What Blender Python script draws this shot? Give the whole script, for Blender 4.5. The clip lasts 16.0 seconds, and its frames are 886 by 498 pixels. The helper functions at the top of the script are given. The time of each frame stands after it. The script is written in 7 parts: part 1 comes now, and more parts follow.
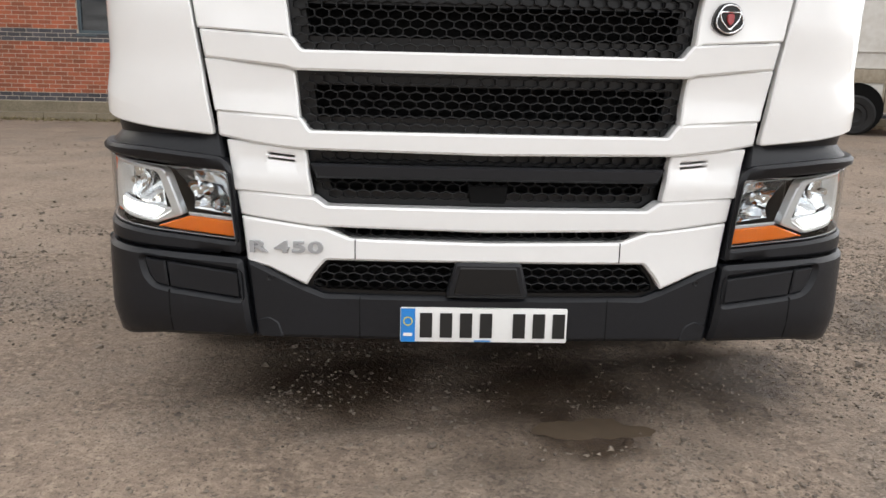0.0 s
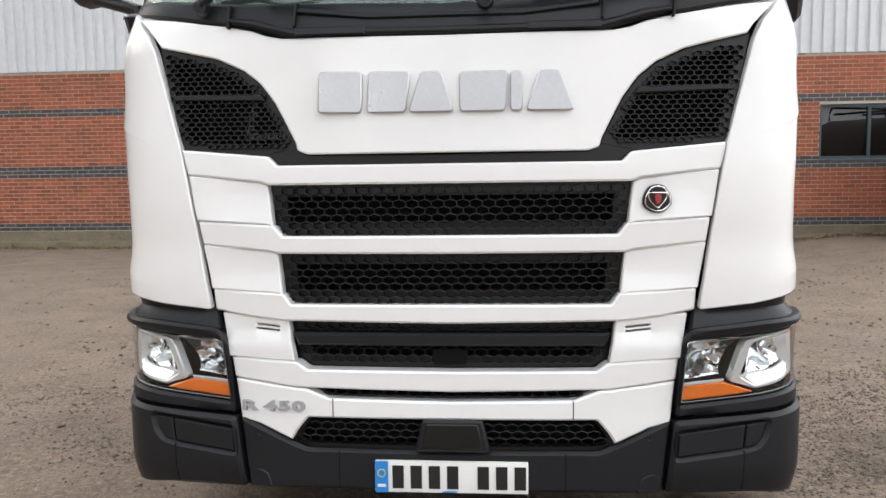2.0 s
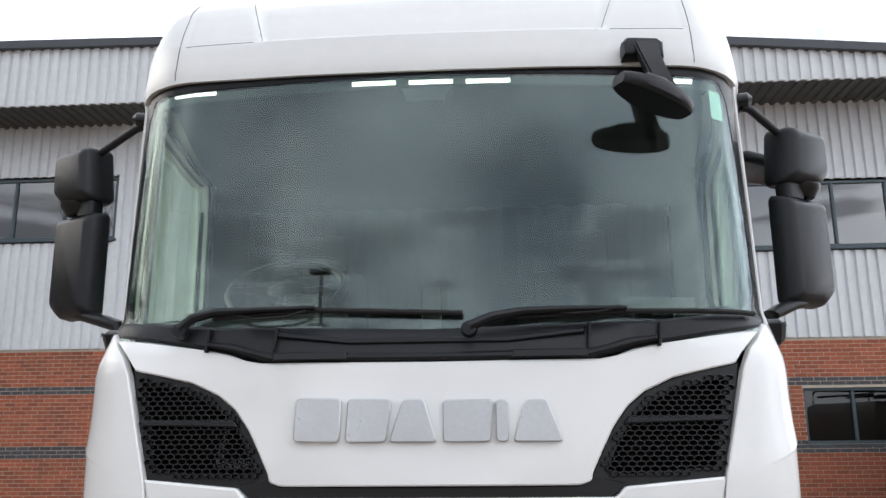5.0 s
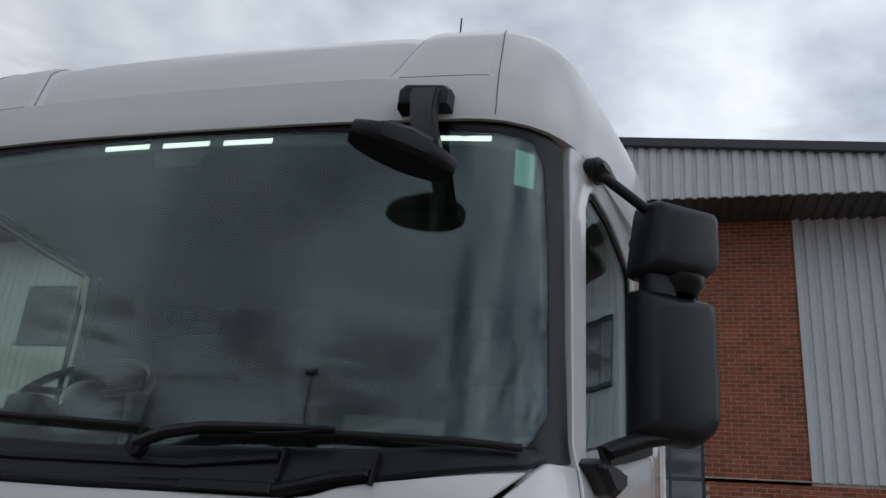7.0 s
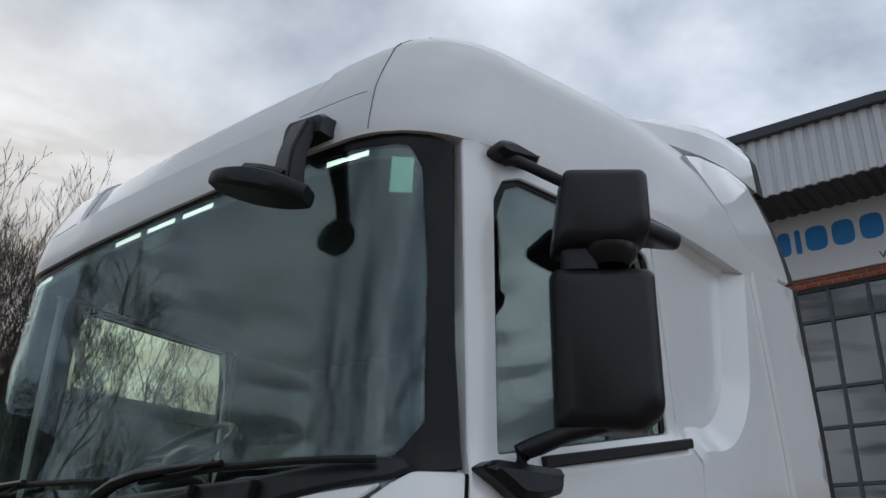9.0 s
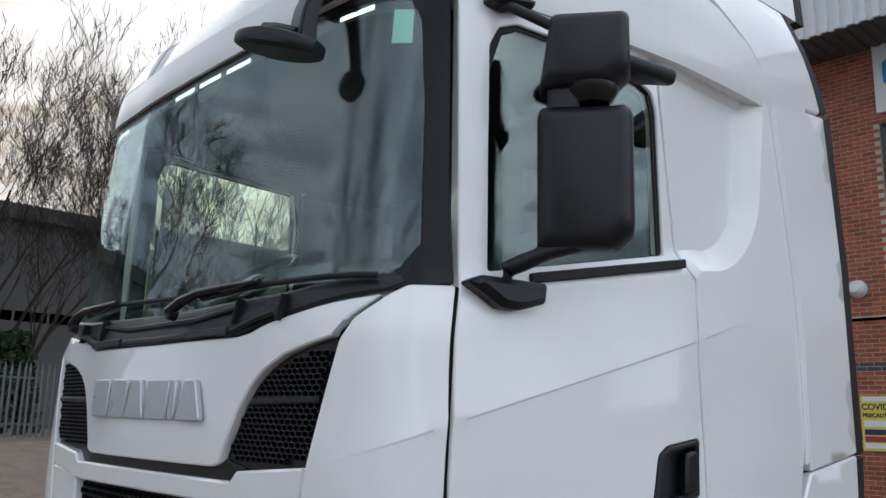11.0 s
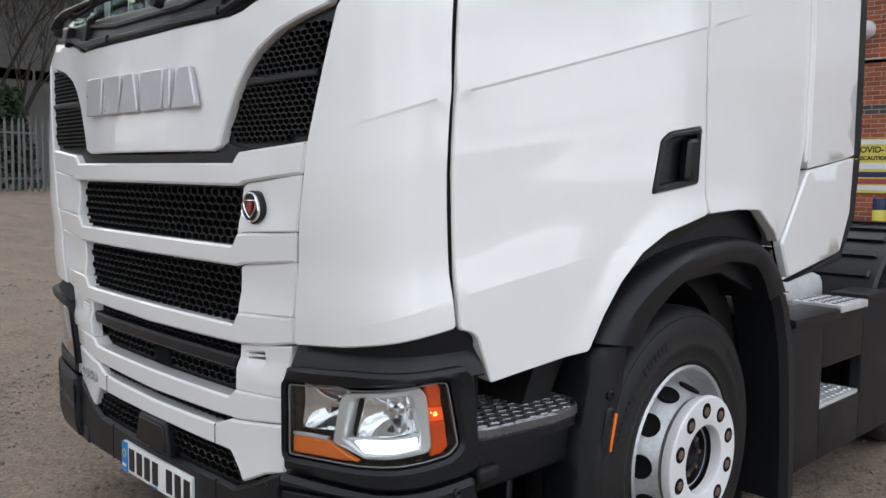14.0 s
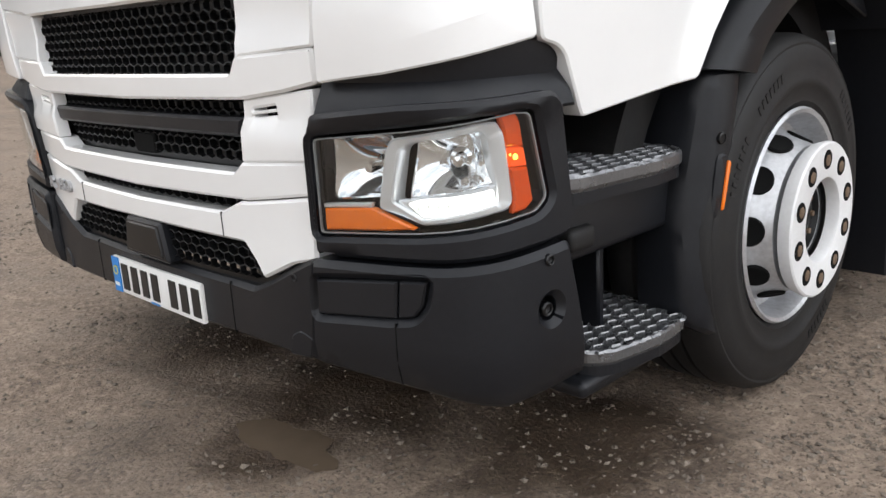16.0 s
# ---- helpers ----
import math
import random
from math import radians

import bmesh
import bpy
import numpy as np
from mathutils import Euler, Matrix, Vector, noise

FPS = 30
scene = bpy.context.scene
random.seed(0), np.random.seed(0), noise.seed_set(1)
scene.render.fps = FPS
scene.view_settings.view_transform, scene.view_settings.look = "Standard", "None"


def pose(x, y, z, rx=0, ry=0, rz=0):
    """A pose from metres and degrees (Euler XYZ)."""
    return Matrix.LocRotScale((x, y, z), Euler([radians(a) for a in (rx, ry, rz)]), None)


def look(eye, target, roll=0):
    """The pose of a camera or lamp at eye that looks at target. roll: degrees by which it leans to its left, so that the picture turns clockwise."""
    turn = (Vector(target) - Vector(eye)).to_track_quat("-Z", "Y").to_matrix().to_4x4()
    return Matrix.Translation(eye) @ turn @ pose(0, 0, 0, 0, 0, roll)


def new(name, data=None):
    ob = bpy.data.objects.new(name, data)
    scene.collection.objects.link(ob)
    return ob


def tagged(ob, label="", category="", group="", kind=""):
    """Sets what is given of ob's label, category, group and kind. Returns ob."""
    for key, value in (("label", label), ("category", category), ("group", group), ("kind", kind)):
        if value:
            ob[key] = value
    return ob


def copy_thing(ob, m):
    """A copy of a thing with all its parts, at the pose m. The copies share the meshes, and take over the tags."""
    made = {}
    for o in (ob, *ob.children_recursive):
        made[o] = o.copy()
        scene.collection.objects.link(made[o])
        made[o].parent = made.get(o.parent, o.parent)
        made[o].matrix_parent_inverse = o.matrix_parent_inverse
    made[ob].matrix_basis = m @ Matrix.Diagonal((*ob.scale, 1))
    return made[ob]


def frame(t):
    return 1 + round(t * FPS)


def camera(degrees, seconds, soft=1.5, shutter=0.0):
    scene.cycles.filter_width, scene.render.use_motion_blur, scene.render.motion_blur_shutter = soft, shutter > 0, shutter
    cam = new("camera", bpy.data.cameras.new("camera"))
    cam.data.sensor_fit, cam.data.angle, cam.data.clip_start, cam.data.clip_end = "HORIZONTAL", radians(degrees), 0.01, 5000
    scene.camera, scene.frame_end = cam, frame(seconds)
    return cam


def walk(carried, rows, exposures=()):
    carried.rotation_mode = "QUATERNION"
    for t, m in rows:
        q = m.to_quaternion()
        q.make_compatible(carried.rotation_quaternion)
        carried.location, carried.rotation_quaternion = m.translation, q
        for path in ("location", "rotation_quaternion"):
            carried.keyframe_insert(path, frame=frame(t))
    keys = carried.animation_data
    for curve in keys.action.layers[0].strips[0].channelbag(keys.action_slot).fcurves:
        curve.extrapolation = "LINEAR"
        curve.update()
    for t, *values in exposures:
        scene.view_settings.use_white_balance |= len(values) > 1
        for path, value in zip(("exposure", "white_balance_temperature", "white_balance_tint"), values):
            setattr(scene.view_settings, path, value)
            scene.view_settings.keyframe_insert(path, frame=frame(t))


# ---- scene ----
cam = camera(55.9, 16.0)
PATH = [
    (0, (-0.233, -2.476, 1.2), (-0.154, -0.527, 0.757), 1.4),
    (0.5, (-0.063, -2.580, 1.276), (-0.08, -0.616, 0.895), 1.1),
    (1, (0.135, -2.661, 1.327), (0.016, -0.694, 0.99), 0.3),
    (1.5, (0.218, -2.707, 1.386), (0.055, -0.733, 1.113), -0.7),
    (2, (0.217, -2.730, 1.437), (0.047, -0.747, 1.244), -0.8),
    (2.5, (0.206, -2.742, 1.484), (0.02, -0.755, 1.35), -0.5),
    (3, (0.197, -2.729, 1.515), (0.01, -0.740, 1.42), -0.2),
    (3.5, (0.179, -2.729, 1.552), (0.012, -0.736, 1.51), -0.1),
    (4, (0.152, -2.724, 1.579), (0.019, -0.729, 1.647), 0.4),
    (4.5, (0.163, -2.700, 1.607), (0.02, -0.720, 1.852), 0.4),
    (5, (0.212, -2.627, 1.62), (0.091, -0.681, 2.067), -0.5),
    (5.2, (0.322, -2.576, 1.617), (0.181, -0.649, 2.133), -0.6),
    (7.5, (1.649, -1.58, 1.768), (0.947, 0.135, 2.521), 4.5),
    (8, (1.918, -1.36, 1.762), (1.022, 0.221, 2.597), 3.1),
    (8.2, (2.001, -1.307, 1.765), (1.041, 0.232, 2.607), 2.4),
    (10.3, (2.716, -1.254, 1.686), (1.326, 0.09, 2.199), 1.2),
    (10.5, (2.725, -1.265, 1.686), (1.324, 0.082, 2.16), 1.4),
    (11, (2.733, -1.278, 1.644), (1.31, 0.07, 2.039), 1.4),
    (11.5, (2.731, -1.264, 1.606), (1.291, 0.09, 1.912), 1.0),
    (12, (2.726, -1.254, 1.575), (1.269, 0.099, 1.791), 0.9),
    (12.5, (2.723, -1.246, 1.547), (1.256, 0.107, 1.674), 0.9),
    (13, (2.718, -1.239, 1.521), (1.254, 0.124, 1.554), 0.9),
    (13.5, (2.704, -1.236, 1.475), (1.253, 0.139, 1.423), 0.8),
    (14, (2.673, -1.244, 1.421), (1.243, 0.144, 1.25), 0.9),
    (14.5, (2.615, -1.251, 1.335), (1.231, 0.156, 1.014), 0.6),
    (15, (2.484, -1.282, 1.241), (1.161, 0.165, 0.846), -0.3),
    (15.5, (2.32, -1.253, 1.144), (0.993, 0.182, 0.72), -1.6),
    (16, (2.184, -1.007, 1.065), (0.806, 0.347, 0.549), -3.2),
]
walk(cam, [(t, look(eye, target, roll)) for t, eye, target, roll in PATH],
     exposures=[(0, 0.52, 6650, 10), (2, 0.50, 6500, 10), (4, 0.38, 6350, 10), (5, 0.20, 6200, 10), (7.5, -1.38, 5900, 8), (8.2, -1.3, 5850, 8), (10.5, -0.78, 5700, 9), (12, -0.18, 5950, 9), (13, -0.14, 6000, 9), (14.5, 0.0, 6250, 9), (16, 0.42, 6500, 10)])

# ---- world and sun ----
world = bpy.data.worlds.new("overcast")
scene.world = world
world.use_nodes = True
wn, wl = world.node_tree.nodes, world.node_tree.links
wn.clear()
sky = wn.new("ShaderNodeTexSky")
sky.sky_type, sky.sun_disc = "NISHITA", False
sky.sun_elevation, sky.sun_rotation = radians(16), radians(-84)
sky.dust_density = 3.0
wtc = wn.new("ShaderNodeTexCoord")
wmap = wn.new("ShaderNodeMapping")
wmap.inputs["Location"].default_value, wmap.inputs["Scale"].default_value = (3.1, 1.7, 0.4), (1.0, 1.0, 1.5)
wl.new(wtc.outputs["Generated"], wmap.inputs["Vector"])
wnoise = wn.new("ShaderNodeTexNoise")
wnoise.inputs["Scale"].default_value, wnoise.inputs["Detail"].default_value = 2.4, 6.0
wnoise.inputs["Roughness"].default_value, wnoise.inputs["Distortion"].default_value = 0.52, 0.15
wl.new(wmap.outputs["Vector"], wnoise.inputs["Vector"])
wramp = wn.new("ShaderNodeValToRGB")
wramp.color_ramp.elements[0].position, wramp.color_ramp.elements[0].color = 0.36, (3.1, 3.4, 3.95, 1)
wramp.color_ramp.elements[1].position, wramp.color_ramp.elements[1].color = 0.66, (10.4, 10.3, 10.2, 1)
wl.new(wnoise.outputs["Fac"], wramp.inputs["Fac"])
wmix = wn.new("ShaderNodeMix")
wmix.data_type = "RGBA"
wmix.inputs["Factor"].default_value = 0.96
wl.new(sky.outputs["Color"], wmix.inputs["A"])
wl.new(wramp.outputs["Color"], wmix.inputs["B"])
# the cloud is a little thicker overhead than at the horizon
wsep = wn.new("ShaderNodeSeparateXYZ")
wl.new(wtc.outputs["Generated"], wsep.inputs["Vector"])
wgrade = wn.new("ShaderNodeMapRange")
wgrade.inputs["From Min"].default_value, wgrade.inputs["From Max"].default_value = 0.0, 1.0
wgrade.inputs["To Min"].default_value, wgrade.inputs["To Max"].default_value = 1.12, 0.8
wl.new(wsep.outputs["Z"], wgrade.inputs["Value"])
# long dark bars of cloud low down, all round
wbarmap = wn.new("ShaderNodeMapping")
wbarmap.inputs["Scale"].default_value = (4.2, 4.2, 22.0)
wl.new(wtc.outputs["Generated"], wbarmap.inputs["Vector"])
wbar = wn.new("ShaderNodeTexNoise")
wbar.inputs["Scale"].default_value, wbar.inputs["Detail"].default_value = 1.5, 5.0
wl.new(wbarmap.outputs["Vector"], wbar.inputs["Vector"])
wbarfac = wn.new("ShaderNodeMapRange")
wbarfac.inputs["From Min"].default_value, wbarfac.inputs["From Max"].default_value = 0.49, 0.61
wl.new(wbar.outputs["Fac"], wbarfac.inputs["Value"])
wlow = wn.new("ShaderNodeMapRange")
wlow.inputs["From Min"].default_value, wlow.inputs["From Max"].default_value = 0.52, 0.30
wlow.inputs["To Min"].default_value, wlow.inputs["To Max"].default_value = 0.0, 0.55
wl.new(wsep.outputs["Z"], wlow.inputs["Value"])
wdim = wn.new("ShaderNodeMath")
wdim.operation = "MULTIPLY"
wl.new(wbarfac.outputs["Result"], wdim.inputs[0])
wl.new(wlow.outputs["Result"], wdim.inputs[1])
wkeep = wn.new("ShaderNodeMath")
wkeep.operation = "SUBTRACT"
wkeep.inputs[0].default_value = 1.0
wl.new(wdim.outputs[0], wkeep.inputs[1])
wlevel = wn.new("ShaderNodeMath")
wlevel.operation = "MULTIPLY"
wl.new(wgrade.outputs["Result"], wlevel.inputs[0])
wl.new(wkeep.outputs[0], wlevel.inputs[1])
# the cloud is thinner to the north and east
wside = wn.new("ShaderNodeVectorMath")
wside.operation = "DOT_PRODUCT"
wside.inputs[1].default_value = (0.32, 0.15, 0.0)
wl.new(wtc.outputs["Generated"], wside.inputs[0])
wone = wn.new("ShaderNodeMath")
wone.operation = "ADD"
wone.inputs[1].default_value = 1.0
wl.new(wside.outputs["Value"], wone.inputs[0])
wboth = wn.new("ShaderNodeMath")
wboth.operation = "MULTIPLY"
wl.new(wlevel.outputs[0], wboth.inputs[0])
wl.new(wone.outputs[0], wboth.inputs[1])
wscale = wn.new("ShaderNodeVectorMath")
wscale.operation = "SCALE"
wl.new(wmix.outputs["Result"], wscale.inputs["Vector"])
wl.new(wboth.outputs[0], wscale.inputs["Scale"])
# a warm glow low in the west, where the sun stands behind the cloud
wsun = wn.new("ShaderNodeVectorMath")
wsun.operation = "DOT_PRODUCT"
wsun.inputs[1].default_value = (-0.93, 0.30, 0.17)
wl.new(wtc.outputs["Generated"], wsun.inputs[0])
wglow = wn.new("ShaderNodeMapRange")
wglow.interpolation_type = "SMOOTHERSTEP"
wglow.inputs["From Min"].default_value, wglow.inputs["From Max"].default_value = 0.84, 1.0
wglow.inputs["To Min"].default_value, wglow.inputs["To Max"].default_value = 0.0, 1.0
wl.new(wsun.outputs["Value"], wglow.inputs["Value"])
wwarm = wn.new("ShaderNodeVectorMath")
wwarm.operation = "SCALE"
wwarm.inputs[0].default_value = (3.0, 2.2, 1.2)
wl.new(wglow.outputs["Result"], wwarm.inputs["Scale"])
wsum = wn.new("ShaderNodeVectorMath")
wsum.operation = "ADD"
wl.new(wscale.outputs["Vector"], wsum.inputs[0])
wl.new(wwarm.outputs["Vector"], wsum.inputs[1])
wbg = wn.new("ShaderNodeBackground")
wbg.inputs["Strength"].default_value = 0.235
wl.new(wsum.outputs["Vector"], wbg.inputs["Color"])
wout = wn.new("ShaderNodeOutputWorld")
wl.new(wbg.outputs["Background"], wout.inputs["Surface"])
sun_data = bpy.data.lights.new("sun", "SUN")
sun_data.energy, sun_data.angle, sun_data.color = 0.5, radians(40), (1.0, 0.93, 0.84)
sun_ob = new("sun", sun_data)
sun_ob.matrix_world = look((-28, 4, 9), (0, 0, 0))


# ---- materials ----
def material(name, base, rough=0.5, metal=0.0, vary=0.0, scale=6.0, fine=60.0, bump=0.0, bump_scale=120.0, coat=0.0, second=None, per="", spec=0.5):
    """A surface with stains at a large and a small scale, and a fine relief."""
    m = bpy.data.materials.new(name)
    m.use_nodes = True
    n, l = m.node_tree.nodes, m.node_tree.links
    p = n["Principled BSDF"]
    p.inputs["Base Color"].default_value = (*base, 1)
    p.inputs["Roughness"].default_value, p.inputs["Metallic"].default_value = rough, metal
    p.inputs["Coat Weight"].default_value, p.inputs["Coat Roughness"].default_value = coat, 0.03
    p.inputs["Coat IOR"].default_value = 1.5
    p.inputs["Specular IOR Level"].default_value = spec
    tc = n.new("ShaderNodeTexCoord")
    if vary or second:
        big = n.new("ShaderNodeTexNoise")
        big.inputs["Scale"].default_value, big.inputs["Detail"].default_value = scale, 5
        small = n.new("ShaderNodeTexNoise")
        small.inputs["Scale"].default_value, small.inputs["Detail"].default_value = fine, 4
        for t in (big, small):
            l.new(tc.outputs["Object"], t.inputs["Vector"])
        add = n.new("ShaderNodeMath")
        add.operation = "ADD"
        l.new(big.outputs["Fac"], add.inputs[0])
        l.new(small.outputs["Fac"], add.inputs[1])
        fac = n.new("ShaderNodeMapRange")
        fac.inputs["From Min"].default_value, fac.inputs["From Max"].default_value = 0.65, 1.35
        l.new(add.outputs[0], fac.inputs["Value"])
        mix = n.new("ShaderNodeMix")
        mix.data_type = "RGBA"
        other = second or tuple(c * (1 - vary) for c in base)
        mix.inputs["A"].default_value, mix.inputs["B"].default_value = (*base, 1), (*other, 1)
        l.new(fac.outputs["Result"], mix.inputs["Factor"])
        colour = mix.outputs["Result"]
        if per:
            src = n.new("ShaderNodeObjectInfo" if per == "object" else "ShaderNodeNewGeometry")
            hsv = n.new("ShaderNodeHueSaturation")
            rng = n.new("ShaderNodeMapRange")
            rng.inputs["To Min"].default_value, rng.inputs["To Max"].default_value = 0.72, 1.2
            l.new(src.outputs["Random" if per == "object" else "Random Per Island"], rng.inputs["Value"])
            l.new(rng.outputs["Result"], hsv.inputs["Value"])
            l.new(colour, hsv.inputs["Color"])
            colour = hsv.outputs["Color"]
        l.new(colour, p.inputs["Base Color"])
        rr = n.new("ShaderNodeMapRange")
        rr.inputs["To Min"].default_value, rr.inputs["To Max"].default_value = max(rough - 0.08, 0.02), min(rough + 0.1, 1)
        l.new(big.outputs["Fac"], rr.inputs["Value"])
        l.new(rr.outputs["Result"], p.inputs["Roughness"])
    if bump:
        b = n.new("ShaderNodeTexNoise")
        b.inputs["Scale"].default_value, b.inputs["Detail"].default_value = bump_scale, 4
        l.new(tc.outputs["Object"], b.inputs["Vector"])
        bn = n.new("ShaderNodeBump")
        bn.inputs["Strength"].default_value, bn.inputs["Distance"].default_value = bump, 0.01
        l.new(b.outputs["Fac"], bn.inputs["Height"])
        l.new(bn.outputs["Normal"], p.inputs["Normal"])
    return m


def glowing(name, colour, strength):
    m = bpy.data.materials.new(name)
    m.use_nodes = True
    p = m.node_tree.nodes["Principled BSDF"]
    p.inputs["Base Color"].default_value = (*colour, 1)
    p.inputs["Emission Color"].default_value, p.inputs["Emission Strength"].default_value = (*colour, 1), strength
    return m


def pane_material(name, tint, low, high, sheen=(1, 1, 1), drips=0.0):
    """Thin glass: clear with a tint, and a mirror that grows towards grazing angles."""
    m = bpy.data.materials.new(name)
    m.use_nodes = True
    n, l = m.node_tree.nodes, m.node_tree.links
    n.clear()
    clear, gloss = n.new("ShaderNodeBsdfTransparent"), n.new("ShaderNodeBsdfGlossy")
    clear.inputs["Color"].default_value = (*tint, 1)
    gloss.inputs["Roughness"].default_value, gloss.inputs["Color"].default_value = 0.01, (*sheen, 1)
    lw = n.new("ShaderNodeLayerWeight")
    lw.inputs["Blend"].default_value = 0.5
    power = n.new("ShaderNodeMath")
    power.operation = "POWER"
    power.inputs[1].default_value = 4.0
    l.new(lw.outputs["Facing"], power.inputs[0])
    rng = n.new("ShaderNodeMapRange")
    rng.inputs["To Min"].default_value, rng.inputs["To Max"].default_value = low, high
    l.new(power.outputs[0], rng.inputs["Value"])
    if drips:
        # a thin film of dust with upright runs where the rain dried
        tc, mp, run = n.new("ShaderNodeTexCoord"), n.new("ShaderNodeMapping"), n.new("ShaderNodeTexNoise")
        mp.inputs["Scale"].default_value = (30, 30, 0.9)
        run.inputs["Scale"].default_value, run.inputs["Detail"].default_value = 1.0, 5
        l.new(tc.outputs["Object"], mp.inputs["Vector"])
        l.new(mp.outputs["Vector"], run.inputs["Vector"])
        film = n.new("ShaderNodeMapRange")
        film.inputs["From Min"].default_value, film.inputs["From Max"].default_value = 0.52, 0.74
        film.inputs["To Min"].default_value, film.inputs["To Max"].default_value = 0.004, drips
        l.new(run.outputs["Fac"], film.inputs["Value"])
        dust, cover = n.new("ShaderNodeBsdfDiffuse"), n.new("ShaderNodeMixShader")
        dust.inputs["Color"].default_value = (0.5, 0.52, 0.5, 1)
        l.new(film.outputs["Result"], cover.inputs["Fac"])
        l.new(clear.outputs[0], cover.inputs[1])
        l.new(dust.outputs[0], cover.inputs[2])
        clear = cover
    mix = n.new("ShaderNodeMixShader")
    l.new(rng.outputs["Result"], mix.inputs["Fac"])
    l.new(clear.outputs[0], mix.inputs[1])
    l.new(gloss.outputs[0], mix.inputs[2])
    out = n.new("ShaderNodeOutputMaterial")
    l.new(mix.outputs[0], out.inputs["Surface"])
    return m


WHITE = material("white_paint", (0.82, 0.82, 0.81), 0.32, vary=0.03, scale=1.5, fine=14, coat=0.9)
# the cab's white, with dimmer light on the roof put into the colour
ROOFSHADE = material("white_paint_roof_shade", (0.74, 0.74, 0.73), 0.3, vary=0.05, scale=2.0, fine=20, coat=0.4)
PLASTIC = material("black_plastic", (0.0105, 0.0115, 0.0145), 0.36, spec=0.34, vary=0.35, scale=5, fine=70, bump=0.12, bump_scale=420)
GLOSSBLACK = material("black_glass_edge", (0.004, 0.0045, 0.006), 0.26, spec=0.22, vary=0.3, scale=3, fine=30)
MESH = material("black_mesh", (0.006, 0.0063, 0.007), 0.32, spec=0.4, vary=0.3, scale=8, fine=60)
# near black that paints the shade in openings; joints and chassis use it too
DARK = material("void_shade", (0.006, 0.006, 0.006), 0.8, spec=0.1)
RUBBER = material("rubber", (0.006, 0.006, 0.007), 0.6, spec=0.35, vary=0.4, scale=9, fine=50, bump=0.1, bump_scale=200, second=(0.015, 0.014, 0.013))
CHROME = material("chrome", (0.82, 0.83, 0.84), 0.08, 1.0)
BOWL = material("lamp_bowl", (0.90, 0.91, 0.92), 0.07, 0.9)
LETTER = material("letter_silver", (0.58, 0.585, 0.595), 0.30, 0.6, vary=0.1, scale=10, fine=80)
POWER = material("power_letter_grey", (0.40, 0.405, 0.415), 0.35, 0.2, vary=0.1, scale=10, fine=80)
SILVER = material("silver_letter", (0.78, 0.79, 0.80), 0.22, 0.5)
ALU = material("alloy_tread", (0.84, 0.85, 0.86), 0.38, 0.5, vary=0.25, scale=14, fine=120)
STEPGREY = material("step_tread", (0.24, 0.245, 0.255), 0.27, 0.75, vary=0.3, scale=20, fine=160)
RIM = material("silver_rim", (0.66, 0.67, 0.69), 0.36, 0.55, vary=0.3, scale=12, fine=80)
HUBWHITE = material("white_hub_paint", (0.78, 0.78, 0.78), 0.35, vary=0.1, scale=16, fine=90)
RUST = material("rusty_bolt", (0.22, 0.15, 0.10), 0.6, 0.4, vary=0.5, scale=40, fine=200)
AMBER = material("amber_lens", (0.86, 0.185, 0.010), 0.15, coat=0.6)
AMBERSIDE = material("side_amber_lens", (0.78, 0.085, 0.006), 0.12, vary=0.25, scale=20, fine=120, coat=0.8)
# grey for the light that the clear lens edge catches
LENSGLINT = material("lens_rim", (0.22, 0.225, 0.23), 0.2)
AMBERLIT = glowing("amber_lamp_lit", (0.95, 0.10, 0.006), 0.25)
AMBERSPOT = glowing("amber_bulb_lit", (1.0, 0.45, 0.06), 4.0)
DRL = glowing("running_light", (1.0, 1.0, 0.95), 1.7)
STRIPLIT = glowing("strip_lamp", (1.0, 1.0, 0.95), 2.2)
PLATE = material("plate_white", (0.82, 0.82, 0.8), 0.35, vary=0.04)
BLUE = material("plate_blue", (0.02, 0.22, 0.62), 0.35)
INK = material("black_ink", (0.012, 0.012, 0.012), 0.4)
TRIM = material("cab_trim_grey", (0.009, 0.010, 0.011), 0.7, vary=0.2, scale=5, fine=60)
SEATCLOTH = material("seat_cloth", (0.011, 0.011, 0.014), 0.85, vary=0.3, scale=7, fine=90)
LINING = material("cab_lining", (0.06, 0.065, 0.065), 0.8, vary=0.1, scale=3, fine=40)
RED = material("badge_red", (0.32, 0.02, 0.025), 0.3, coat=0.5)
TEAL = material("teal_sticker", (0.35, 0.62, 0.57), 0.5)
SCREEN = pane_material("windscreen_glass", (0.92, 0.985, 0.92), 0.06, 0.6, (0.84, 0.95, 1.0), drips=0.022)
SIDEGLASS = pane_material("side_glass", (0.95, 0.995, 0.92), 0.085, 0.85, (0.85, 0.95, 0.95))
LENS = pane_material("lamp_lens", (0.95, 0.96, 0.96), 0.03, 0.7)
BRICK = material("brick", (0.40, 0.10, 0.045), 0.85, second=(0.23, 0.085, 0.045), scale=3, fine=40, bump=0.4, bump_scale=70, per="object")
BRICKS = material("brick_field", (0.40, 0.10, 0.045), 0.85, second=(0.23, 0.085, 0.045), scale=3, fine=40, bump=0.4, bump_scale=70, per="island")
BLUEBRICK = material("blue_brick", (0.045, 0.045, 0.055), 0.7, second=(0.08, 0.075, 0.08), scale=4, fine=40, bump=0.3, per="island")
MORTAR = material("mortar", (0.55, 0.48, 0.40), 0.95, vary=0.25, scale=3, fine=50, bump=0.3)
CLAD = material("grey_cladding", (0.70, 0.72, 0.74), 0.42, 0.0, vary=0.12, scale=0.7, fine=9)
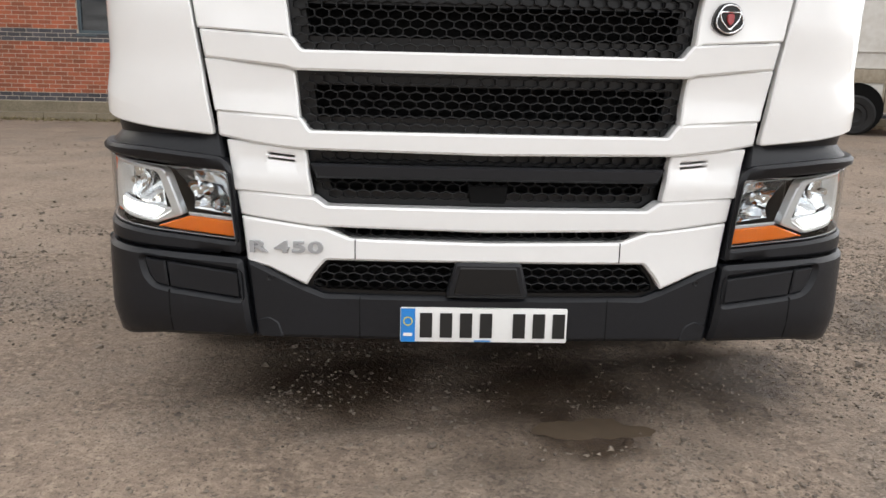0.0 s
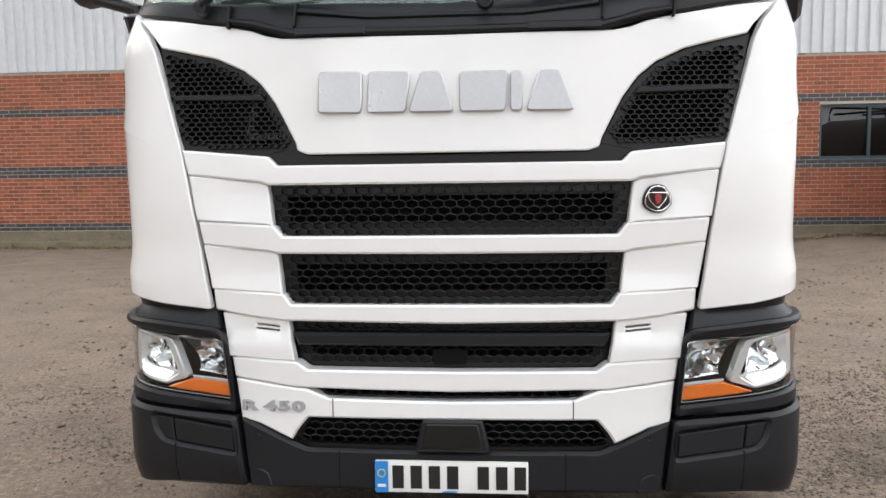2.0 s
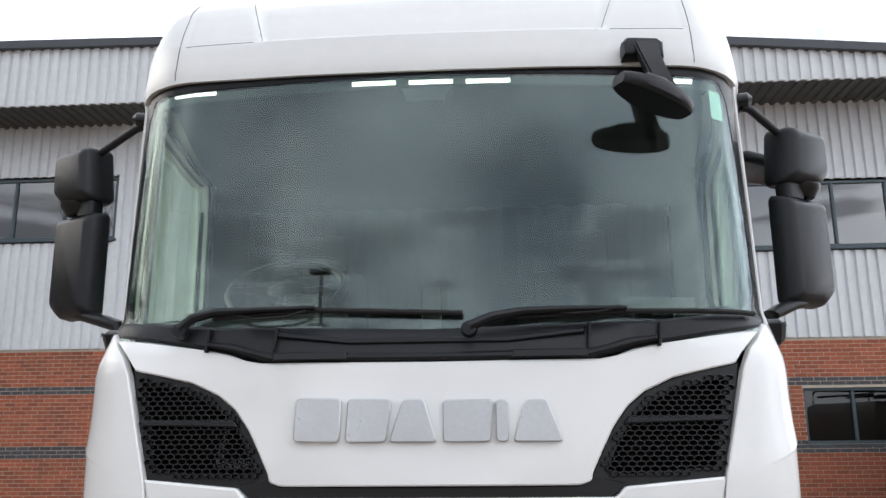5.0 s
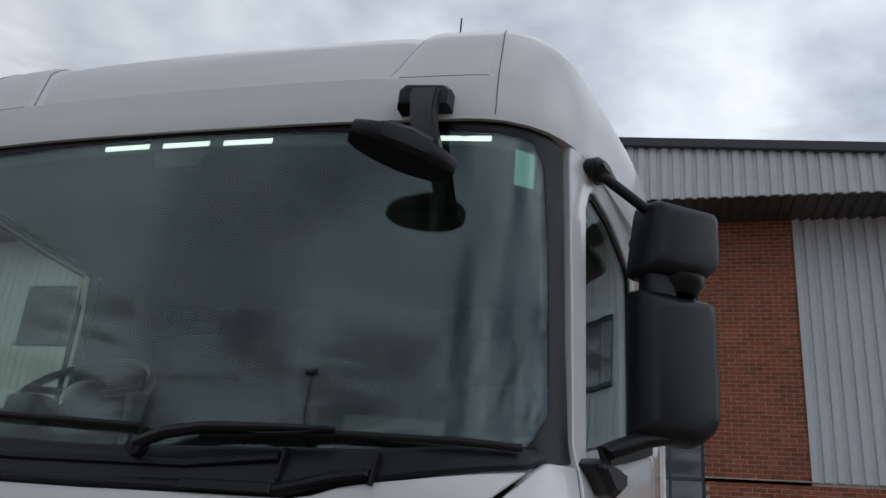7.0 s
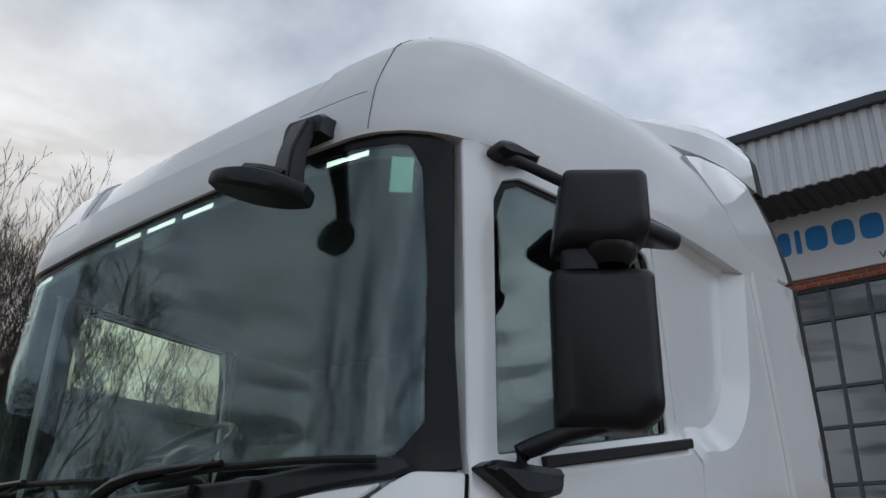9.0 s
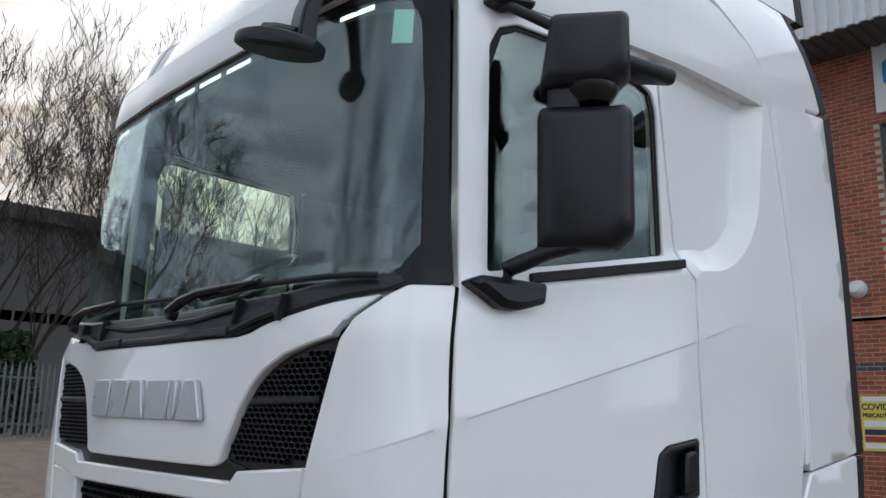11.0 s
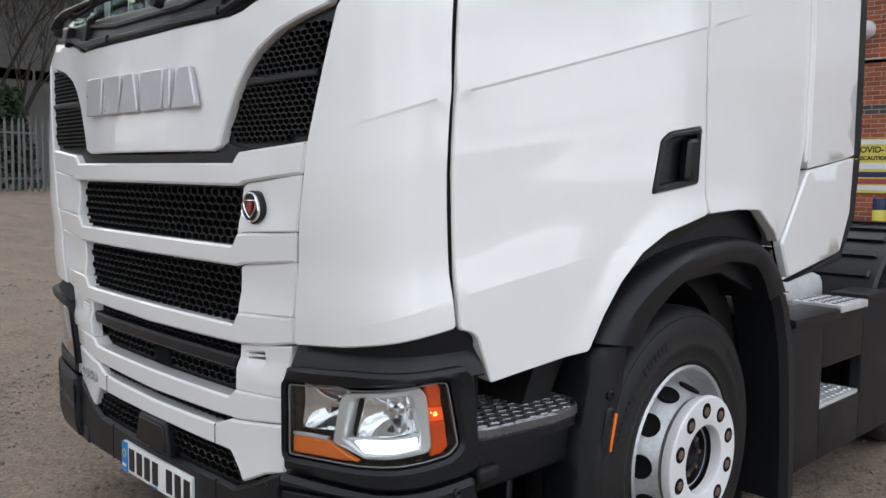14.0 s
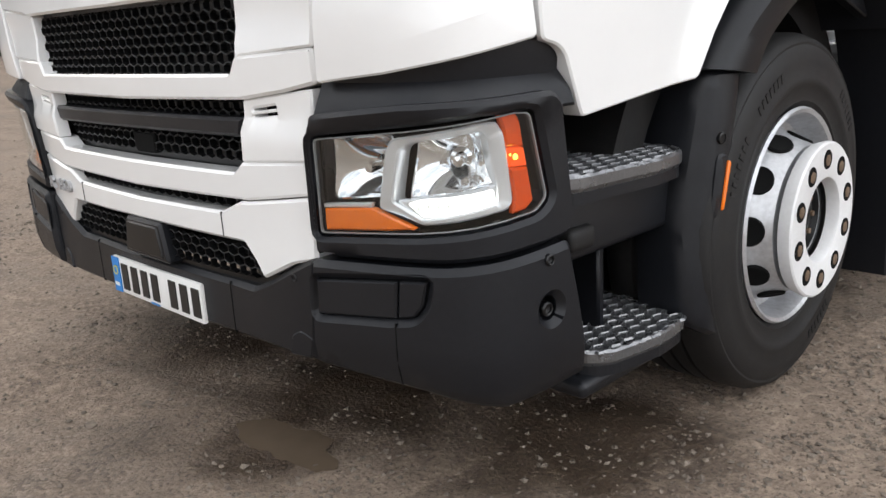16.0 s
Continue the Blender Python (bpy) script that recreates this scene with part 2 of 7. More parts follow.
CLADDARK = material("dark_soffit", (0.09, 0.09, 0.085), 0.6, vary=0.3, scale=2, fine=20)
FASCIA = material("dark_fascia", (0.055, 0.06, 0.07), 0.45, vary=0.15)
FRAME = material("window_frame_grey", (0.06, 0.085, 0.10), 0.45, vary=0.15)
PANE = pane_material("building_glass", (0.16, 0.175, 0.185), 0.17, 0.9)
# darker copy of the building glass: the low windows' dark reflection put into it
DARKREFLECTPANE = pane_material("dark_reflection_glass", (0.10, 0.11, 0.12), 0.05, 0.8)
CONCRETE = material("concrete", (0.26, 0.21, 0.15), 0.9, second=(0.13, 0.115, 0.075), scale=3, fine=40, bump=0.4, bump_scale=60)
STEELF = material("galvanised_steel", (0.17, 0.175, 0.18), 0.55, 0.5, vary=0.35, scale=6, fine=60)
BARK = material("bark", (0.055, 0.044, 0.034), 0.95, second=(0.03, 0.025, 0.02), scale=6, fine=40, bump=0.5, bump_scale=40)
IVY = material("ivy", (0.03, 0.055, 0.02), 0.7, second=(0.015, 0.03, 0.01), scale=4, fine=30, per="island")
SHED = material("far_shed", (0.16, 0.155, 0.145), 0.7, vary=0.3, scale=0.4, fine=6)
VANPAINT = material("van_paint", (0.62, 0.60, 0.56), 0.35, second=(0.50, 0.47, 0.42), scale=1.4, fine=12, coat=0.3)
VANDIRT = material("van_dirt", (0.40, 0.35, 0.27), 0.7, second=(0.22, 0.18, 0.13), scale=2.5, fine=16)
LEAF = material("leaf_litter", (0.14, 0.12, 0.05), 0.85, second=(0.26, 0.21, 0.12), scale=9, fine=60, per="island")
PUDDLE = material("muddy_water", (0.145, 0.108, 0.076), 0.2, vary=0.2, scale=3, fine=20)
SIGNWHITE = material("sign_white", (0.75, 0.76, 0.76), 0.5, vary=0.05)
NAVY = material("sign_navy", (0.02, 0.03, 0.09), 0.5)
SIGNBLUE = material("sign_blue", (0.03, 0.22, 0.55), 0.5)
YELLOW = material("poster_yellow", (0.72, 0.62, 0.10), 0.5, vary=0.08)
STONE = material("gravel_stone", (0.09, 0.07, 0.054), 0.85, second=(0.24, 0.197, 0.157), scale=9, fine=60, per="island")


def ground_material():
    """Trodden wet dirt with gravel: mud, stones, damp patches, and shade painted under the nose."""
    m = bpy.data.materials.new("dirt_yard")
    m.use_nodes = True
    n, l = m.node_tree.nodes, m.node_tree.links
    p = n["Principled BSDF"]
    tc = n.new("ShaderNodeTexCoord")

    def noise_at(scale, detail=5, rough=0.55):
        t = n.new("ShaderNodeTexNoise")
        t.inputs["Scale"].default_value, t.inputs["Detail"].default_value, t.inputs["Roughness"].default_value = scale, detail, rough
        l.new(tc.outputs["Object"], t.inputs["Vector"])
        return t

    def ramp(src, lo, hi):
        r = n.new("ShaderNodeMapRange")
        r.inputs["From Min"].default_value, r.inputs["From Max"].default_value = lo, hi
        l.new(src, r.inputs["Value"])
        return r.outputs["Result"]

    def mixed(fac, a, b):
        x = n.new("ShaderNodeMix")
        x.data_type = "RGBA"
        l.new(fac, x.inputs["Factor"])
        for key, v in (("A", a), ("B", b)):
            if isinstance(v, tuple):
                x.inputs[key].default_value = (*v, 1)
            else:
                l.new(v, x.inputs[key])
        return x.outputs["Result"]

    large, mid, fine = noise_at(0.35, 4), noise_at(2.2, 6), noise_at(28, 6, 0.7)
    vor = n.new("ShaderNodeTexVoronoi")
    vor.inputs["Scale"].default_value = 85
    l.new(tc.outputs["Object"], vor.inputs["Vector"])
    soil = mixed(ramp(mid.outputs["Fac"], 0.35, 0.65), (0.146, 0.107, 0.08), (0.275, 0.21, 0.16))
    soil = mixed(ramp(fine.outputs["Fac"], 0.44, 0.66), soil, (0.335, 0.262, 0.196))
    soil = mixed(ramp(noise_at(75, 4, 0.7).outputs["Fac"], 0.54, 0.64), soil, (0.095, 0.07, 0.052))
    stones = mixed(ramp(vor.outputs["Color"], 0.2, 0.9), (0.10, 0.077, 0.06), (0.29, 0.234, 0.184))
    patch = ramp(noise_at(1.1, 7, 0.7).outputs["Fac"], 0.50, 0.66)
    colour = mixed(patch, soil, stones)
    # wet mud round the puddle, and the shade under the bumper painted in
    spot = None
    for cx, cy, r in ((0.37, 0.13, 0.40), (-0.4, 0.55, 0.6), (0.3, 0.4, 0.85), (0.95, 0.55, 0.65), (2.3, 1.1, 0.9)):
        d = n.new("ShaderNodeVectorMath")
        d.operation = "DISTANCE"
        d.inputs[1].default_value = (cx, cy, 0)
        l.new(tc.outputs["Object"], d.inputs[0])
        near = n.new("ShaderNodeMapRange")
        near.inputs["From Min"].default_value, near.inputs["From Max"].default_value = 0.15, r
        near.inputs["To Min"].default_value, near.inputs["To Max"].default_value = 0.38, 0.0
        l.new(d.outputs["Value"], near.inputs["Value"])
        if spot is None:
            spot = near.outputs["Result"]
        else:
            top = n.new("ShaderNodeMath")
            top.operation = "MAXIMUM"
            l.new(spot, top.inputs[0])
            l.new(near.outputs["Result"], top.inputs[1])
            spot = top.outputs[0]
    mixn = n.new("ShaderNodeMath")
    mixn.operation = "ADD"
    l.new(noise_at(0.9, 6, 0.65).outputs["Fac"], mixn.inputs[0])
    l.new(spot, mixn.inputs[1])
    wet_shade = ramp(mixn.outputs[0], 0.62, 0.84)
    damp_shade = n.new("ShaderNodeMix")
    damp_shade.data_type = "RGBA"
    damp_shade.blend_type = "MULTIPLY"
    l.new(wet_shade, damp_shade.inputs["Factor"])
    l.new(colour, damp_shade.inputs["A"])
    damp_shade.inputs["B"].default_value = (0.27, 0.235, 0.20, 1)
    colour = damp_shade.outputs["Result"]
    l.new(colour, p.inputs["Base Color"])
    rr = n.new("ShaderNodeMapRange")
    rr.inputs["To Min"].default_value, rr.inputs["To Max"].default_value = 0.9, 0.5
    l.new(wet_shade, rr.inputs["Value"])
    l.new(rr.outputs["Result"], p.inputs["Roughness"])
    h = n.new("ShaderNodeMath")
    h.operation = "MULTIPLY_ADD"
    l.new(vor.outputs["Distance"], h.inputs[0])
    h.inputs[1].default_value = -0.25
    l.new(fine.outputs["Fac"], h.inputs[2])
    bn = n.new("ShaderNodeBump")
    bn.inputs["Strength"].default_value, bn.inputs["Distance"].default_value = 0.9, 0.013
    l.new(h.outputs[0], bn.inputs["Height"])
    l.new(bn.outputs["Normal"], p.inputs["Normal"])
    return m


GROUND = ground_material()


# ---- mesh tools ----
def link(name, bm, mat, smooth=True):
    me = bpy.data.meshes.new(name)
    bm.normal_update()
    bm.to_mesh(me)
    bm.free()
    me.materials.append(mat)
    if smooth:
        me.shade_smooth()
        me.set_sharp_from_angle(angle=radians(38))
    return new(name, me)


def part(name, bm, mat, parent, label="", smooth=True):
    ob = link(name, bm, mat, smooth)
    ob.parent = parent
    ob.matrix_parent_inverse = parent.matrix_world.inverted()
    if label:
        ob["label"] = label
    return ob


def holder(name, at=(0, 0, 0)):
    e = new(name)
    e.empty_display_size = 0.2
    e.matrix_world = Matrix.Translation(at)
    return e


def box_bm(x0, x1, y0, y1, z0, z1, bevel=0.0, segments=2, m=None, bm=None):
    out = bm or bmesh.new()
    vs = [out.verts.new((x, y, z)) for x in (x0, x1) for y in (y0, y1) for z in (z0, z1)]
    fs = [out.faces.new([vs[i] for i in q]) for q in ((0, 1, 3, 2), (4, 6, 7, 5), (0, 4, 5, 1), (2, 3, 7, 6), (0, 2, 6, 4), (1, 5, 7, 3))]
    if bevel:
        edges = list({e for f in fs for e in f.edges})
        got = bmesh.ops.bevel(out, geom=edges, offset=bevel, segments=segments, affect="EDGES", profile=0.6)
        vs = list({v for v in vs if v.is_valid} | set(got["verts"]))
    if m:
        bmesh.ops.transform(out, matrix=m, verts=[v for v in vs if v.is_valid])
    return out


def loft_bm(rings, closed=True, cap=True, bm=None):
    """Joins rings of equally many points."""
    out = bm or bmesh.new()
    vr = [[out.verts.new(p) for p in r] for r in rings]
    k = len(rings[0])
    for a, b in zip(vr, vr[1:]):
        for i in range(k if closed else k - 1):
            j = (i + 1) % k
            out.faces.new((a[i], a[j], b[j], b[i]))
    if cap and closed:
        out.faces.new(vr[0][::-1])
        out.faces.new(vr[-1])
    bmesh.ops.recalc_face_normals(out, faces=out.faces)
    return out


def tube_bm(points, radius, sides=8, bm=None, flat=1.0):
    """A bar along points; radius may be a list."""
    pts = [Vector(p) for p in points]
    rad = radius if isinstance(radius, (list, tuple)) else [radius] * len(pts)
    rings = []
    ref = Vector((0, 0, 1))
    for i, p in enumerate(pts):
        d = (pts[min(i + 1, len(pts) - 1)] - pts[max(i - 1, 0)]).normalized()
        a = d.cross(ref)
        a = d.cross(Vector((1, 0, 0))) if a.length < 0.1 else a
        a.normalize()
        b = a.cross(d)
        rings.append([p + (a * math.cos(w) + b * math.sin(w) * flat) * rad[i] for w in (2 * math.pi * j / sides for j in range(sides))])
    out = bm or bmesh.new()
    vr = [[out.verts.new(p) for p in r] for r in rings]
    for a, b in zip(vr, vr[1:]):
        for i in range(sides):
            j = (i + 1) % sides
            out.faces.new((a[i], a[j], b[j], b[i]))
    out.faces.new(vr[0][::-1])
    out.faces.new(vr[-1])
    return out


def lathe_bm(profile, sides=64, m=None):
    """Turns (radius, height along +x) round the x axis."""
    out = bmesh.new()
    rings = [[out.verts.new((h, r * math.cos(w), r * math.sin(w))) for w in (2 * math.pi * j / sides for j in range(sides))] for r, h in profile]
    for a, b in zip(rings, rings[1:]):
        for i in range(sides):
            j = (i + 1) % sides
            out.faces.new((a[i], a[j], b[j], b[i]))
    bmesh.ops.recalc_face_normals(out, faces=out.faces)
    if m:
        bmesh.ops.transform(out, matrix=m, verts=out.verts)
    return out


# ---- the cab's plan: half a horizontal section, run from the middle of the front round the corner to the back ----
NOSE = [(0, .006), (.3, .011), (.5, .022), (.674, .040), (.806, .058), (.895, .070), (.962, .080), (1.036, .096), (1.088, .113), (1.122, .137), (1.145, .172),
        (1.158, .22), (1.164, .272), (1.175, .41), (1.202, .598), (1.25, .9), (1.285, 1.15), (1.305, 1.5), (1.315, 1.9), (1.32, 2.6), (1.32, 3.4)]
MIDDLE = [(0, -.022), (.3, -.019), (.5, -.014), (.668, -.006), (.796, -.002), (.880, .0), (.947, .008), (1.022, .028), (1.081, .058), (1.121, .101), (1.147, .157),
          (1.159, .213), (1.164, .268), (1.175, .41), (1.202, .598), (1.25, .9), (1.285, 1.15), (1.305, 1.5), (1.315, 1.9), (1.32, 2.6), (1.32, 3.4)]
ROUND = [(0, -.022), (.3, -.018), (.5, -.012), (.67, 0), (.8, .008), (.885, .014), (.94, .03), (1.0, .062), (1.04, .097), (1.075, .14), (1.105, .195),
        (1.125, .245), (1.14, .29), (1.165, .42), (1.2, .6), (1.25, .9), (1.285, 1.15), (1.305, 1.5), (1.315, 1.9), (1.32, 2.6), (1.32, 3.4)]
# how far round each of these places is reckoned, from a slacker line
_q = np.array(ROUND)
_chord = np.concatenate([[0], np.cumsum(np.hypot(*np.diff(_q, axis=0).T))])
_s = np.linspace(0, _chord[-1], 700)
_k = np.hanning(31)
_k /= _k.sum()


def _soft(values, even):
    raw = np.interp(_s, _chord, values)
    left = raw[1:16][::-1] if even else -raw[1:16][::-1]
    right = 2 * raw[-1] - raw[-16:-1][::-1]
    return np.convolve(np.concatenate([left, raw, right]), _k, "valid")


def _section(points):
    x, y = _soft(points[:, 0], False), _soft(points[:, 1], True)
    nx, ny = np.gradient(y), -np.gradient(x)
    size = np.hypot(nx, ny)
    return x, y, nx / size, ny / size


# set back at the bumper, square-cornered up to the waist, rounder round the windscreen
SECTIONS = [(0.65, _section(np.array(NOSE))), (1.3, _section(np.array(MIDDLE))), (1.86, _section(np.array(MIDDLE))), (2.04, _section(_q))]
LEVELS = [z for z, _ in SECTIONS]


def lean(z):
    return float(np.interp(z, [0, 1.5, 1.85, 2.0, 2.85, 3.05, 3.25, 3.4], [0, 0, .012, .03, .10, .125, .19, .30]))


def on_cab(s, z, off=0.0):
    """The place s metres round the cab from its middle (minus: the other side), at height z, off metres proud of the skin."""
    a = abs(s)
    spot = float(np.interp(z, LEVELS, range(len(LEVELS))))
    i = min(int(spot), len(LEVELS) - 2)
    k = spot - i
    sx, sy, nx, ny = (float(np.interp(a, _s, lo)) * (1 - k) + float(np.interp(a, _s, hi)) * k for lo, hi in zip(SECTIONS[i][1], SECTIONS[i + 1][1]))
    x, y = sx + off * nx, sy + off * ny
    fade = max(0.0, min(1.0, (1.0 - (y - 0.4) / 1.2)))
    return Vector((math.copysign(x, s) if s else x, y + lean(z) * fade, z))


from mathutils.geometry import delaunay_2d_cdt


def inside(p, loop):
    x, y = p
    hit = False
    for (x0, y0), (x1, y1) in zip(loop, loop[1:] + loop[:1]):
        if (y0 > y) != (y1 > y) and x < (x1 - x0) * (y - y0) / (y1 - y0) + x0:
            hit = not hit
    return hit


def area(loop):
    return sum(a[0] * b[1] - b[0] * a[1] for a, b in zip(loop, loop[1:] + loop[:1])) / 2


def rounded(loop, r):
    """The loop with its corners cut into small arcs."""
    out = []
    k = len(loop)
    for i in range(k):
        a, b, c = Vector(loop[i - 1]), Vector(loop[i]), Vector(loop[(i + 1) % k])
        u, v = (a - b), (c - b)
        if u.normalized().dot(v.normalized()) < -0.97:
            out.append(tuple(b))
            continue
        d = min(r, u.length * 0.45, v.length * 0.45)
        p, q = b + u.normalized() * d, b + v.normalized() * d
        for t in (0, 0.33, 0.67, 1):
            out.append(tuple((p * (1 - t) + b * t) * (1 - t) + (b * (1 - t) + q * t) * t))
    return out


def dense(loop, step):
    out = []
    for a, b in zip(loop, loop[1:] + loop[:1]):
        k = max(1, int(math.dist(a, b) / step))
        out += [(a[0] + (b[0] - a[0]) * i / k, a[1] + (b[1] - a[1]) * i / k) for i in range(k)]
    return out


def inset(loop, d):
    k = len(loop)
    sgn = 1 if area(loop) > 0 else -1
    out = []
    for i in range(k):
        a, b, c = Vector(loop[i - 1]), Vector(loop[i]), Vector(loop[(i + 1) % k])
        u, v = (b - a).normalized(), (c - b).normalized()
        n1, n2 = Vector((-u.y, u.x)) * sgn, Vector((-v.y, v.x)) * sgn
        n = n1 + n2
        n = n / max(n.length_squared / 2, 0.35) if n.length > 1e-6 else n1
        out.append((b.x + n.x * d, b.y + n.y * d))
    return out


def skin_bm(outline, place, thick=0.02, res=0.06, edge=0.004, holes=(), relief=None, corner=0.0, creases=()):
    """A thick sheet over a flat outline, laid on a curved surface by place(u, v, off), with softened edges and holes through it."""
    loops = [outline] + list(holes)
    loops = [rounded(l, corner) if corner else l for l in loops]
    loops = [dense(l, res) for l in loops]
    inner = [inset(loops[0], edge)] + [inset(l, -edge) for l in loops[1:]]
    pts, edges = [], []
    for l in inner:
        k = len(pts)
        pts += [Vector(p) for p in l]
        edges += [(k + i, k + (i + 1) % len(l)) for i in range(len(l))]
    us, vs = [p[0] for p in inner[0]], [p[1] for p in inner[0]]
    nu, nv = int((max(us) - min(us)) / res) + 1, int((max(vs) - min(vs)) / res) + 1
    guard = inset(inner[0], res * 0.3)
    folds = [line(i / 60.0) for line in creases for i in range(61)]
    for i in range(nu + 1):
        for j in range(nv + 1):
            q = (min(us) + (i + 0.5 * (j % 2)) * res, min(vs) + j * res)
            if inside(q, guard) and not any(inside(q, inset(h, -res * 0.3)) for h in inner[1:]) and not any(abs(q[0] - c[0]) < 0.02 and abs(q[1] - c[1]) < 0.02 for c in folds):
                pts.append(Vector(q))
    for line in creases:
        last = None
        for q in dense([line(i / 60.0) for i in range(61)], 9.0):
            ok = inside(q, guard) and not any(inside(q, inset(h, -res * 0.4)) for h in inner[1:])
            if ok:
                pts.append(Vector(q))
                if last is not None:
                    edges.append((last, len(pts) - 1))
            last = len(pts) - 1 if ok else None
    v2, _, tri, *_ = delaunay_2d_cdt(pts, edges, [], 0, 1e-7)
    bm = bmesh.new()
    rel = relief or (lambda u, v: 0.0)
    front = [bm.verts.new(place(p.x, p.y, rel(p.x, p.y))) for p in v2]
    back = [bm.verts.new(place(p.x, p.y, rel(p.x, p.y) - thick)) for p in v2]
    for f in tri:
        c = sum((v2[i] for i in f), Vector((0, 0))) / len(f)
        if inside(c, inner[0]) and not any(inside(c, h) for h in inner[1:]):
            try:
                bm.faces.new([front[i] for i in f])
                bm.faces.new([back[i] for i in reversed(f)])
            except ValueError:
                pass
    k = 0
    near = {}
    for i, p in enumerate(v2):
        near[(round(p.x, 5), round(p.y, 5))] = i
    for ring, l in zip(inner, loops):
        rim = [bm.verts.new(place(p[0], p[1], rel(*p) - edge)) for p in l]
        low = [bm.verts.new(place(p[0], p[1], rel(*p) - thick)) for p in l]
        idx = [near.get((round(p[0], 5), round(p[1], 5))) for p in ring]
        for i in range(len(l)):
            j = (i + 1) % len(l)
            for quad in ((idx[i], idx[j]),):
                if None in quad or idx[i] == idx[j]:
                    continue
                for q in ((front[idx[i]], front[idx[j]], rim[j], rim[i]), (rim[i], rim[j], low[j], low[i]), (low[i], low[j], back[idx[j]], back[idx[i]])):
                    try:
                        bm.faces.new(q)
                    except ValueError:
                        pass
    bmesh.ops.recalc_face_normals(bm, faces=bm.faces)
    gaps = [e for e in bm.edges if len(e.link_faces) == 1]
    bmesh.ops.holes_fill(bm, edges=gaps, sides=12)
    bmesh.ops.recalc_face_normals(bm, faces=bm.faces)
    # break the shading along each pressed line
    flat = np.array([(p.x, p.y) for p in v2])
    sharp = {int(i) for line in creases for q in (line(k / 60.0) for k in range(61)) for i in np.nonzero(np.abs(flat - np.array(q)).max(axis=1) < 5e-5)[0]}
    keep = {front[i] for i in sharp}
    bmesh.ops.split_edges(bm, edges=[e for e in bm.edges if e.verts[0] in keep and e.verts[1] in keep])
    loose = [v for v in bm.verts if not v.link_faces]
    bmesh.ops.delete(bm, geom=loose, context="VERTS")
    return bm


def panel(name, outline, mat, parent, off=0.0, thick=0.02, res=0.06, edge=0.004, holes=(), relief=None, corner=0.0, label="", mirror=False, creases=()):
    """A piece of the cab's skin; outline in metres round the cab and height."""
    flip = (lambda l: [(-u, v) for u, v in l]) if mirror else (lambda l: list(l))
    rel = (lambda u, v: relief(abs(u) if mirror else u, v)) if relief else None
    bm = skin_bm(flip(outline), lambda u, v, o: on_cab(u, v, off + o), thick, res, edge, [flip(h) for h in holes], rel, corner, [(lambda t, f=f: (-f(t)[0] if mirror else f(t)[0], f(t)[1])) for f in creases])
    return part(name, bm, mat, parent, label)


# ---- the yard ----
def ground_height(x, y):
    rise = max(0.0, min(1.0, (-x - 9) / 12.0))
    h = 0.85 * rise * rise * (3 - 2 * rise)
    near = math.exp(-((x - 0.3) ** 2 + (y - 0.3) ** 2) / 60.0)
    bumps = noise.noise((x * 1.3, y * 1.3, 0.0)) + 0.5 * noise.noise((x * 4.1, y * 4.1, 3.0)) - 0.45
    # ruts that run across the truck's nose, and clods
    ruts = 0.9 * noise.noise((x * 0.7 + y * 0.5, y * 5.5 - x * 1.6, 7.0)) + 0.35 * noise.noise((x * 11, y * 11, 1.0)) + 0.22 * noise.noise((x * 23, y * 23, 2.0)) + 0.16 * noise.noise((x * 47, y * 47, 6.0))
    pool = math.exp(-((x - 0.36) ** 2 / 0.05 + (y - 0.12) ** 2 / 0.012))
    bank = 0.15 * smooth01((x - 4.5) / 1.5) * smooth01((y - 6) / 4)
    return h + bank + near * (0.012 * bumps + 0.019 * ruts * (1 - 0.9 * pool)) - 0.012 * pool


def smooth01(t):
    t = max(0.0, min(1.0, t))
    return t * t * (3 - 2 * t)


def build_ground():
    bm = bmesh.new()
    axis = [-900, -400, -180, -90, -60, -45, -35, -28] + [-24 + 1.0 * i for i in range(19)]
    far = [6.2 + 1.0 * i for i in range(20)] + [28, 35, 50, 90, 180, 400, 900]
    xs = axis + [-5 + 0.2 * i for i in range(8)] + [-3.4 + 0.025 * i for i in range(301)] + [4.2 + 0.2 * i for i in range(10)] + far
    ys = axis + [-5 + 0.2 * i for i in range(14)] + [-2.2 + 0.025 * i for i in range(189)] + [2.6 + 0.2 * i for i in range(18)] + far
    grid = [[bm.verts.new((x, y, ground_height(x, y))) for y in ys] for x in xs]
    for i in range(len(xs) - 1):
        for j in range(len(ys) - 1):
            bm.faces.new((grid[i][j], grid[i + 1][j], grid[i + 1][j + 1], grid[i][j + 1]))
    return tagged(link("ground", bm, GROUND), "damp brown dirt yard with trodden gravel, shade painted under the truck's nose", "ground", kind="structure")


ground = build_ground()


# ---- the brick and steel unit behind the truck ----
WALL_Y = 13.2


def corrugated_bm(x0, x1, z0, z1, y, pitch=0.2, depth=0.055, top=None):
    """Upright trapezoid ribs; top(x) gives the upper edge."""
    bm = bmesh.new()
    xs = []
    x = x0
    while x < x1 - 1e-6:
        for f, d in ((0.0, 0), (0.5, 0), (0.6, 1), (0.9, 1)):
            if x + f * pitch < x1:
                xs.append((x + f * pitch, y + depth * d))
        x += pitch
    xs.append((x1, y))
    hi = [top(a) if top else z1 for a, _ in xs]
    rings = []
    for (a, b), h in zip(xs, hi):
        rings.append([(a, b, z0), (a, b, h), (a, b + 0.05, h), (a, b + 0.05, z0)])
    return loft_bm(rings)


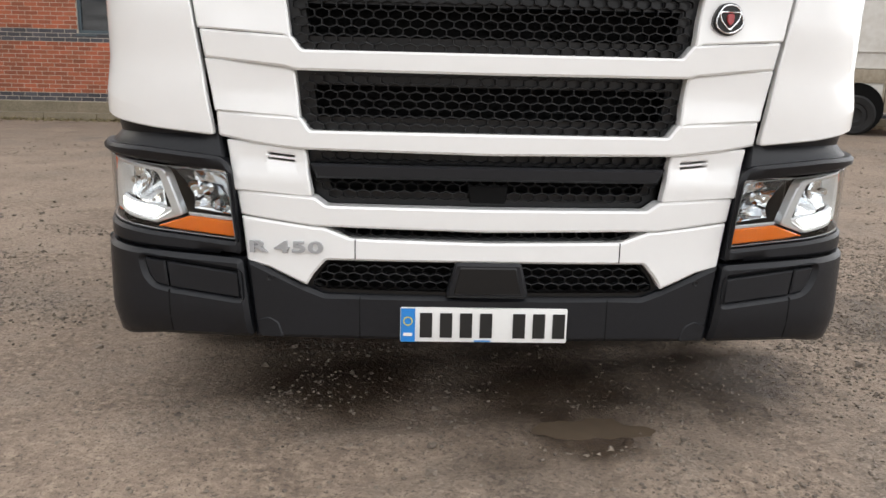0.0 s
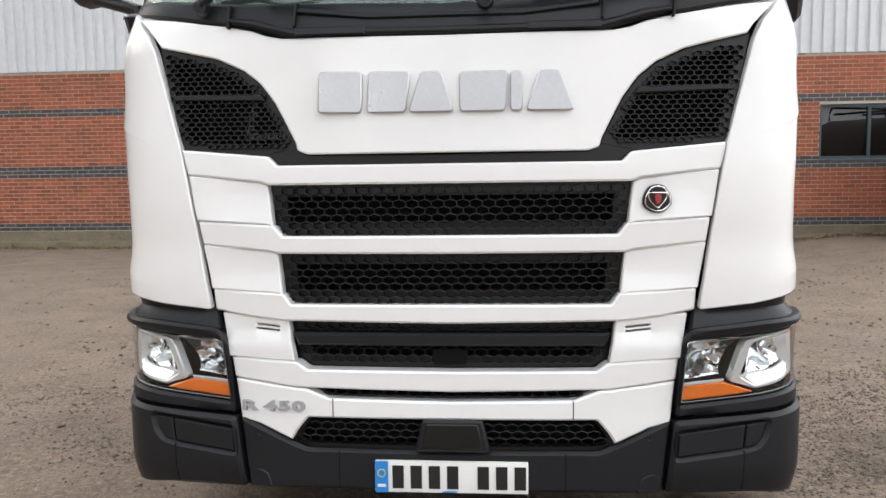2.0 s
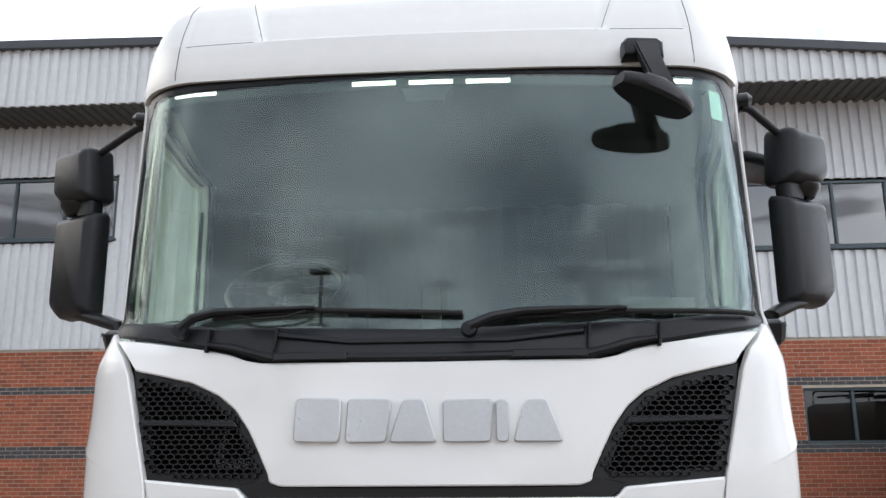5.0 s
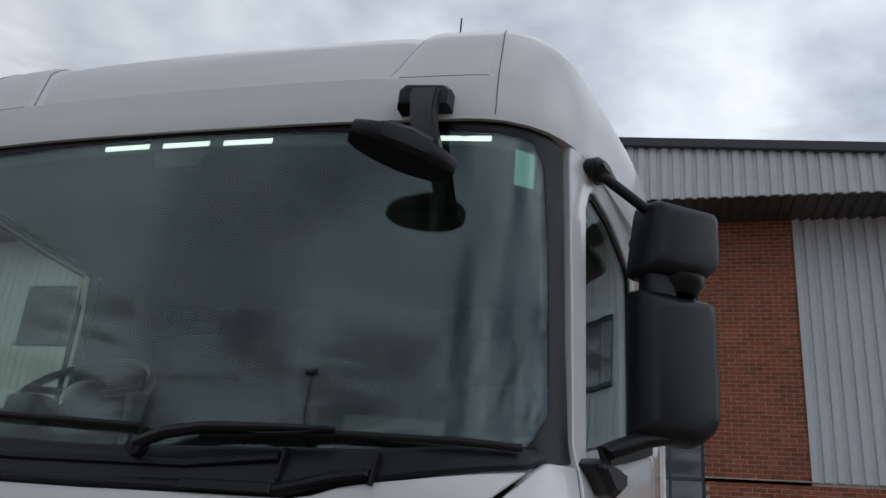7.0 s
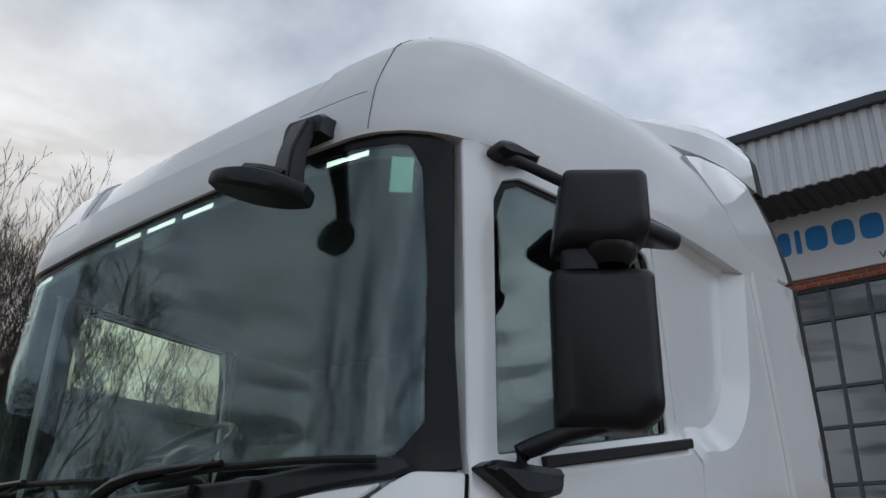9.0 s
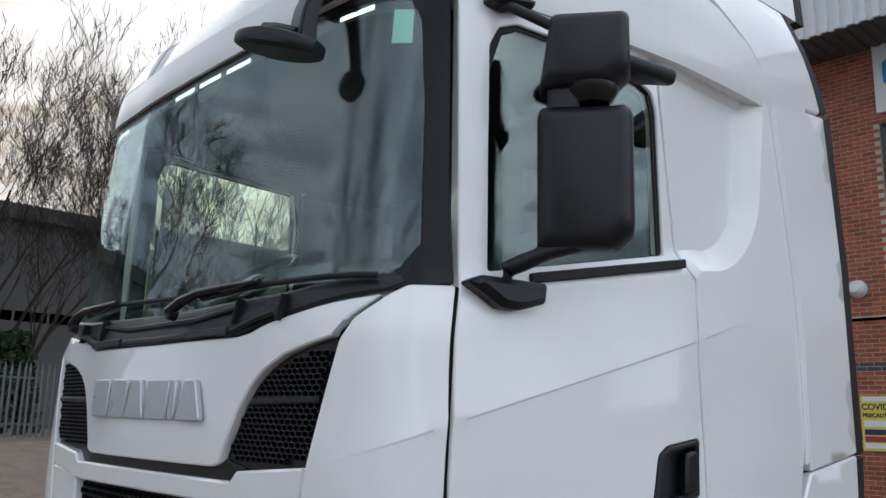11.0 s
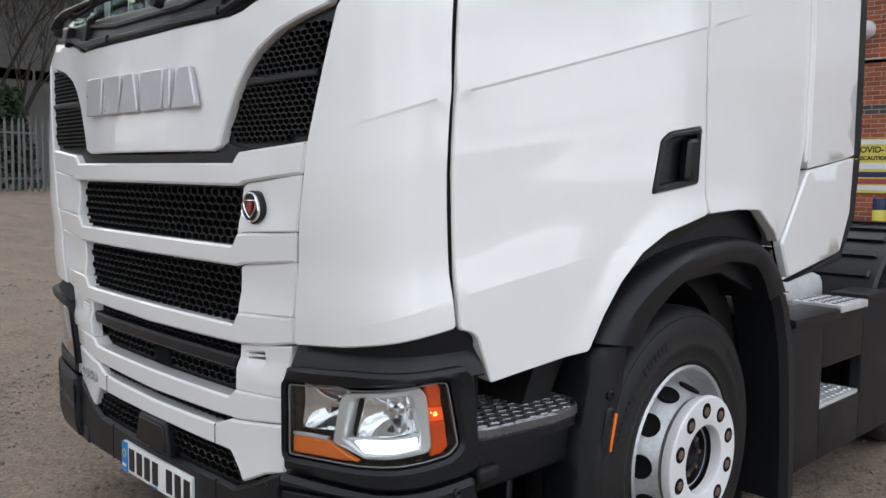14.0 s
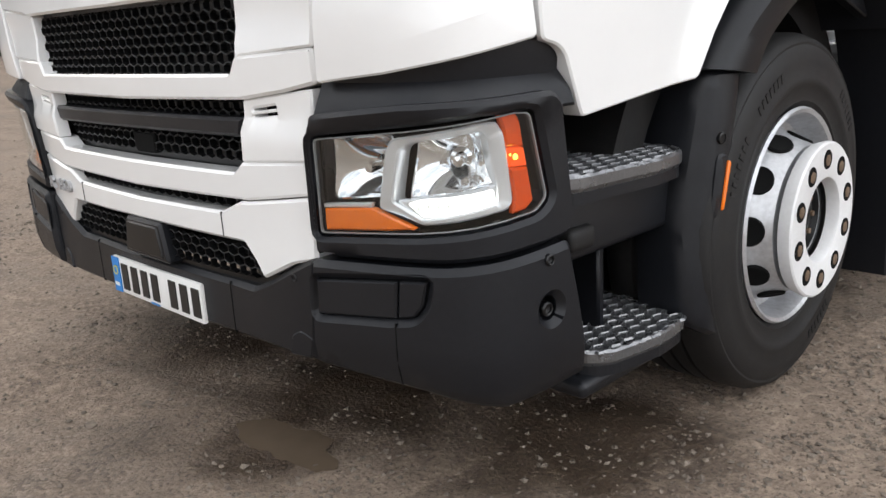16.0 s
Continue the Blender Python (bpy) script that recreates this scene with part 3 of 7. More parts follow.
def wall_bm(x0, x1, z0, z1, y0, y1, holes):
    """A wall in x and z with square openings (x0, x1, z0, z1) through it."""
    xs = sorted({x0, x1, *[h[i] for h in holes for i in (0, 1)]})
    zs = sorted({z0, z1, *[h[i] for h in holes for i in (2, 3)]})
    bm = bmesh.new()
    for a, b in zip(xs, xs[1:]):
        for c, d in zip(zs, zs[1:]):
            mx, mz = (a + b) / 2, (c + d) / 2
            if not any(h[0] < mx < h[1] and h[2] < mz < h[3] for h in holes):
                box_bm(a, b, y0, y1, c, d, bm=bm)
    bmesh.ops.remove_doubles(bm, verts=bm.verts, dist=1e-5)
    seen = {}
    for f in bm.faces:
        seen.setdefault(tuple(round(v, 3) for v in f.calc_center_median()), []).append(f)
    bmesh.ops.delete(bm, geom=[f for fs in seen.values() if len(fs) > 1 for f in fs], context="FACES")
    return bm


LOW_WINDOWS = [(5.79, 8.6, 1.50, 2.50), (-6.25, -3.7, 1.50, 2.50)]
GLAZING = (-1.95, 1.90, 0.35, 6.68)
HIGH_WINDOWS = [(-12.6, -7.35, 5.62, 6.90), (5.0, 10.6, 5.12, 6.42)]
BRICK_TOP = 3.42

wall_low = tagged(link("wall_brick", wall_bm(-14, 12, -0.3, BRICK_TOP, WALL_Y + 0.007, WALL_Y + 0.3, LOW_WINDOWS + [(GLAZING[0], GLAZING[1], 0.3, BRICK_TOP)]), MORTAR, False),
                  "red brick wall with dark blue bands", "wall", kind="structure")
# the entrance bay stands in brick up to the eaves
bay = tagged(link("wall_entrance_bay", wall_bm(-3.15, 3.55, BRICK_TOP, 8.6, WALL_Y + 0.007, WALL_Y + 0.3, [(GLAZING[0], GLAZING[1], BRICK_TOP - 0.1, GLAZING[3])]), MORTAR, False),
             "red brick entrance bay up to the eaves", "wall", kind="structure")


def roof_line(x):
    return 9.15 - abs(x - 0.4) * 0.085 if x > 0.4 else 9.15 + (0.4 - x) * 0.012


clad_holes = sorted(HIGH_WINDOWS)


def clad_wall(name, x0, x1, z0, z1):
    return tagged(link(name, corrugated_bm(x0, x1, z0, z1, WALL_Y - 0.05), CLAD, False), "light grey ribbed steel cladding", "cladding", kind="structure")


for x0, x1, z0, z1 in ((-14, -12.6, BRICK_TOP, 9.2), (-12.6, -7.35, BRICK_TOP, 5.55), (-12.6, -7.35, 6.95, 9.2), (-7.35, -3.15, BRICK_TOP, 9.2),
                       (3.55, 5.0, BRICK_TOP, 9.0), (5.0, 10.6, BRICK_TOP, 5.05), (5.0, 10.6, 6.47, 9.0), (10.6, 12, BRICK_TOP, 9.0)):
    clad_wall("wall_cladding", x0, x1, z0, z1)


def window_unit(name, x0, x1, z0, z1, y, bars, rails=(), glass=None):
    """A grey framed strip of panes."""
    root = tagged(holder(name, ((x0 + x1) / 2, y, z0)), "dark grey framed window with plain panes", "window", kind="structure")
    w = 0.055
    for a, b, c, d in ((x0, x1, z0, z0 + w), (x0, x1, z1 - w, z1)):
        part("window_frame", box_bm(a, b, y, y + 0.09, c, d, 0.006, 1), FRAME, root, smooth=False)
    xs = [x0, *bars, x1]
    for i, a in enumerate(xs):
        h = w / 2
        lo, hi = (a, a + w) if i == 0 else ((a - w, a) if i == len(xs) - 1 else (a - h, a + h))
        part("window_bar", box_bm(lo, hi, y - 0.004, y + 0.086, z0 + w, z1 - w, 0.006, 1), FRAME, root, smooth=False)
    for r in rails:
        part("window_rail", box_bm(x0 + w, x1 - w, y - 0.002, y + 0.08, r - 0.03, r + 0.03, 0.006, 1), FRAME, root, smooth=False)
    zs = [z0, *rails, z1]
    for a, b in zip(xs, xs[1:]):
        for c, d in zip(zs, zs[1:]):
            part("pane", box_bm(a + 0.02, b - 0.02, y + 0.04, y + 0.052, c + 0.02, d - 0.02), glass or PANE, root, smooth=False)
    part("window_sill", box_bm(x0 - 0.04, x1 + 0.04, y - 0.06, y + 0.02, z0 - 0.05, z0 - 0.004, 0.006, 1), FRAME, root, smooth=False)
    return root


window_unit("window_1", 5.79, 8.6, 1.50, 2.50, WALL_Y + 0.06, [6.69, 7.6], glass=DARKREFLECTPANE)
window_unit("window_2", -6.25, -3.7, 1.50, 2.50, WALL_Y + 0.06, [-5.4, -4.55], glass=DARKREFLECTPANE)
window_unit("window_3", -12.6, -7.35, 5.62, 6.90, WALL_Y - 0.04, [-11.5, -10.55, -9.5, -8.45])
window_unit("window_4", 5.0, 10.6, 5.12, 6.42, WALL_Y - 0.04, [5.75, 6.7, 7.7, 8.65, 9.6])
window_unit("window_5", GLAZING[0], GLAZING[1], GLAZING[2], GLAZING[3], WALL_Y + 0.08, [-1.14, -0.52, 0.10, 0.72, 1.33], [1.5, 2.4, 3.4, 4.3, 4.95, 6.1])

dark_rooms = tagged(link("wall_rooms_behind", box_bm(-13.9, 11.9, WALL_Y + 3.0, WALL_Y + 3.2, -0.3, 8.6), CONCRETE, False), "plain inner wall of the unit", "wall", kind="structure")
inner_floor = tagged(link("floor_upper", box_bm(-13.9, 11.9, WALL_Y + 0.32, WALL_Y + 2.99, 3.6, 3.8), CONCRETE, False), "upper floor slab of the unit", "floor", kind="structure")

# eaves: a ribbed band that stands forward of the wall, a dark soffit under it and a dark capping
eaves = tagged(link("trim_eaves_band", corrugated_bm(-14.5, 12.5, 8.0, 9.0, 11.95, 0.2, 0.05, top=lambda x: roof_line(x) - 0.08), CLAD, False), "light grey ribbed eaves band", "eaves", kind="structure")
cap_pts = [(-14.5, roof_line(-14.5)), (0.4, roof_line(0.4)), (12.5, roof_line(12.5))]
bm = bmesh.new()
for (xa, za), (xb, zb) in zip(cap_pts, cap_pts[1:]):
    loft_bm([[(x, 11.85, z - 0.09), (x, 11.85, z + 0.07), (x, 12.1, z + 0.07), (x, 12.1, z - 0.09)] for x, z in ((xa, za), (xb, zb))], bm=bm)
tagged(link("trim_roof_capping", bm, FASCIA, False), "dark grey roof edge capping", "capping", kind="structure")
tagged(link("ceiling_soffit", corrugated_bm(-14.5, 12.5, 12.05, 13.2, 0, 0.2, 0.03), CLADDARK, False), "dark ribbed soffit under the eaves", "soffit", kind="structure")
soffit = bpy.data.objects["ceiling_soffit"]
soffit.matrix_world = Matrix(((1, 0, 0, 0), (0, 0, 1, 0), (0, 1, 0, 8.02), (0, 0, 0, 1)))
roof = bmesh.new()
loft_bm([[(x, 12.0, roof_line(x) + 0.02), (x, 12.0, roof_line(x) + 0.06), (x, 40, roof_line(x) + 0.06), (x, 40, roof_line(x) + 0.02)] for x in (-14.5, 0.4, 12.5)], bm=roof)
tagged(link("roof", roof, CLADDARK, False), "low pitched grey steel roof", "roof", kind="structure")
tagged(link("wall_far", box_bm(-14, 12, 39.7, 40, -0.3, 9), SHED, False), "plain back wall of the unit", "wall", kind="structure")
for x in (-14.2, 12.0):
    tagged(link("wall_side", box_bm(x, x + 0.2, WALL_Y, 40, -0.3, 9), SHED, False), "plain side wall of the unit", "wall", kind="structure")

# plinth and kerb
tagged(link("plinth", box_bm(-14, 12, WALL_Y - 0.06, WALL_Y + 0.005, -0.2, 0.29, 0.01, 1), CONCRETE, False), "stained concrete plinth along the brick wall", "plinth", kind="structure")
for i in range(29):
    x = -14 + 0.915 * i
    tagged(link("kerb", box_bm(x, x + 0.905, 12.55, 12.68, -0.2, 0.125, 0.015, 2), CONCRETE), "weathered grey concrete kerb stone", "kerb", group="kerb stones", kind="structure")
tagged(link("pavement", box_bm(-14, 12.4, 12.682, WALL_Y - 0.062, -0.2, 0.10), CONCRETE, False), "narrow mossy concrete verge behind the kerb", "pavement", kind="structure")
# leaf litter against the kerb
rnd = random.Random(31)
vs, fs = [], []
for _ in range(5200):
    x, y = rnd.uniform(-13.5, 11.5), 12.54 - abs(rnd.gauss(0, 0.13))
    c = Vector((x, y, ground_height(x, y) + rnd.uniform(0.005, 0.05) * max(0.15, 1 - (12.54 - y) * 4)))
    a = Vector((rnd.uniform(-1, 1), rnd.uniform(-1, 1), rnd.uniform(-0.6, 0.6))).normalized() * rnd.uniform(0.015, 0.035)
    b = a.cross(Vector((rnd.uniform(-1, 1), rnd.uniform(-1, 1), 1))).normalized() * rnd.uniform(0.01, 0.022)
    k = len(vs)
    vs += [c + a, c + b, c - a, c - b]
    fs.append((k, k + 1, k + 2, k + 3))
me = bpy.data.meshes.new("leaf_litter")
me.from_pydata(vs, [], fs)
me.materials.append(LEAF)
tagged(new("leaf_litter", me), "dead leaves and moss along the kerb", "leaves", kind="stuff")

# muddy puddle in front of the bumper
bm = bmesh.new()
ring = []
for i in range(40):
    w = 2 * math.pi * i / 40
    r = 1 + 0.3 * noise.noise((math.cos(w) * 1.5, math.sin(w) * 1.5, 4.0)) + 0.22 * noise.noise((math.cos(w) * 4, math.sin(w) * 4, 8.0))
    ring.append(bm.verts.new((0.37 + 0.20 * r * math.cos(w), 0.12 + 0.085 * r * math.sin(w), 0.0)))
bm.faces.new(ring)
level = min(ground_height(0.36 + 0.2 * math.cos(w), 0.12 + 0.09 * math.sin(w)) for w in (0.4 * i for i in range(16))) + 0.0035
for v in bm.verts:
    v.co.z = level
tagged(link("puddle", bm, PUDDLE, False), "shallow muddy brown puddle on the dirt", "puddle", kind="structure")


# ---- the truck ----
truck = tagged(holder("truck"), "white tractor unit with black plastic bumper, parked on dirt", "truck")


def both(name, outline, mat, **more):
    """A piece on either side of the cab."""
    parent = more.pop("parent", truck)
    return [panel(name, outline, mat, parent, mirror=m, **more) for m in (False, True)]


def sym(half):
    """A full outline from its right half, given from the bottom middle to the top middle."""
    return list(half) + [(-u, v) for u, v in reversed(half) if abs(u) > 1e-6]


def smoothstep(a, b, v):
    t = max(0.0, min(1.0, (v - a) / (b - a)))
    return t * t * (3 - 2 * t)


def ridge(d, high, drop=0.28):
    """A pressed crease: swells down to the line, then drops back below it."""
    if d >= 0:
        return high * max(0.0, 1 - d / 0.13) ** 1.3
    return high * max(0.0, 1 + d / 0.25) - drop * high * min(1.0, -d / 0.008) * smoothstep(-0.2, -0.05, d)


def upper_line(u):
    return 1.637 + (u - 1.272) * (0.285 if u > 1.272 else 0.36)


def lower_line(u):
    return 1.115 + (u - 1.272) * (0.176 if u > 1.272 else 0.28)


CREASES = [lambda t: (0.95 + 1.75 * t, upper_line(0.95 + 1.75 * t)), lambda t: (0.95 + 1.75 * t, upper_line(0.95 + 1.75 * t) - 0.008),
           lambda t: (0.95 + 1.0 * t, lower_line(0.95 + 1.0 * t))]

# bonnet with the name letters
VENT_CURVE = [(0.505, 1.515), (0.535, 1.575), (0.575, 1.65), (0.622, 1.712), (0.68, 1.757), (0.77, 1.797), (0.955, 1.838)]
hood = sym([(0.0, 1.487), (0.455, 1.487), (0.49, 1.50)] + [(u - 0.012, v + 0.006) for u, v in VENT_CURVE[:-1]] +
           [(0.948, 1.846), (0.985, 1.896), (1.06, 1.957), (0.86, 1.928), (0.72, 1.908), (0.64, 1.892), (0.585, 1.872), (0.53, 1.862), (0.0, 1.858)])
panel("bonnet", hood, WHITE, truck, off=0.012, thick=0.03, res=0.05, edge=0.005, corner=0.012, relief=lambda u, v: 0.02 * smoothstep(0.62, 0.2, abs(u) - (v - 1.5) * 0.35) - 0.004)

# corner panels
corner = [(0.812, 0.967), (0.895, 1.515), (0.968, 1.834), (1.0, 1.893), (1.075, 1.957), (1.12, 1.985), (1.252, 1.992), (1.252, 1.64), (1.250, 1.43), (1.260, 1.17),
          (1.273, 1.036), (1.12, 1.008), (0.975, 0.984)]


def corner_relief(u, v):
    return -0.006 + ridge(v - upper_line(u), 0.009) * smoothstep(0.97, 1.2, u) + 0.012 * smoothstep(1.2, 1.06, v) + ridge(v - lower_line(u), 0.004, 0.0) * smoothstep(1.0, 1.2, u)


both("corner_panel", corner, WHITE, off=0.014, thick=0.03, res=0.043, edge=0.004, corner=0.012, relief=corner_relief, creases=CREASES)
both("door_gap", [(1.238, 1.03), (1.29, 1.03), (1.275, 1.17), (1.27, 1.99), (1.24, 1.99), (1.238, 1.43)], DARK, off=0.005, thick=0.012)
both("lamp_filler", [(0.785, 0.90), (1.37, 0.90), (1.345, 1.045), (1.12, 1.03), (0.803, 0.985)], PLASTIC, off=0.022, thick=0.06, res=0.03, edge=0.006,
     relief=lambda u, v: -0.034 * smoothstep(0.925, 0.96, v) + 0.012 * smoothstep(0.97, 1.02, v))

# slats between the grilles: (top at the side, top at the middle, bottom at the middle, bottom at the side)
SLATS = [
    [(0, 1.452), (.56, 1.452), (.59, 1.482), (.893, 1.508), (.874, 1.424), (.62, 1.398), (.592, 1.388), (0, 1.388)],
    [(0, 1.218), (.55, 1.218), (.578, 1.255), (.846, 1.270), (.833, 1.19), (.60, 1.168), (.568, 1.16), (0, 1.158)],
    [(0, .988), (.53, .988), (.555, 1.025), (.805, 1.038), (.80, .966), (.70, .948), (.56, .932), (0, .925)],
    [(0, .762), (.485, .764), (.52, .79), (.752, .803), (.742, .729), (.52, .70), (.49, .70), (0, .692)],
    [(0, .658), (.41, .664), (.495, .697), (.52, .697), (.740, .725), (.725, .582), (.655, .566), (.545, .515), (.525, .55), (.487, .596), (0, .597)],
]
for sl in SLATS:
    panel("grille_slat", sl + [(-u, v) for u, v in reversed(sl) if u], WHITE, truck, off=0.02, thick=0.06, res=0.047, edge=0.007, corner=0.007,
          relief=lambda u, v: -0.012 * smoothstep(0.60, 0.9, abs(u)))
both("slat_cap", [(.848, 1.492), (.8935, 1.508), (.880, 1.44), (.845, 1.44)], WHITE, off=0.003, thick=0.03, res=0.03)
# sunk white pieces between the slats' ends
FILLS = [
    ([(.603, 1.384), (.62, 1.393), (.868, 1.418), (.848, 1.276), (.60, 1.262), (.584, 1.25)], 1.30),
    ([(.577, 1.157), (.60, 1.163), (.830, 1.185), (.806, 1.043), (.58, 1.03), (.562, 1.02)], 1.07),
    ([(.550, .928), (.70, .943), (.774, .951), (.754, .808), (.53, .795)], 0.84),
]
SLOTS = [[(.578, .912), (.658, .920), (.658, .913), (.578, .905)], [(.578, .898), (.658, .906), (.658, .899), (.578, .891)]]
for i, (fl, low) in enumerate(FILLS):
    both("grille_cheek", inset(fl, -0.004), WHITE, off=0.006, thick=0.04, res=0.03, edge=0.005, corner=0.006, holes=SLOTS if i == 2 else (),
         relief=lambda u, v, z=low, k=i: 0.012 * smoothstep(z + 0.03, z - 0.04, v) * smoothstep(0.88, 0.75, u) if k < 2 else 0.014 * smoothstep(0.885, 0.87, v))
# added dark sheets paint the shade behind the cheeks
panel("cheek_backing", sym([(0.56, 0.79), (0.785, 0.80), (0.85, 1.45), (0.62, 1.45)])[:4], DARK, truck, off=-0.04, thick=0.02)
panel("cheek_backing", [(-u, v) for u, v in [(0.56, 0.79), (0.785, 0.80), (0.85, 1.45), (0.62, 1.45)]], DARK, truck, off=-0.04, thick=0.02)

# honeycomb
def honeycomb(name, outline, parent, off, pitch=0.042, tall=0.031, bar=0.0016, deep=0.016, keep=None):
    bm = bmesh.new()
    us, vs = [p[0] for p in outline], [p[1] for p in outline]
    rows = int((max(vs) - min(vs)) / (tall * 0.75)) + 2
    cols = int((max(us) - min(us)) / pitch) + 2
    for r in range(rows):
        for c in range(cols):
            cu = min(us) + (c + 0.5 * (r % 2)) * pitch
            cv = min(vs) + r * tall * 0.75
            if not inside((cu, cv), outline) or (keep and not keep(cu, cv)):
                continue
            hexa = [(0, 0.5), (0.5, 0.25), (0.5, -0.25), (0, -0.5), (-0.5, -0.25), (-0.5, 0.25)]
            out = [bm.verts.new(on_cab(cu + a * pitch, cv + b * tall, off)) for a, b in hexa]
            k = 1 - 2 * bar / pitch
            k2 = 1 - 2.4 * bar / tall
            inn = [bm.verts.new(on_cab(cu + a * pitch * k, cv + b * tall * k2, off + 0.001)) for a, b in hexa]
            low = [bm.verts.new(on_cab(cu + a * pitch * k, cv + b * tall * k2, off - deep)) for a, b in hexa]
            for i in range(6):
                j = (i + 1) % 6
                bm.faces.new((out[i], inn[i], inn[j], out[j]))
                bm.faces.new((inn[i], low[i], low[j], inn[j]))
    return part(name, bm, MESH, parent, "black plastic honeycomb mesh", smooth=False)


GRILLES = [
    [(0, 1.216), (0.553, 1.216), (0.575, 1.255), (0.592, 1.389), (0, 1.389)],
    [(0, 0.986), (0.532, 0.986), (0.555, 1.03), (0.57, 1.161), (0, 1.161)],
    [(0, 0.76), (0.488, 0.762), (0.522, 0.80), (0.54, 0.928), (0, 0.928)],
    [(0, 0.655), (0.405, 0.661), (0.487, 0.699), (0.0, 0.694)],
    [(0, 0.484), (0.49, 0.487), (0.545, 0.515), (0.525, 0.55), (0.487, 0.599), (0, 0.599)],
]
for i, g in enumerate(GRILLES):
    loop = [(u, v) for u, v in g] + [(-u, v) for u, v in reversed(g) if u]
    depth = (-0.012, -0.012, -0.028, -0.006, 0.004)[i]
    frame_part = panel("grille", inset(loop, -0.012), MESH, truck, off=depth - 0.02, thick=0.02, res=0.08, holes=[inset(loop, 0.045 if i < 3 else 0.014)], label="black plastic grille surround")
    honeycomb("honeycomb", inset(loop, 0.012 if i != 3 else 0.006), frame_part, depth)
# added dark sheet, painted shade behind the honeycomb
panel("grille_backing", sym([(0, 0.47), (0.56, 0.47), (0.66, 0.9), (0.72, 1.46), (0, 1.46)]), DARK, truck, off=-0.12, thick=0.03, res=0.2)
# shelf across the third grille and the cover for the towing eye
panel("grille_shelf", sym([(0, 0.846), (0.515, 0.846), (0.533, 0.890), (0, 0.890)]), PLASTIC, truck, off=0.006, thick=0.05, res=0.06, edge=0.008)
# the deep slot's shade, painted as a dark plate
panel("camera_slot", [(-0.055, 0.775), (0.055, 0.775), (0.062, 0.83), (-0.062, 0.83)], DARK, truck, off=-0.024, thick=0.02, res=0.05, edge=0.004, corner=0.006)
panel("sensor_cover", [(-0.122, 0.487), (0.133, 0.487), (0.108, 0.597), (-0.093, 0.597)], PLASTIC, truck, off=0.028, thick=0.05, res=0.05, edge=0.008, corner=0.012)
panel("sensor_plate", [(-0.098, 0.500), (0.109, 0.500), (0.092, 0.585), (-0.08, 0.585)], MESH, bpy.data.objects["sensor_cover"], off=0.032, thick=0.01, res=0.05, corner=0.006)
panel("number_screw_strip", sym([(0, 1.449), (0.55, 1.449), (0.60, 1.49), (0.50, 1.51), (0.455, 1.486), (0, 1.484)]), MESH, truck, off=-0.004, thick=0.02, label="narrow black mesh strip")

# corner vents
vent = VENT_CURVE + [(0.893, 1.512), (0.60, 1.49)]
for ob, sg in zip(both("vent", inset(vent, -0.010), MESH, off=-0.018, thick=0.02, holes=[inset(vent, 0.03)], res=0.05, label="black corner vent surround"), (1, -1)):
    honeycomb("honeycomb", [(u * sg, v) for u, v in inset(vent, 0.012)], ob, -0.004, 0.027, 0.020, 0.0018)
    panel("vent_bar", [(0.60 * sg, 1.665), (0.915 * sg, 1.672), (0.918 * sg, 1.69), (0.615 * sg, 1.686)], PLASTIC, ob, off=0.004, thick=0.03)
# added dark sheets for the shade inside the corner vents
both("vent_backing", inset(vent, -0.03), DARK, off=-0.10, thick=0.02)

# bumper
bumper = [(0, 0.338), (0.702, 0.343), (0.728, 0.588), (0.716, 0.59), (0.55, 0.508), (0.492, 0.484), (0, 0.482)]
panel("bumper", [(u, v) for u, v in bumper] + [(-u, v) for u, v in reversed(bumper) if u], PLASTIC, truck, off=0.004, thick=0.05, res=0.05, edge=0.012, corner=0.008, relief=lambda u, v: 0.02 * smoothstep(0.35, 0.7, abs(u)))
b_corner = [(0.707, 0.343), (0.98, 0.338), (1.174, 0.308), (1.385, 0.326), (1.355, 0.50), (1.325, 0.638), (1.05, 0.612), (0.733, 0.594)]
FLAP = [(0.738, 0.468), (0.93, 0.491), (0.985, 0.502), (1.008, 0.53), (1.020, 0.588), (0.742, 0.553)]


TOW_HOLE = [(1.268 + 0.022 * math.cos(2 * math.pi * i / 18), 0.507 + 0.027 * math.sin(2 * math.pi * i / 18)) for i in range(18)]


def bumper_roll(u, v):
    return -0.025 * smoothstep(0.42, 0.29, v)


for bc in both("bumper_corner", b_corner, PLASTIC, off=0.048, thick=0.06, res=0.04, edge=0.014, corner=0.015, holes=[FLAP, TOW_HOLE], relief=bumper_roll):
    m = bc.name == "bumper_corner.001"
    panel("flap_backing", inset(FLAP, -0.012), DARK, bc, off=0.030, thick=0.008, res=0.06, mirror=m)
    # dark sheet that paints the shade inside the tow hole
    panel("tow_hole_backing", inset(TOW_HOLE, -0.02), DARK, bc, off=0.006, thick=0.01, res=0.06, mirror=m)
    panel("flap", [(0.741, 0.472), (0.93, 0.494), (0.946, 0.497), (0.953, 0.576), (0.745, 0.550)], PLASTIC, bc, off=0.043, thick=0.012, res=0.05, edge=0.004, mirror=m)
    panel("flap", [(0.950, 0.498), (0.985, 0.506), (1.004, 0.532), (1.015, 0.583), (0.957, 0.577)], PLASTIC, bc, off=0.043, thick=0.012, res=0.05, edge=0.004, mirror=m)

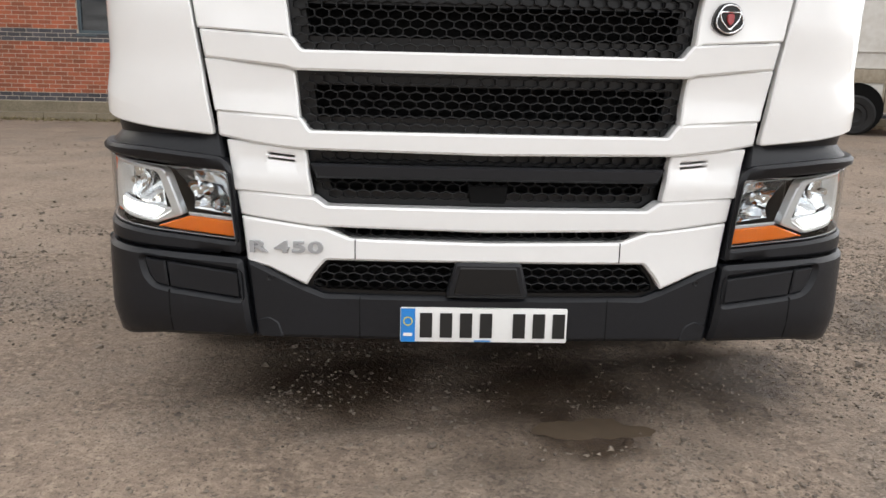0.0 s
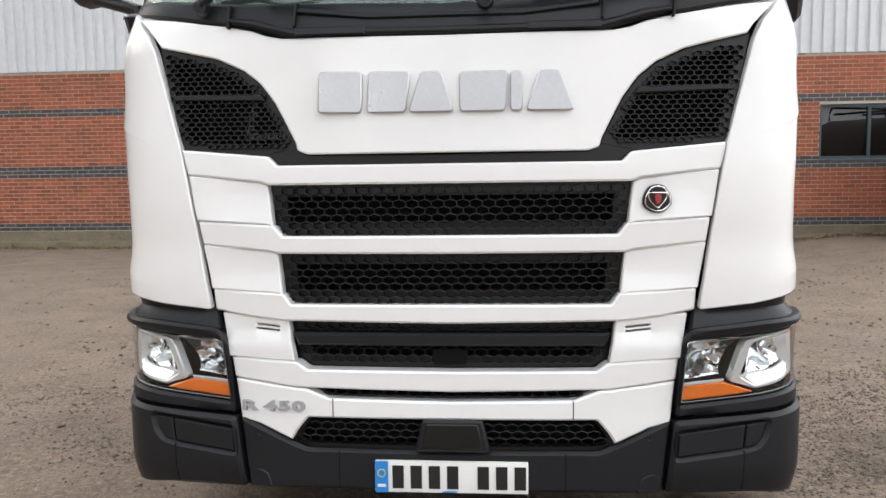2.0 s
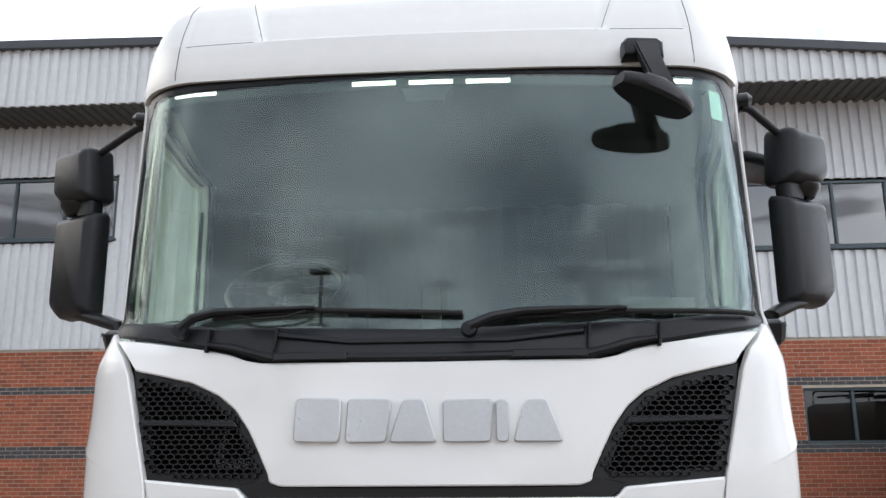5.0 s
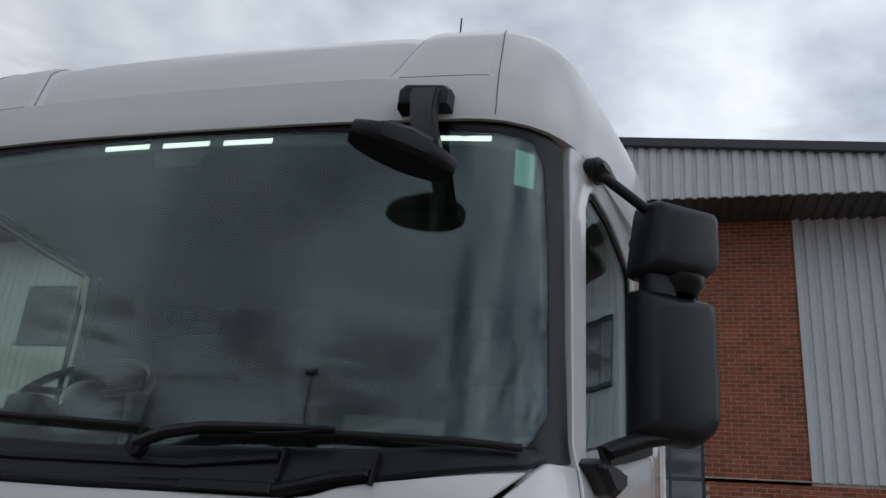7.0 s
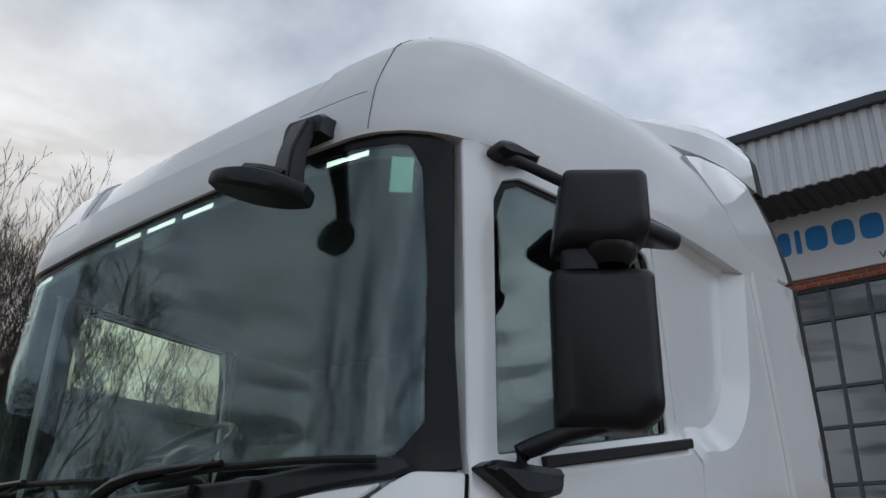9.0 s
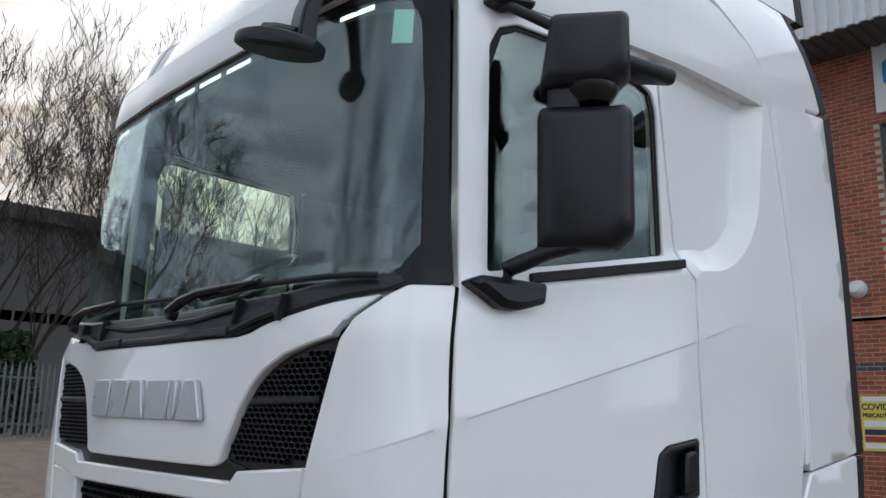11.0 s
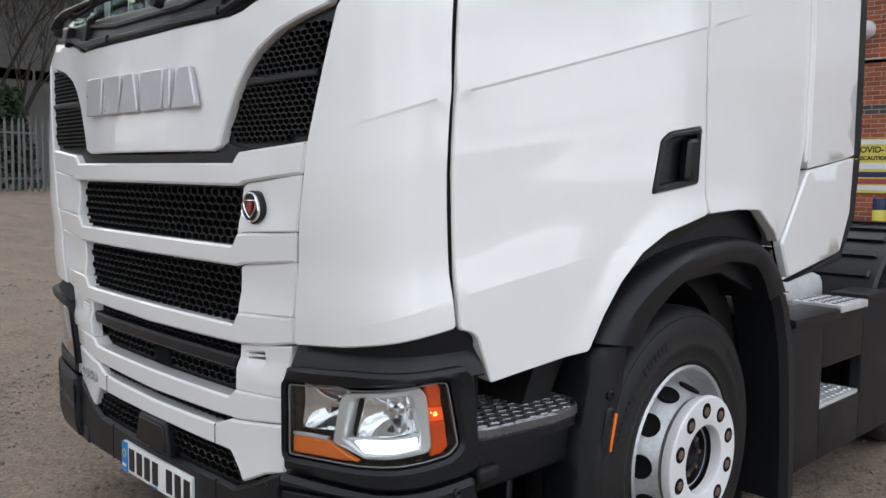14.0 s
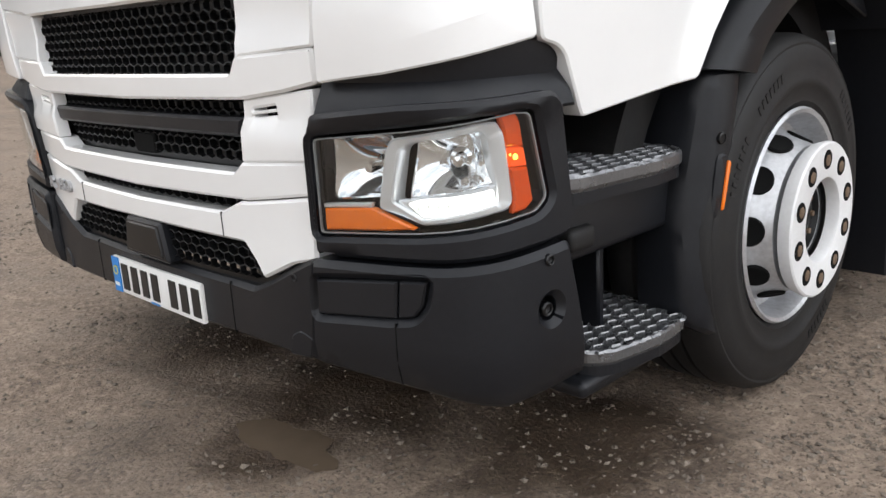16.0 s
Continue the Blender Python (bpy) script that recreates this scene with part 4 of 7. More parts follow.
# headlight housing and lamp
housing = [(0.738, 0.602), (1.05, 0.62), (1.325, 0.645), (1.352, 0.667), (1.325, 0.90), (1.295, 0.938), (1.0, 0.928), (0.785, 0.905), (0.758, 0.86)]
lamp = [(0.752, 0.648), (1.0, 0.672), (1.255, 0.705), (1.284, 0.73), (1.248, 0.902), (1.21, 0.905), (1.0, 0.880), (0.776, 0.857)]
both("headlight_housing", housing, PLASTIC, off=0.036, thick=0.06, res=0.04, edge=0.010, holes=[inset(lamp, -0.005)], corner=0.02, relief=lambda u, v: 0.008 * smoothstep(0.885, 0.91, v))


def bowl(cu, cv, ru, rv, deep, steps=0.0):
    """A reflector's hollow, with fine upright facets where steps is set."""
    def rel(u, v):
        a, b = (u - cu) / ru, (v - cv) / rv
        d = -deep * max(0.0, 1 - a * a) * max(0.0, 1 - b * b)
        return d + steps * math.floor((u - cu) / 0.024) * smoothstep(0.0, 0.02, u - cu)
    return rel


for m in (False, True):
    base = panel("headlight", inset(lamp, -0.008), MESH, truck, off=-0.15, thick=0.02, res=0.06, mirror=m, label="clear headlamp with chrome bowls and amber lenses")
    sg = -1 if m else 1
    wall = bmesh.new()
    edge_loop = inset(lamp, -0.004)
    for pa, pb in zip(edge_loop, edge_loop[1:] + edge_loop[:1]):
        for i in range(4):
            qa, qb = [(pa[0] + (pb[0] - pa[0]) * f, pa[1] + (pb[1] - pa[1]) * f) for f in (i / 4, (i + 1) / 4)]
            wall.faces.new([wall.verts.new(on_cab(q[0] * sg, q[1], o)) for q, o in ((qa, 0.0), (qb, 0.0), (qb, -0.152), (qa, -0.152))])
    part("lamp_case", wall, DARK, base)
    panel("reflector", [(0.762, 0.716), (0.902, 0.730), (0.95, 0.866), (0.780, 0.852)], BOWL, base, off=-0.022, thick=0.006, res=0.008, mirror=m, relief=bowl(0.875, 0.79, 0.105, 0.076, 0.075, 0.004))
    panel("reflector", [(0.968, 0.738), (1.19, 0.764), (1.175, 0.880), (0.992, 0.856)], BOWL, base, off=-0.012, thick=0.006, res=0.009, mirror=m, relief=bowl(1.09, 0.815, 0.12, 0.072, 0.075, 0.004))
    for cu, cv, o in ((0.872, 0.792, -0.07), (1.085, 0.815, -0.055)):
        c, n = on_cab(cu * sg, cv, o), (on_cab(cu * sg, cv, 1) - on_cab(cu * sg, cv, 0)).normalized()
        part("bulb_cap", lathe_bm([(0, 0.045), (0.010, 0.044), (0.013, 0.036), (0.013, 0.0), (0.022, -0.004)], 18, Matrix.Translation(c) @ Vector((1, 0, 0)).rotation_difference(n).to_matrix().to_4x4()), CHROME, base)
    # inner cheek beside the small bowl
    panel("lamp_cheek", [(0.756, 0.712), (0.768, 0.713), (0.784, 0.852), (0.776, 0.853)], GLOSSBLACK, base, off=0.0, thick=0.03, res=0.04, edge=0.002, mirror=m)
    panel("bezel", [(0.911, 0.719), (0.950, 0.847), (0.966, 0.862), (1.13, 0.887), (1.178, 0.889), (1.196, 0.867), (1.209, 0.731), (1.193, 0.714), (0.996, 0.686)], SILVER, base, off=0.014, thick=0.04, res=0.03, edge=0.004, mirror=m, corner=0.010,
          holes=[[(0.944, 0.733), (0.977, 0.842), (1.0, 0.853), (1.146, 0.872), (1.160, 0.859), (1.178, 0.765), (1.178, 0.731), (0.997, 0.699)]], relief=lambda u, v: -0.012 * smoothstep(0.0, 0.03, min(u - 0.93 - (v - 0.72) * 0.3, 1.205 - u, 0.884 - v + (u - 1.1) * 0.1)))
    panel("running_light_tray", [(0.938, 0.733), (0.996, 0.694), (1.09, 0.706), (1.184, 0.724), (1.180, 0.766), (1.0, 0.744)], SILVER, base, off=-0.004, thick=0.012, res=0.03, mirror=m, corner=0.006)
    panel("running_light", [(0.968, 0.730), (0.997, 0.703), (1.09, 0.714), (1.174, 0.728), (1.170, 0.758), (1.0, 0.740)], DRL, base, off=0.0, thick=0.006, res=0.03, edge=0.002, mirror=m, corner=0.006)
    for i in range(8):
        u0, v0 = 0.99 + 0.0215 * i, 0.716 + 0.0026 * i
        panel("light_divider", [(u0, v0), (u0 + 0.0025, v0), (u0 + 0.0025, v0 + 0.020), (u0, v0 + 0.020)], BOWL, base, off=0.0015, thick=0.004, res=0.03, edge=0.0006, mirror=m)
    panel("amber_lens", [(0.757, 0.655), (0.93, 0.672), (0.985, 0.681), (0.895, 0.717), (0.763, 0.704)], AMBER, base, off=0.012, thick=0.015, res=0.04, mirror=m, corner=0.004)
    panel("bezel_strip", [(0.763, 0.706), (0.893, 0.7185), (0.897, 0.728), (0.765, 0.715)], SILVER, base, off=0.0125, thick=0.012, res=0.04, edge=0.002, mirror=m)
    panel("amber_lens", [(1.207, 0.706), (1.244, 0.711), (1.261, 0.727), (1.2495, 0.795), (1.203, 0.797), (1.213, 0.745)], AMBERSIDE, base, off=0.012, thick=0.015, res=0.03, edge=0.005, mirror=m, corner=0.005)
    panel("amber_lens", [(1.2035, 0.7985), (1.2490, 0.7965), (1.2425, 0.833), (1.1965, 0.836)], AMBERLIT, base, off=0.008, thick=0.015, res=0.03, edge=0.002, mirror=m, corner=0.002)
    panel("amber_lens", [(1.1965, 0.8375), (1.2420, 0.8345), (1.235, 0.884), (1.222, 0.903), (1.184, 0.899), (1.1935, 0.872)], AMBERSIDE, base, off=0.012, thick=0.015, res=0.03, edge=0.005, mirror=m, corner=0.005)
    for u0, v0, r in ((1.221, 0.817, 0.006), (1.209, 0.822, 0.0025)):
        panel("bulb_spot", [(u0 + r * math.cos(w), v0 + r * math.sin(w)) for w in (2 * math.pi * j / 10 for j in range(10))], AMBERSPOT, base, off=0.0095, thick=0.003, res=0.03, edge=0.001, mirror=m)
    # added ring: painted highlight along the edge of the lens
    panel("lens_rim", inset(lamp, 0.002), LENSGLINT, base, off=0.025, thick=0.006, res=0.05, edge=0.0008, mirror=m, corner=0.012, holes=[inset(lamp, 0.0048)])
    panel("lens", inset(lamp, 0.002), LENS, base, off=0.026, thick=0.004, res=0.05, edge=0.002, mirror=m, corner=0.012).visible_shadow = False

# doors
door = [(1.262, 1.99), (1.262, 1.64), (1.260, 1.43), (1.270, 1.17), (1.284, 1.03), (1.325, 1.018), (1.345, 1.0), (1.395, 0.872), (1.745, 0.922), (1.80, 1.02), (1.87, 1.115), (1.96, 1.20),
        (2.08, 1.262), (2.282, 1.312), (2.272, 1.57), (2.246, 1.88), (2.25, 2.11), (2.21, 2.172), (2.15, 2.55), (2.10, 2.86), (1.95, 2.93), (1.5, 2.93), (1.185, 2.893)]
glass = [(1.352, 2.045), (1.325, 2.4), (1.302, 2.73), (1.33, 2.795), (1.40, 2.826), (1.65, 2.825), (2.0, 2.79), (2.075, 2.765), (2.102, 2.70), (2.135, 2.195)]
far_glass = [(1.352, 2.045), (1.325, 2.4), (1.302, 2.75), (1.33, 2.83), (1.40, 2.862), (2.262, 2.862), (2.275, 2.195)]
FIELD_R, FIELD_BEVEL = 0.33, 0.085


def field_foot(u):
    return 2.16 - (2.336 - min(u, 2.336)) * 0.19


def field_tail(v):
    return 2.74 + 0.18 * (v - 2.576)


def window_field(u, v):
    """How far a place lies inside the sunk field round the side window (minus: inside)."""
    a, b, r = u - field_tail(v), field_foot(u) - v, FIELD_R
    e = math.hypot(a + r, b + r) - r if a > -r and b > -r else max(a, b)
    return max(e, (v - 2.9) * 4)


def field_line(level):
    """The line of one depth round the field: along its foot, round the corner and up its tail."""
    def at(t):
        r = FIELD_R
        if t < 0.5:
            a, b = -1.25 + (1.25 - r) * t / 0.5, level
        elif t < 0.75:
            w = math.pi / 2 * (1 - (t - 0.5) / 0.25)
            a, b = -r + (r + level) * math.cos(w), -r + (r + level) * math.sin(w)
        else:
            a, b = level, -r - 0.45 * (t - 0.75) / 0.25
        u, v = 2.3, 2.4
        for _ in range(8):
            u = a + field_tail(v)
            v = field_foot(u) - b
        return (u, v)
    return at


def field_depth(u):
    """The window's plane keeps straight while the cab widens behind it."""
    return 0.010 + 0.06 * max(0.0, min(1.0, (u - 1.35) / 1.15))


def sunk(u, v):
    return -field_depth(u) * max(0.0, min(1.0, -window_field(u, v) / FIELD_BEVEL))


FIELD = [field_line(-0.002), field_line(-FIELD_BEVEL)]


ARCH_EDGE = [(1.745, 0.922), (1.80, 1.02), (1.87, 1.115), (1.96, 1.20), (2.08, 1.262), (2.282, 1.312), (2.47, 1.326), (2.62, 1.322), (2.73, 1.25)]


def arch_lip(u, v):
    """The panel edge over the wheel rolls outwards."""
    best = 1.0
    for (a, b), (c, d) in zip(ARCH_EDGE, ARCH_EDGE[1:]):
        t = max(0.0, min(1.0, ((u - a) * (c - a) + (v - b) * (d - b)) / ((c - a) ** 2 + (d - b) ** 2)))
        best = min(best, math.hypot(u - a - (c - a) * t, v - b - (d - b) * t))
    return 0.013 * smoothstep(0.075, 0.01, best)


def door_relief(u, v):
    d = ridge(v - upper_line(u), 0.010) * smoothstep(2.62, 2.2, u) + arch_lip(u, v)
    d += ridge(v - lower_line(u), 0.010, 0.0) * smoothstep(1.9, 1.55, u)
    return d + sunk(u, v)


def set_back(loop, m):
    """The driver's window sits a little further back than the other one."""
    return [(u + (0.14 * smoothstep(2.0, 2.12, v) * smoothstep(1.25, 1.6, u) * smoothstep(3.0, 2.4, u) if m else 0.0), v) for u, v in loop]


handle = [(2.006, 1.378), (2.236, 1.412), (2.244, 1.597), (2.08, 1.572), (2.04, 1.545)]
for m in (False, True):
    pane = far_glass if m else glass
    d = panel("door", set_back(door, m), WHITE, truck, off=0.014, thick=0.05, res=0.03, edge=0.004, holes=[pane, handle], relief=door_relief, creases=CREASES + FIELD, corner=0.012, mirror=m, label="white cab door with side window")
    panel("window", inset(pane, -0.01), SIDEGLASS, d, off=-0.004, thick=0.005, res=0.08, relief=lambda u, v: -field_depth(u), mirror=m).visible_shadow = False
    panel("window_seal", inset(pane, -0.004), RUBBER, d, off=0.004, thick=0.02, res=0.06, holes=[inset(pane, 0.004)], relief=lambda u, v: -field_depth(u), mirror=m)
    # printed band along the top and the back of the glass
    ends = [(2.262, 2.862), (2.275, 2.195), (2.258, 2.195), (2.245, 2.85)] if m else [(2.075, 2.765), (2.102, 2.70), (2.135, 2.195), (2.118, 2.195), (2.085, 2.69), (2.062, 2.75)]
    panel("glass_band", ends, RUBBER, d, off=0.001, thick=0.004, res=0.06, edge=0.001, relief=lambda u, v: -field_depth(u), mirror=m)
    if not m:
        panel("glass_band", [(1.304, 2.60), (1.302, 2.73), (1.33, 2.795), (1.40, 2.826), (1.65, 2.825), (2.0, 2.79), (2.0, 2.776), (1.65, 2.812), (1.41, 2.812), (1.35, 2.78), (1.332, 2.72)], RUBBER, d, off=0.001, thick=0.004, res=0.06, edge=0.001, relief=lambda u, v: -field_depth(u))
    panel("window_rail", [(1.50, 2.024), (2.19, 2.152), (2.186, 2.182), (1.50, 2.056)], RUBBER, d, off=0.02, thick=0.03, mirror=m, corner=0.006)
    panel("handle_recess", inset(handle, -0.006), PLASTIC, d, off=-0.018, thick=0.02, res=0.05, mirror=m)
    panel("handle_frame", inset(handle, 0.002), PLASTIC, d, off=0.02, thick=0.04, res=0.04, edge=0.006, holes=[inset(handle, 0.022)], corner=0.012, mirror=m)
    panel("handle", [(2.155, 1.418), (2.222, 1.425), (2.225, 1.56), (2.165, 1.55)], MESH, d, off=0.026, thick=0.03, res=0.04, edge=0.01, corner=0.016, mirror=m)

# side of the cab behind the door
side = [(2.290, 1.314), (2.47, 1.326), (2.62, 1.322), (2.73, 1.25), (2.80, 1.20), (2.93, 1.38), (2.985, 1.6), (2.985, 1.95), (2.965, 2.2), (2.915, 2.5), (2.84, 2.89), (2.70, 2.94), (2.3, 2.96), (2.108, 2.89),
        (2.158, 2.55), (2.218, 2.178), (2.258, 2.115), (2.254, 1.885), (2.280, 1.57)]


def side_relief(u, v):
    d = ridge(v - upper_line(u), 0.010) * smoothstep(2.62, 2.2, u) + arch_lip(u, v)
    return d + sunk(u, v)


for m in (False, True):
    panel("cab_side", set_back(side, m), WHITE, truck, off=0.014, thick=0.04, res=0.03, edge=0.004, relief=side_relief, corner=0.012, creases=CREASES[:2] + FIELD, mirror=m)
both("pillar_strip", [(2.975, 1.50), (2.996, 1.50), (2.997, 1.95), (2.976, 2.2), (2.926, 2.5), (2.855, 2.88), (2.835, 2.88), (2.905, 2.5), (2.955, 2.2), (2.976, 1.95)], WHITE, off=0.026, thick=0.02, res=0.06, edge=0.008)
both("side_deflector", [(3.015, 1.475), (3.46, 1.535), (3.44, 2.3), (3.35, 2.985), (2.865, 2.925), (2.94, 2.5), (2.992, 2.2), (3.012, 1.95)], WHITE, off=0.02, thick=0.035, res=0.07, edge=0.008, corner=0.012)
both("lower_deflector", [(2.815, 1.195), (2.887, 1.062), (3.36, 1.135), (3.445, 1.30), (3.458, 1.53), (3.012, 1.468), (2.95, 1.385)], WHITE, off=0.02, thick=0.035, res=0.07, edge=0.008, corner=0.012)
both("deflector_backing", [(2.83, 1.24), (2.90, 1.10), (3.3, 1.16), (3.42, 1.4), (3.40, 2.3), (3.32, 2.97), (2.80, 2.92), (2.90, 2.4), (2.94, 1.8)], RUBBER, off=-0.03, thick=0.012, res=0.1)
both("arch_backing", [(1.76, 0.93), (1.84, 1.11), (1.95, 1.22), (2.08, 1.29), (2.3, 1.36), (2.66, 1.36), (2.80, 1.22), (2.74, 1.02), (2.5, 1.10), (2.2, 1.08), (2.0, 0.98), (1.86, 0.86)], PLASTIC, off=-0.05, thick=0.03, res=0.08)
both("deflector_edge", [(3.468, 1.53), (3.55, 1.535), (3.53, 2.3), (3.44, 3.02), (3.36, 2.98), (3.45, 2.3)], RUBBER, off=0.012, thick=0.03, res=0.1, edge=0.006)
both("deflector_edge", [(2.895, 1.045), (3.39, 1.095), (3.52, 1.28), (3.55, 1.525), (3.468, 1.515), (3.453, 1.30), (3.365, 1.127)], RUBBER, off=0.012, thick=0.03, res=0.1, edge=0.006)
both("upper_deflector", [(2.862, 2.935), (3.345, 2.998), (3.27, 3.25), (3.17, 3.45), (2.95, 3.43), (2.6, 3.335), (2.39, 3.265), (2.56, 3.20), (2.72, 3.12), (2.81, 3.03)], WHITE, off=0.012, thick=0.03, res=0.07, edge=0.008, corner=0.02,
     relief=lambda u, v: -0.3 * max(0, v - 2.95) ** 2)
both("deflector_edge", [(3.355, 3.0), (3.44, 3.03), (3.33, 3.33), (3.22, 3.50), (3.17, 3.46), (3.28, 3.25)], RUBBER, off=0.006, thick=0.03, res=0.08, edge=0.006, relief=lambda u, v: -0.3 * max(0, v - 2.95) ** 2)


def spoiler(name, y0, y1, mat):
    """The wing over the roof: arched across, rising to the back."""
    rows = []
    for i in range(9):
        y = y0 + (y1 - y0) * i / 8
        t = (y - 0.75) / 1.6
        w, top, low = 0.95 + 0.29 * smoothstep(0, 0.8, t), 3.395 + 0.385 * smoothstep(-0.1, 1.1, t), 3.36 + 0.11 * max(0, t)
        half = [(0, top + 0.02), (w * 0.5, top + 0.015), (w - 0.22, top), (w - 0.1, top - 0.015), (w - 0.04, top - 0.05), (w - 0.005, top - 0.12), (w, (top + low) / 2), (w + 0.01, low)]
        rows.append([(-x, y, z) for x, z in reversed(half[1:])] + [(x, y, z) for x, z in half])
    return part(name, loft_bm(rows), mat, truck)


spoiler("roof_spoiler", 0.85, 2.33, WHITE)
spoiler("spoiler_edge", 2.332, 2.42, RUBBER)

# windscreen, its black surround and the scuttle
screen = sym([(0, 1.93), (1.0, 1.99), (1.10, 2.03), (1.155, 2.10), (1.13, 2.5), (1.095, 2.78), (1.05, 2.855), (0, 2.885)])
def glass_sheet():
    rows = [1.93 + 0.955 * j / 40 for j in range(41)]
    wide = lambda z: float(np.interp(z, [1.93, 2.03, 2.10, 2.5, 2.78, 2.885], [1.06, 1.12, 1.15, 1.128, 1.09, 1.03]))
    lay = [[on_cab(wide(z) * (i / 40 - 1), z, -0.006) for i in range(81)] for z in rows]
    inner = [[on_cab(wide(z) * (i / 40 - 1), z, -0.012) for i in range(81)] for z in rows]
    return loft_bm([a + b[::-1] for a, b in zip(lay, inner)])


part("windscreen", glass_sheet(), SCREEN, truck, "wide curved tinted windscreen").visible_shadow = False
surround = sym([(0, 1.90), (1.10, 1.975), (1.252, 2.0), (1.245, 2.05), (1.212, 2.3), (1.166, 2.868), (1.1, 2.886), (0, 2.91)])
panel("windscreen_surround", surround, GLOSSBLACK, truck, off=-0.004, thick=0.03, res=0.07, edge=0.004, holes=[inset(screen, 0.012)])
panel("sun_band", sym([(0, 2.835), (1.05, 2.805), (1.06, 2.85), (0, 2.88)]), MESH, truck, off=-0.016, thick=0.003, res=0.1, label="black printed band along the top of the windscreen")
scuttle = sym([(0, 1.855), (0.50, 1.862), (0.60, 1.888), (0.72, 1.912), (1.07, 1.966), (1.13, 1.992), (1.10, 2.02), (0.7, 1.985), (0, 1.965)])
panel("scuttle", scuttle, PLASTIC, truck, off=0.006, thick=0.05, res=0.05, edge=0.01, relief=lambda u, v: 0.016 * smoothstep(1.93, 1.90, v) * smoothstep(0.62, 0.5, abs(u)))

# roof: a sunk field between two raised shoulders
ROOF_Z = [2.885, 2.92, 3.0, 3.12, 3.22, 3.30, 3.36, 3.405, 3.42]
ROOF_OFF = [0.01, 0.016, 0.012, 0.002, -0.015, -0.05, -0.11, -0.22, -0.42]


def roof_off(u, z):
    rise = smoothstep(3.034, 3.052, z)
    edge = 0.60 + 0.34 * max(0.0, z - 3.045)
    sunk = rise * smoothstep(edge + 0.025, edge - 0.005, abs(u))
    lip = 0.006 * smoothstep(3.03, 3.045, z) * smoothstep(0.92, 0.90, abs(u)) * smoothstep(0.6, 0.64, abs(u))
    return float(np.interp(z, ROOF_Z, ROOF_OFF)) - 0.028 * sunk - lip


ring_s = sorted({round(i * 0.06, 3) for i in range(54)} | {round(0.5 + i * 0.015, 3) for i in range(30)})
rings = []
for z in [2.885, 2.90, 2.92, 2.96, 3.0, 3.026, 3.034, 3.04, 3.046, 3.052, 3.06, 3.09, 3.12, 3.15, 3.18, 3.22, 3.26, 3.30, 3.33, 3.36, 3.385, 3.405, 3.415, 3.42]:
    half = [on_cab(u, z, roof_off(u, z)) for u in ring_s]
    rings.append([Vector((-p.x, p.y, p.z)) for p in reversed(half[1:])] + half)
roof_bm = loft_bm(rings, closed=True, cap=True)
part("roof", roof_bm, ROOFSHADE, truck, "white raised cab roof")
part("rear_wall", box_bm(-1.25, 1.25, 2.18, 2.23, 1.15, 3.0, 0.02, 2), WHITE, truck)


# name plates on the bonnet, as plain silver blocks
NAME = [[(-.411, 1.618), (-.268, 1.615), (-.263, 1.748), (-.405, 1.750)], [(-.252, 1.615), (-.125, 1.615), (-.108, 1.746), (-.244, 1.748)],
        [(-.118, 1.615), (.030, 1.614), (-.010, 1.745), (-.075, 1.745)], [(.046, 1.614), (.192, 1.614), (.200, 1.742), (.046, 1.742)],
        [(.206, 1.614), (.246, 1.614), (.246, 1.740), (.206, 1.741)], [(.256, 1.614), (.409, 1.613), (.362, 1.739), (.297, 1.739)]]
for block in NAME:
    panel("name_block", block, LETTER, truck, off=0.046, thick=0.016, res=0.05, edge=0.004, corner=0.016, label="plain silver block of the maker's name")

# badge
badge = []
for i in range(20):
    w = 2 * math.pi * i / 20
    badge.append((0.672 + 0.046 * math.cos(w) * (1 + 0.08 * math.cos(3 * w + 1.57)), 1.331 + 0.046 * math.sin(w)))
bd = panel("badge", badge, MESH, truck, off=0.028, thick=0.03, res=0.03, edge=0.006, label="round dark badge with a chrome ring and red field")
panel("badge_ring", inset(badge, 0.004), CHROME, bd, off=0.033, thick=0.01, res=0.02, edge=0.002, holes=[inset(badge, 0.009)])
panel("badge_ring", [(0.637, 1.352), (0.707, 1.352), (0.70, 1.325), (0.672, 1.297), (0.644, 1.325)], CHROME, bd, off=0.034, thick=0.008, res=0.02, edge=0.002, corner=0.008,
      holes=[[(0.643, 1.348), (0.701, 1.348), (0.695, 1.327), (0.672, 1.304), (0.649, 1.327)]])
panel("badge_field", [(0.662, 1.345), (0.684, 1.346), (0.683, 1.322), (0.672, 1.311), (0.663, 1.322)], RED, bd, off=0.035, thick=0.006, res=0.02, edge=0.002, corner=0.008)

# power lettering
text_data = bpy.data.curves.new("power_lettering", "FONT")
text_data.body, text_data.size, text_data.extrude, text_data.bevel_depth, text_data.space_character = "R 450", 0.082, 0.004, 0.0008, 1.12
text_data.offset, text_data.space_word = 0.0016, 0.55
text_data.materials.append(POWER)
lettering = new("power_lettering", text_data)
_a, _b = on_cab(-0.716, 0.616, 0.026), on_cab(-0.50, 0.616, 0.025)
lettering.matrix_world = Matrix.Translation(_a) @ Matrix.Rotation(math.atan2(_b.y - _a.y, _b.x - _a.x), 4, "Z") @ pose(0, 0, 0, 90, 0, 0) @ pose(0, 0, 0, 0, 0, 0.8) @ Matrix.Diagonal((1.12, 0.6, 1, 1))
lettering.parent = truck

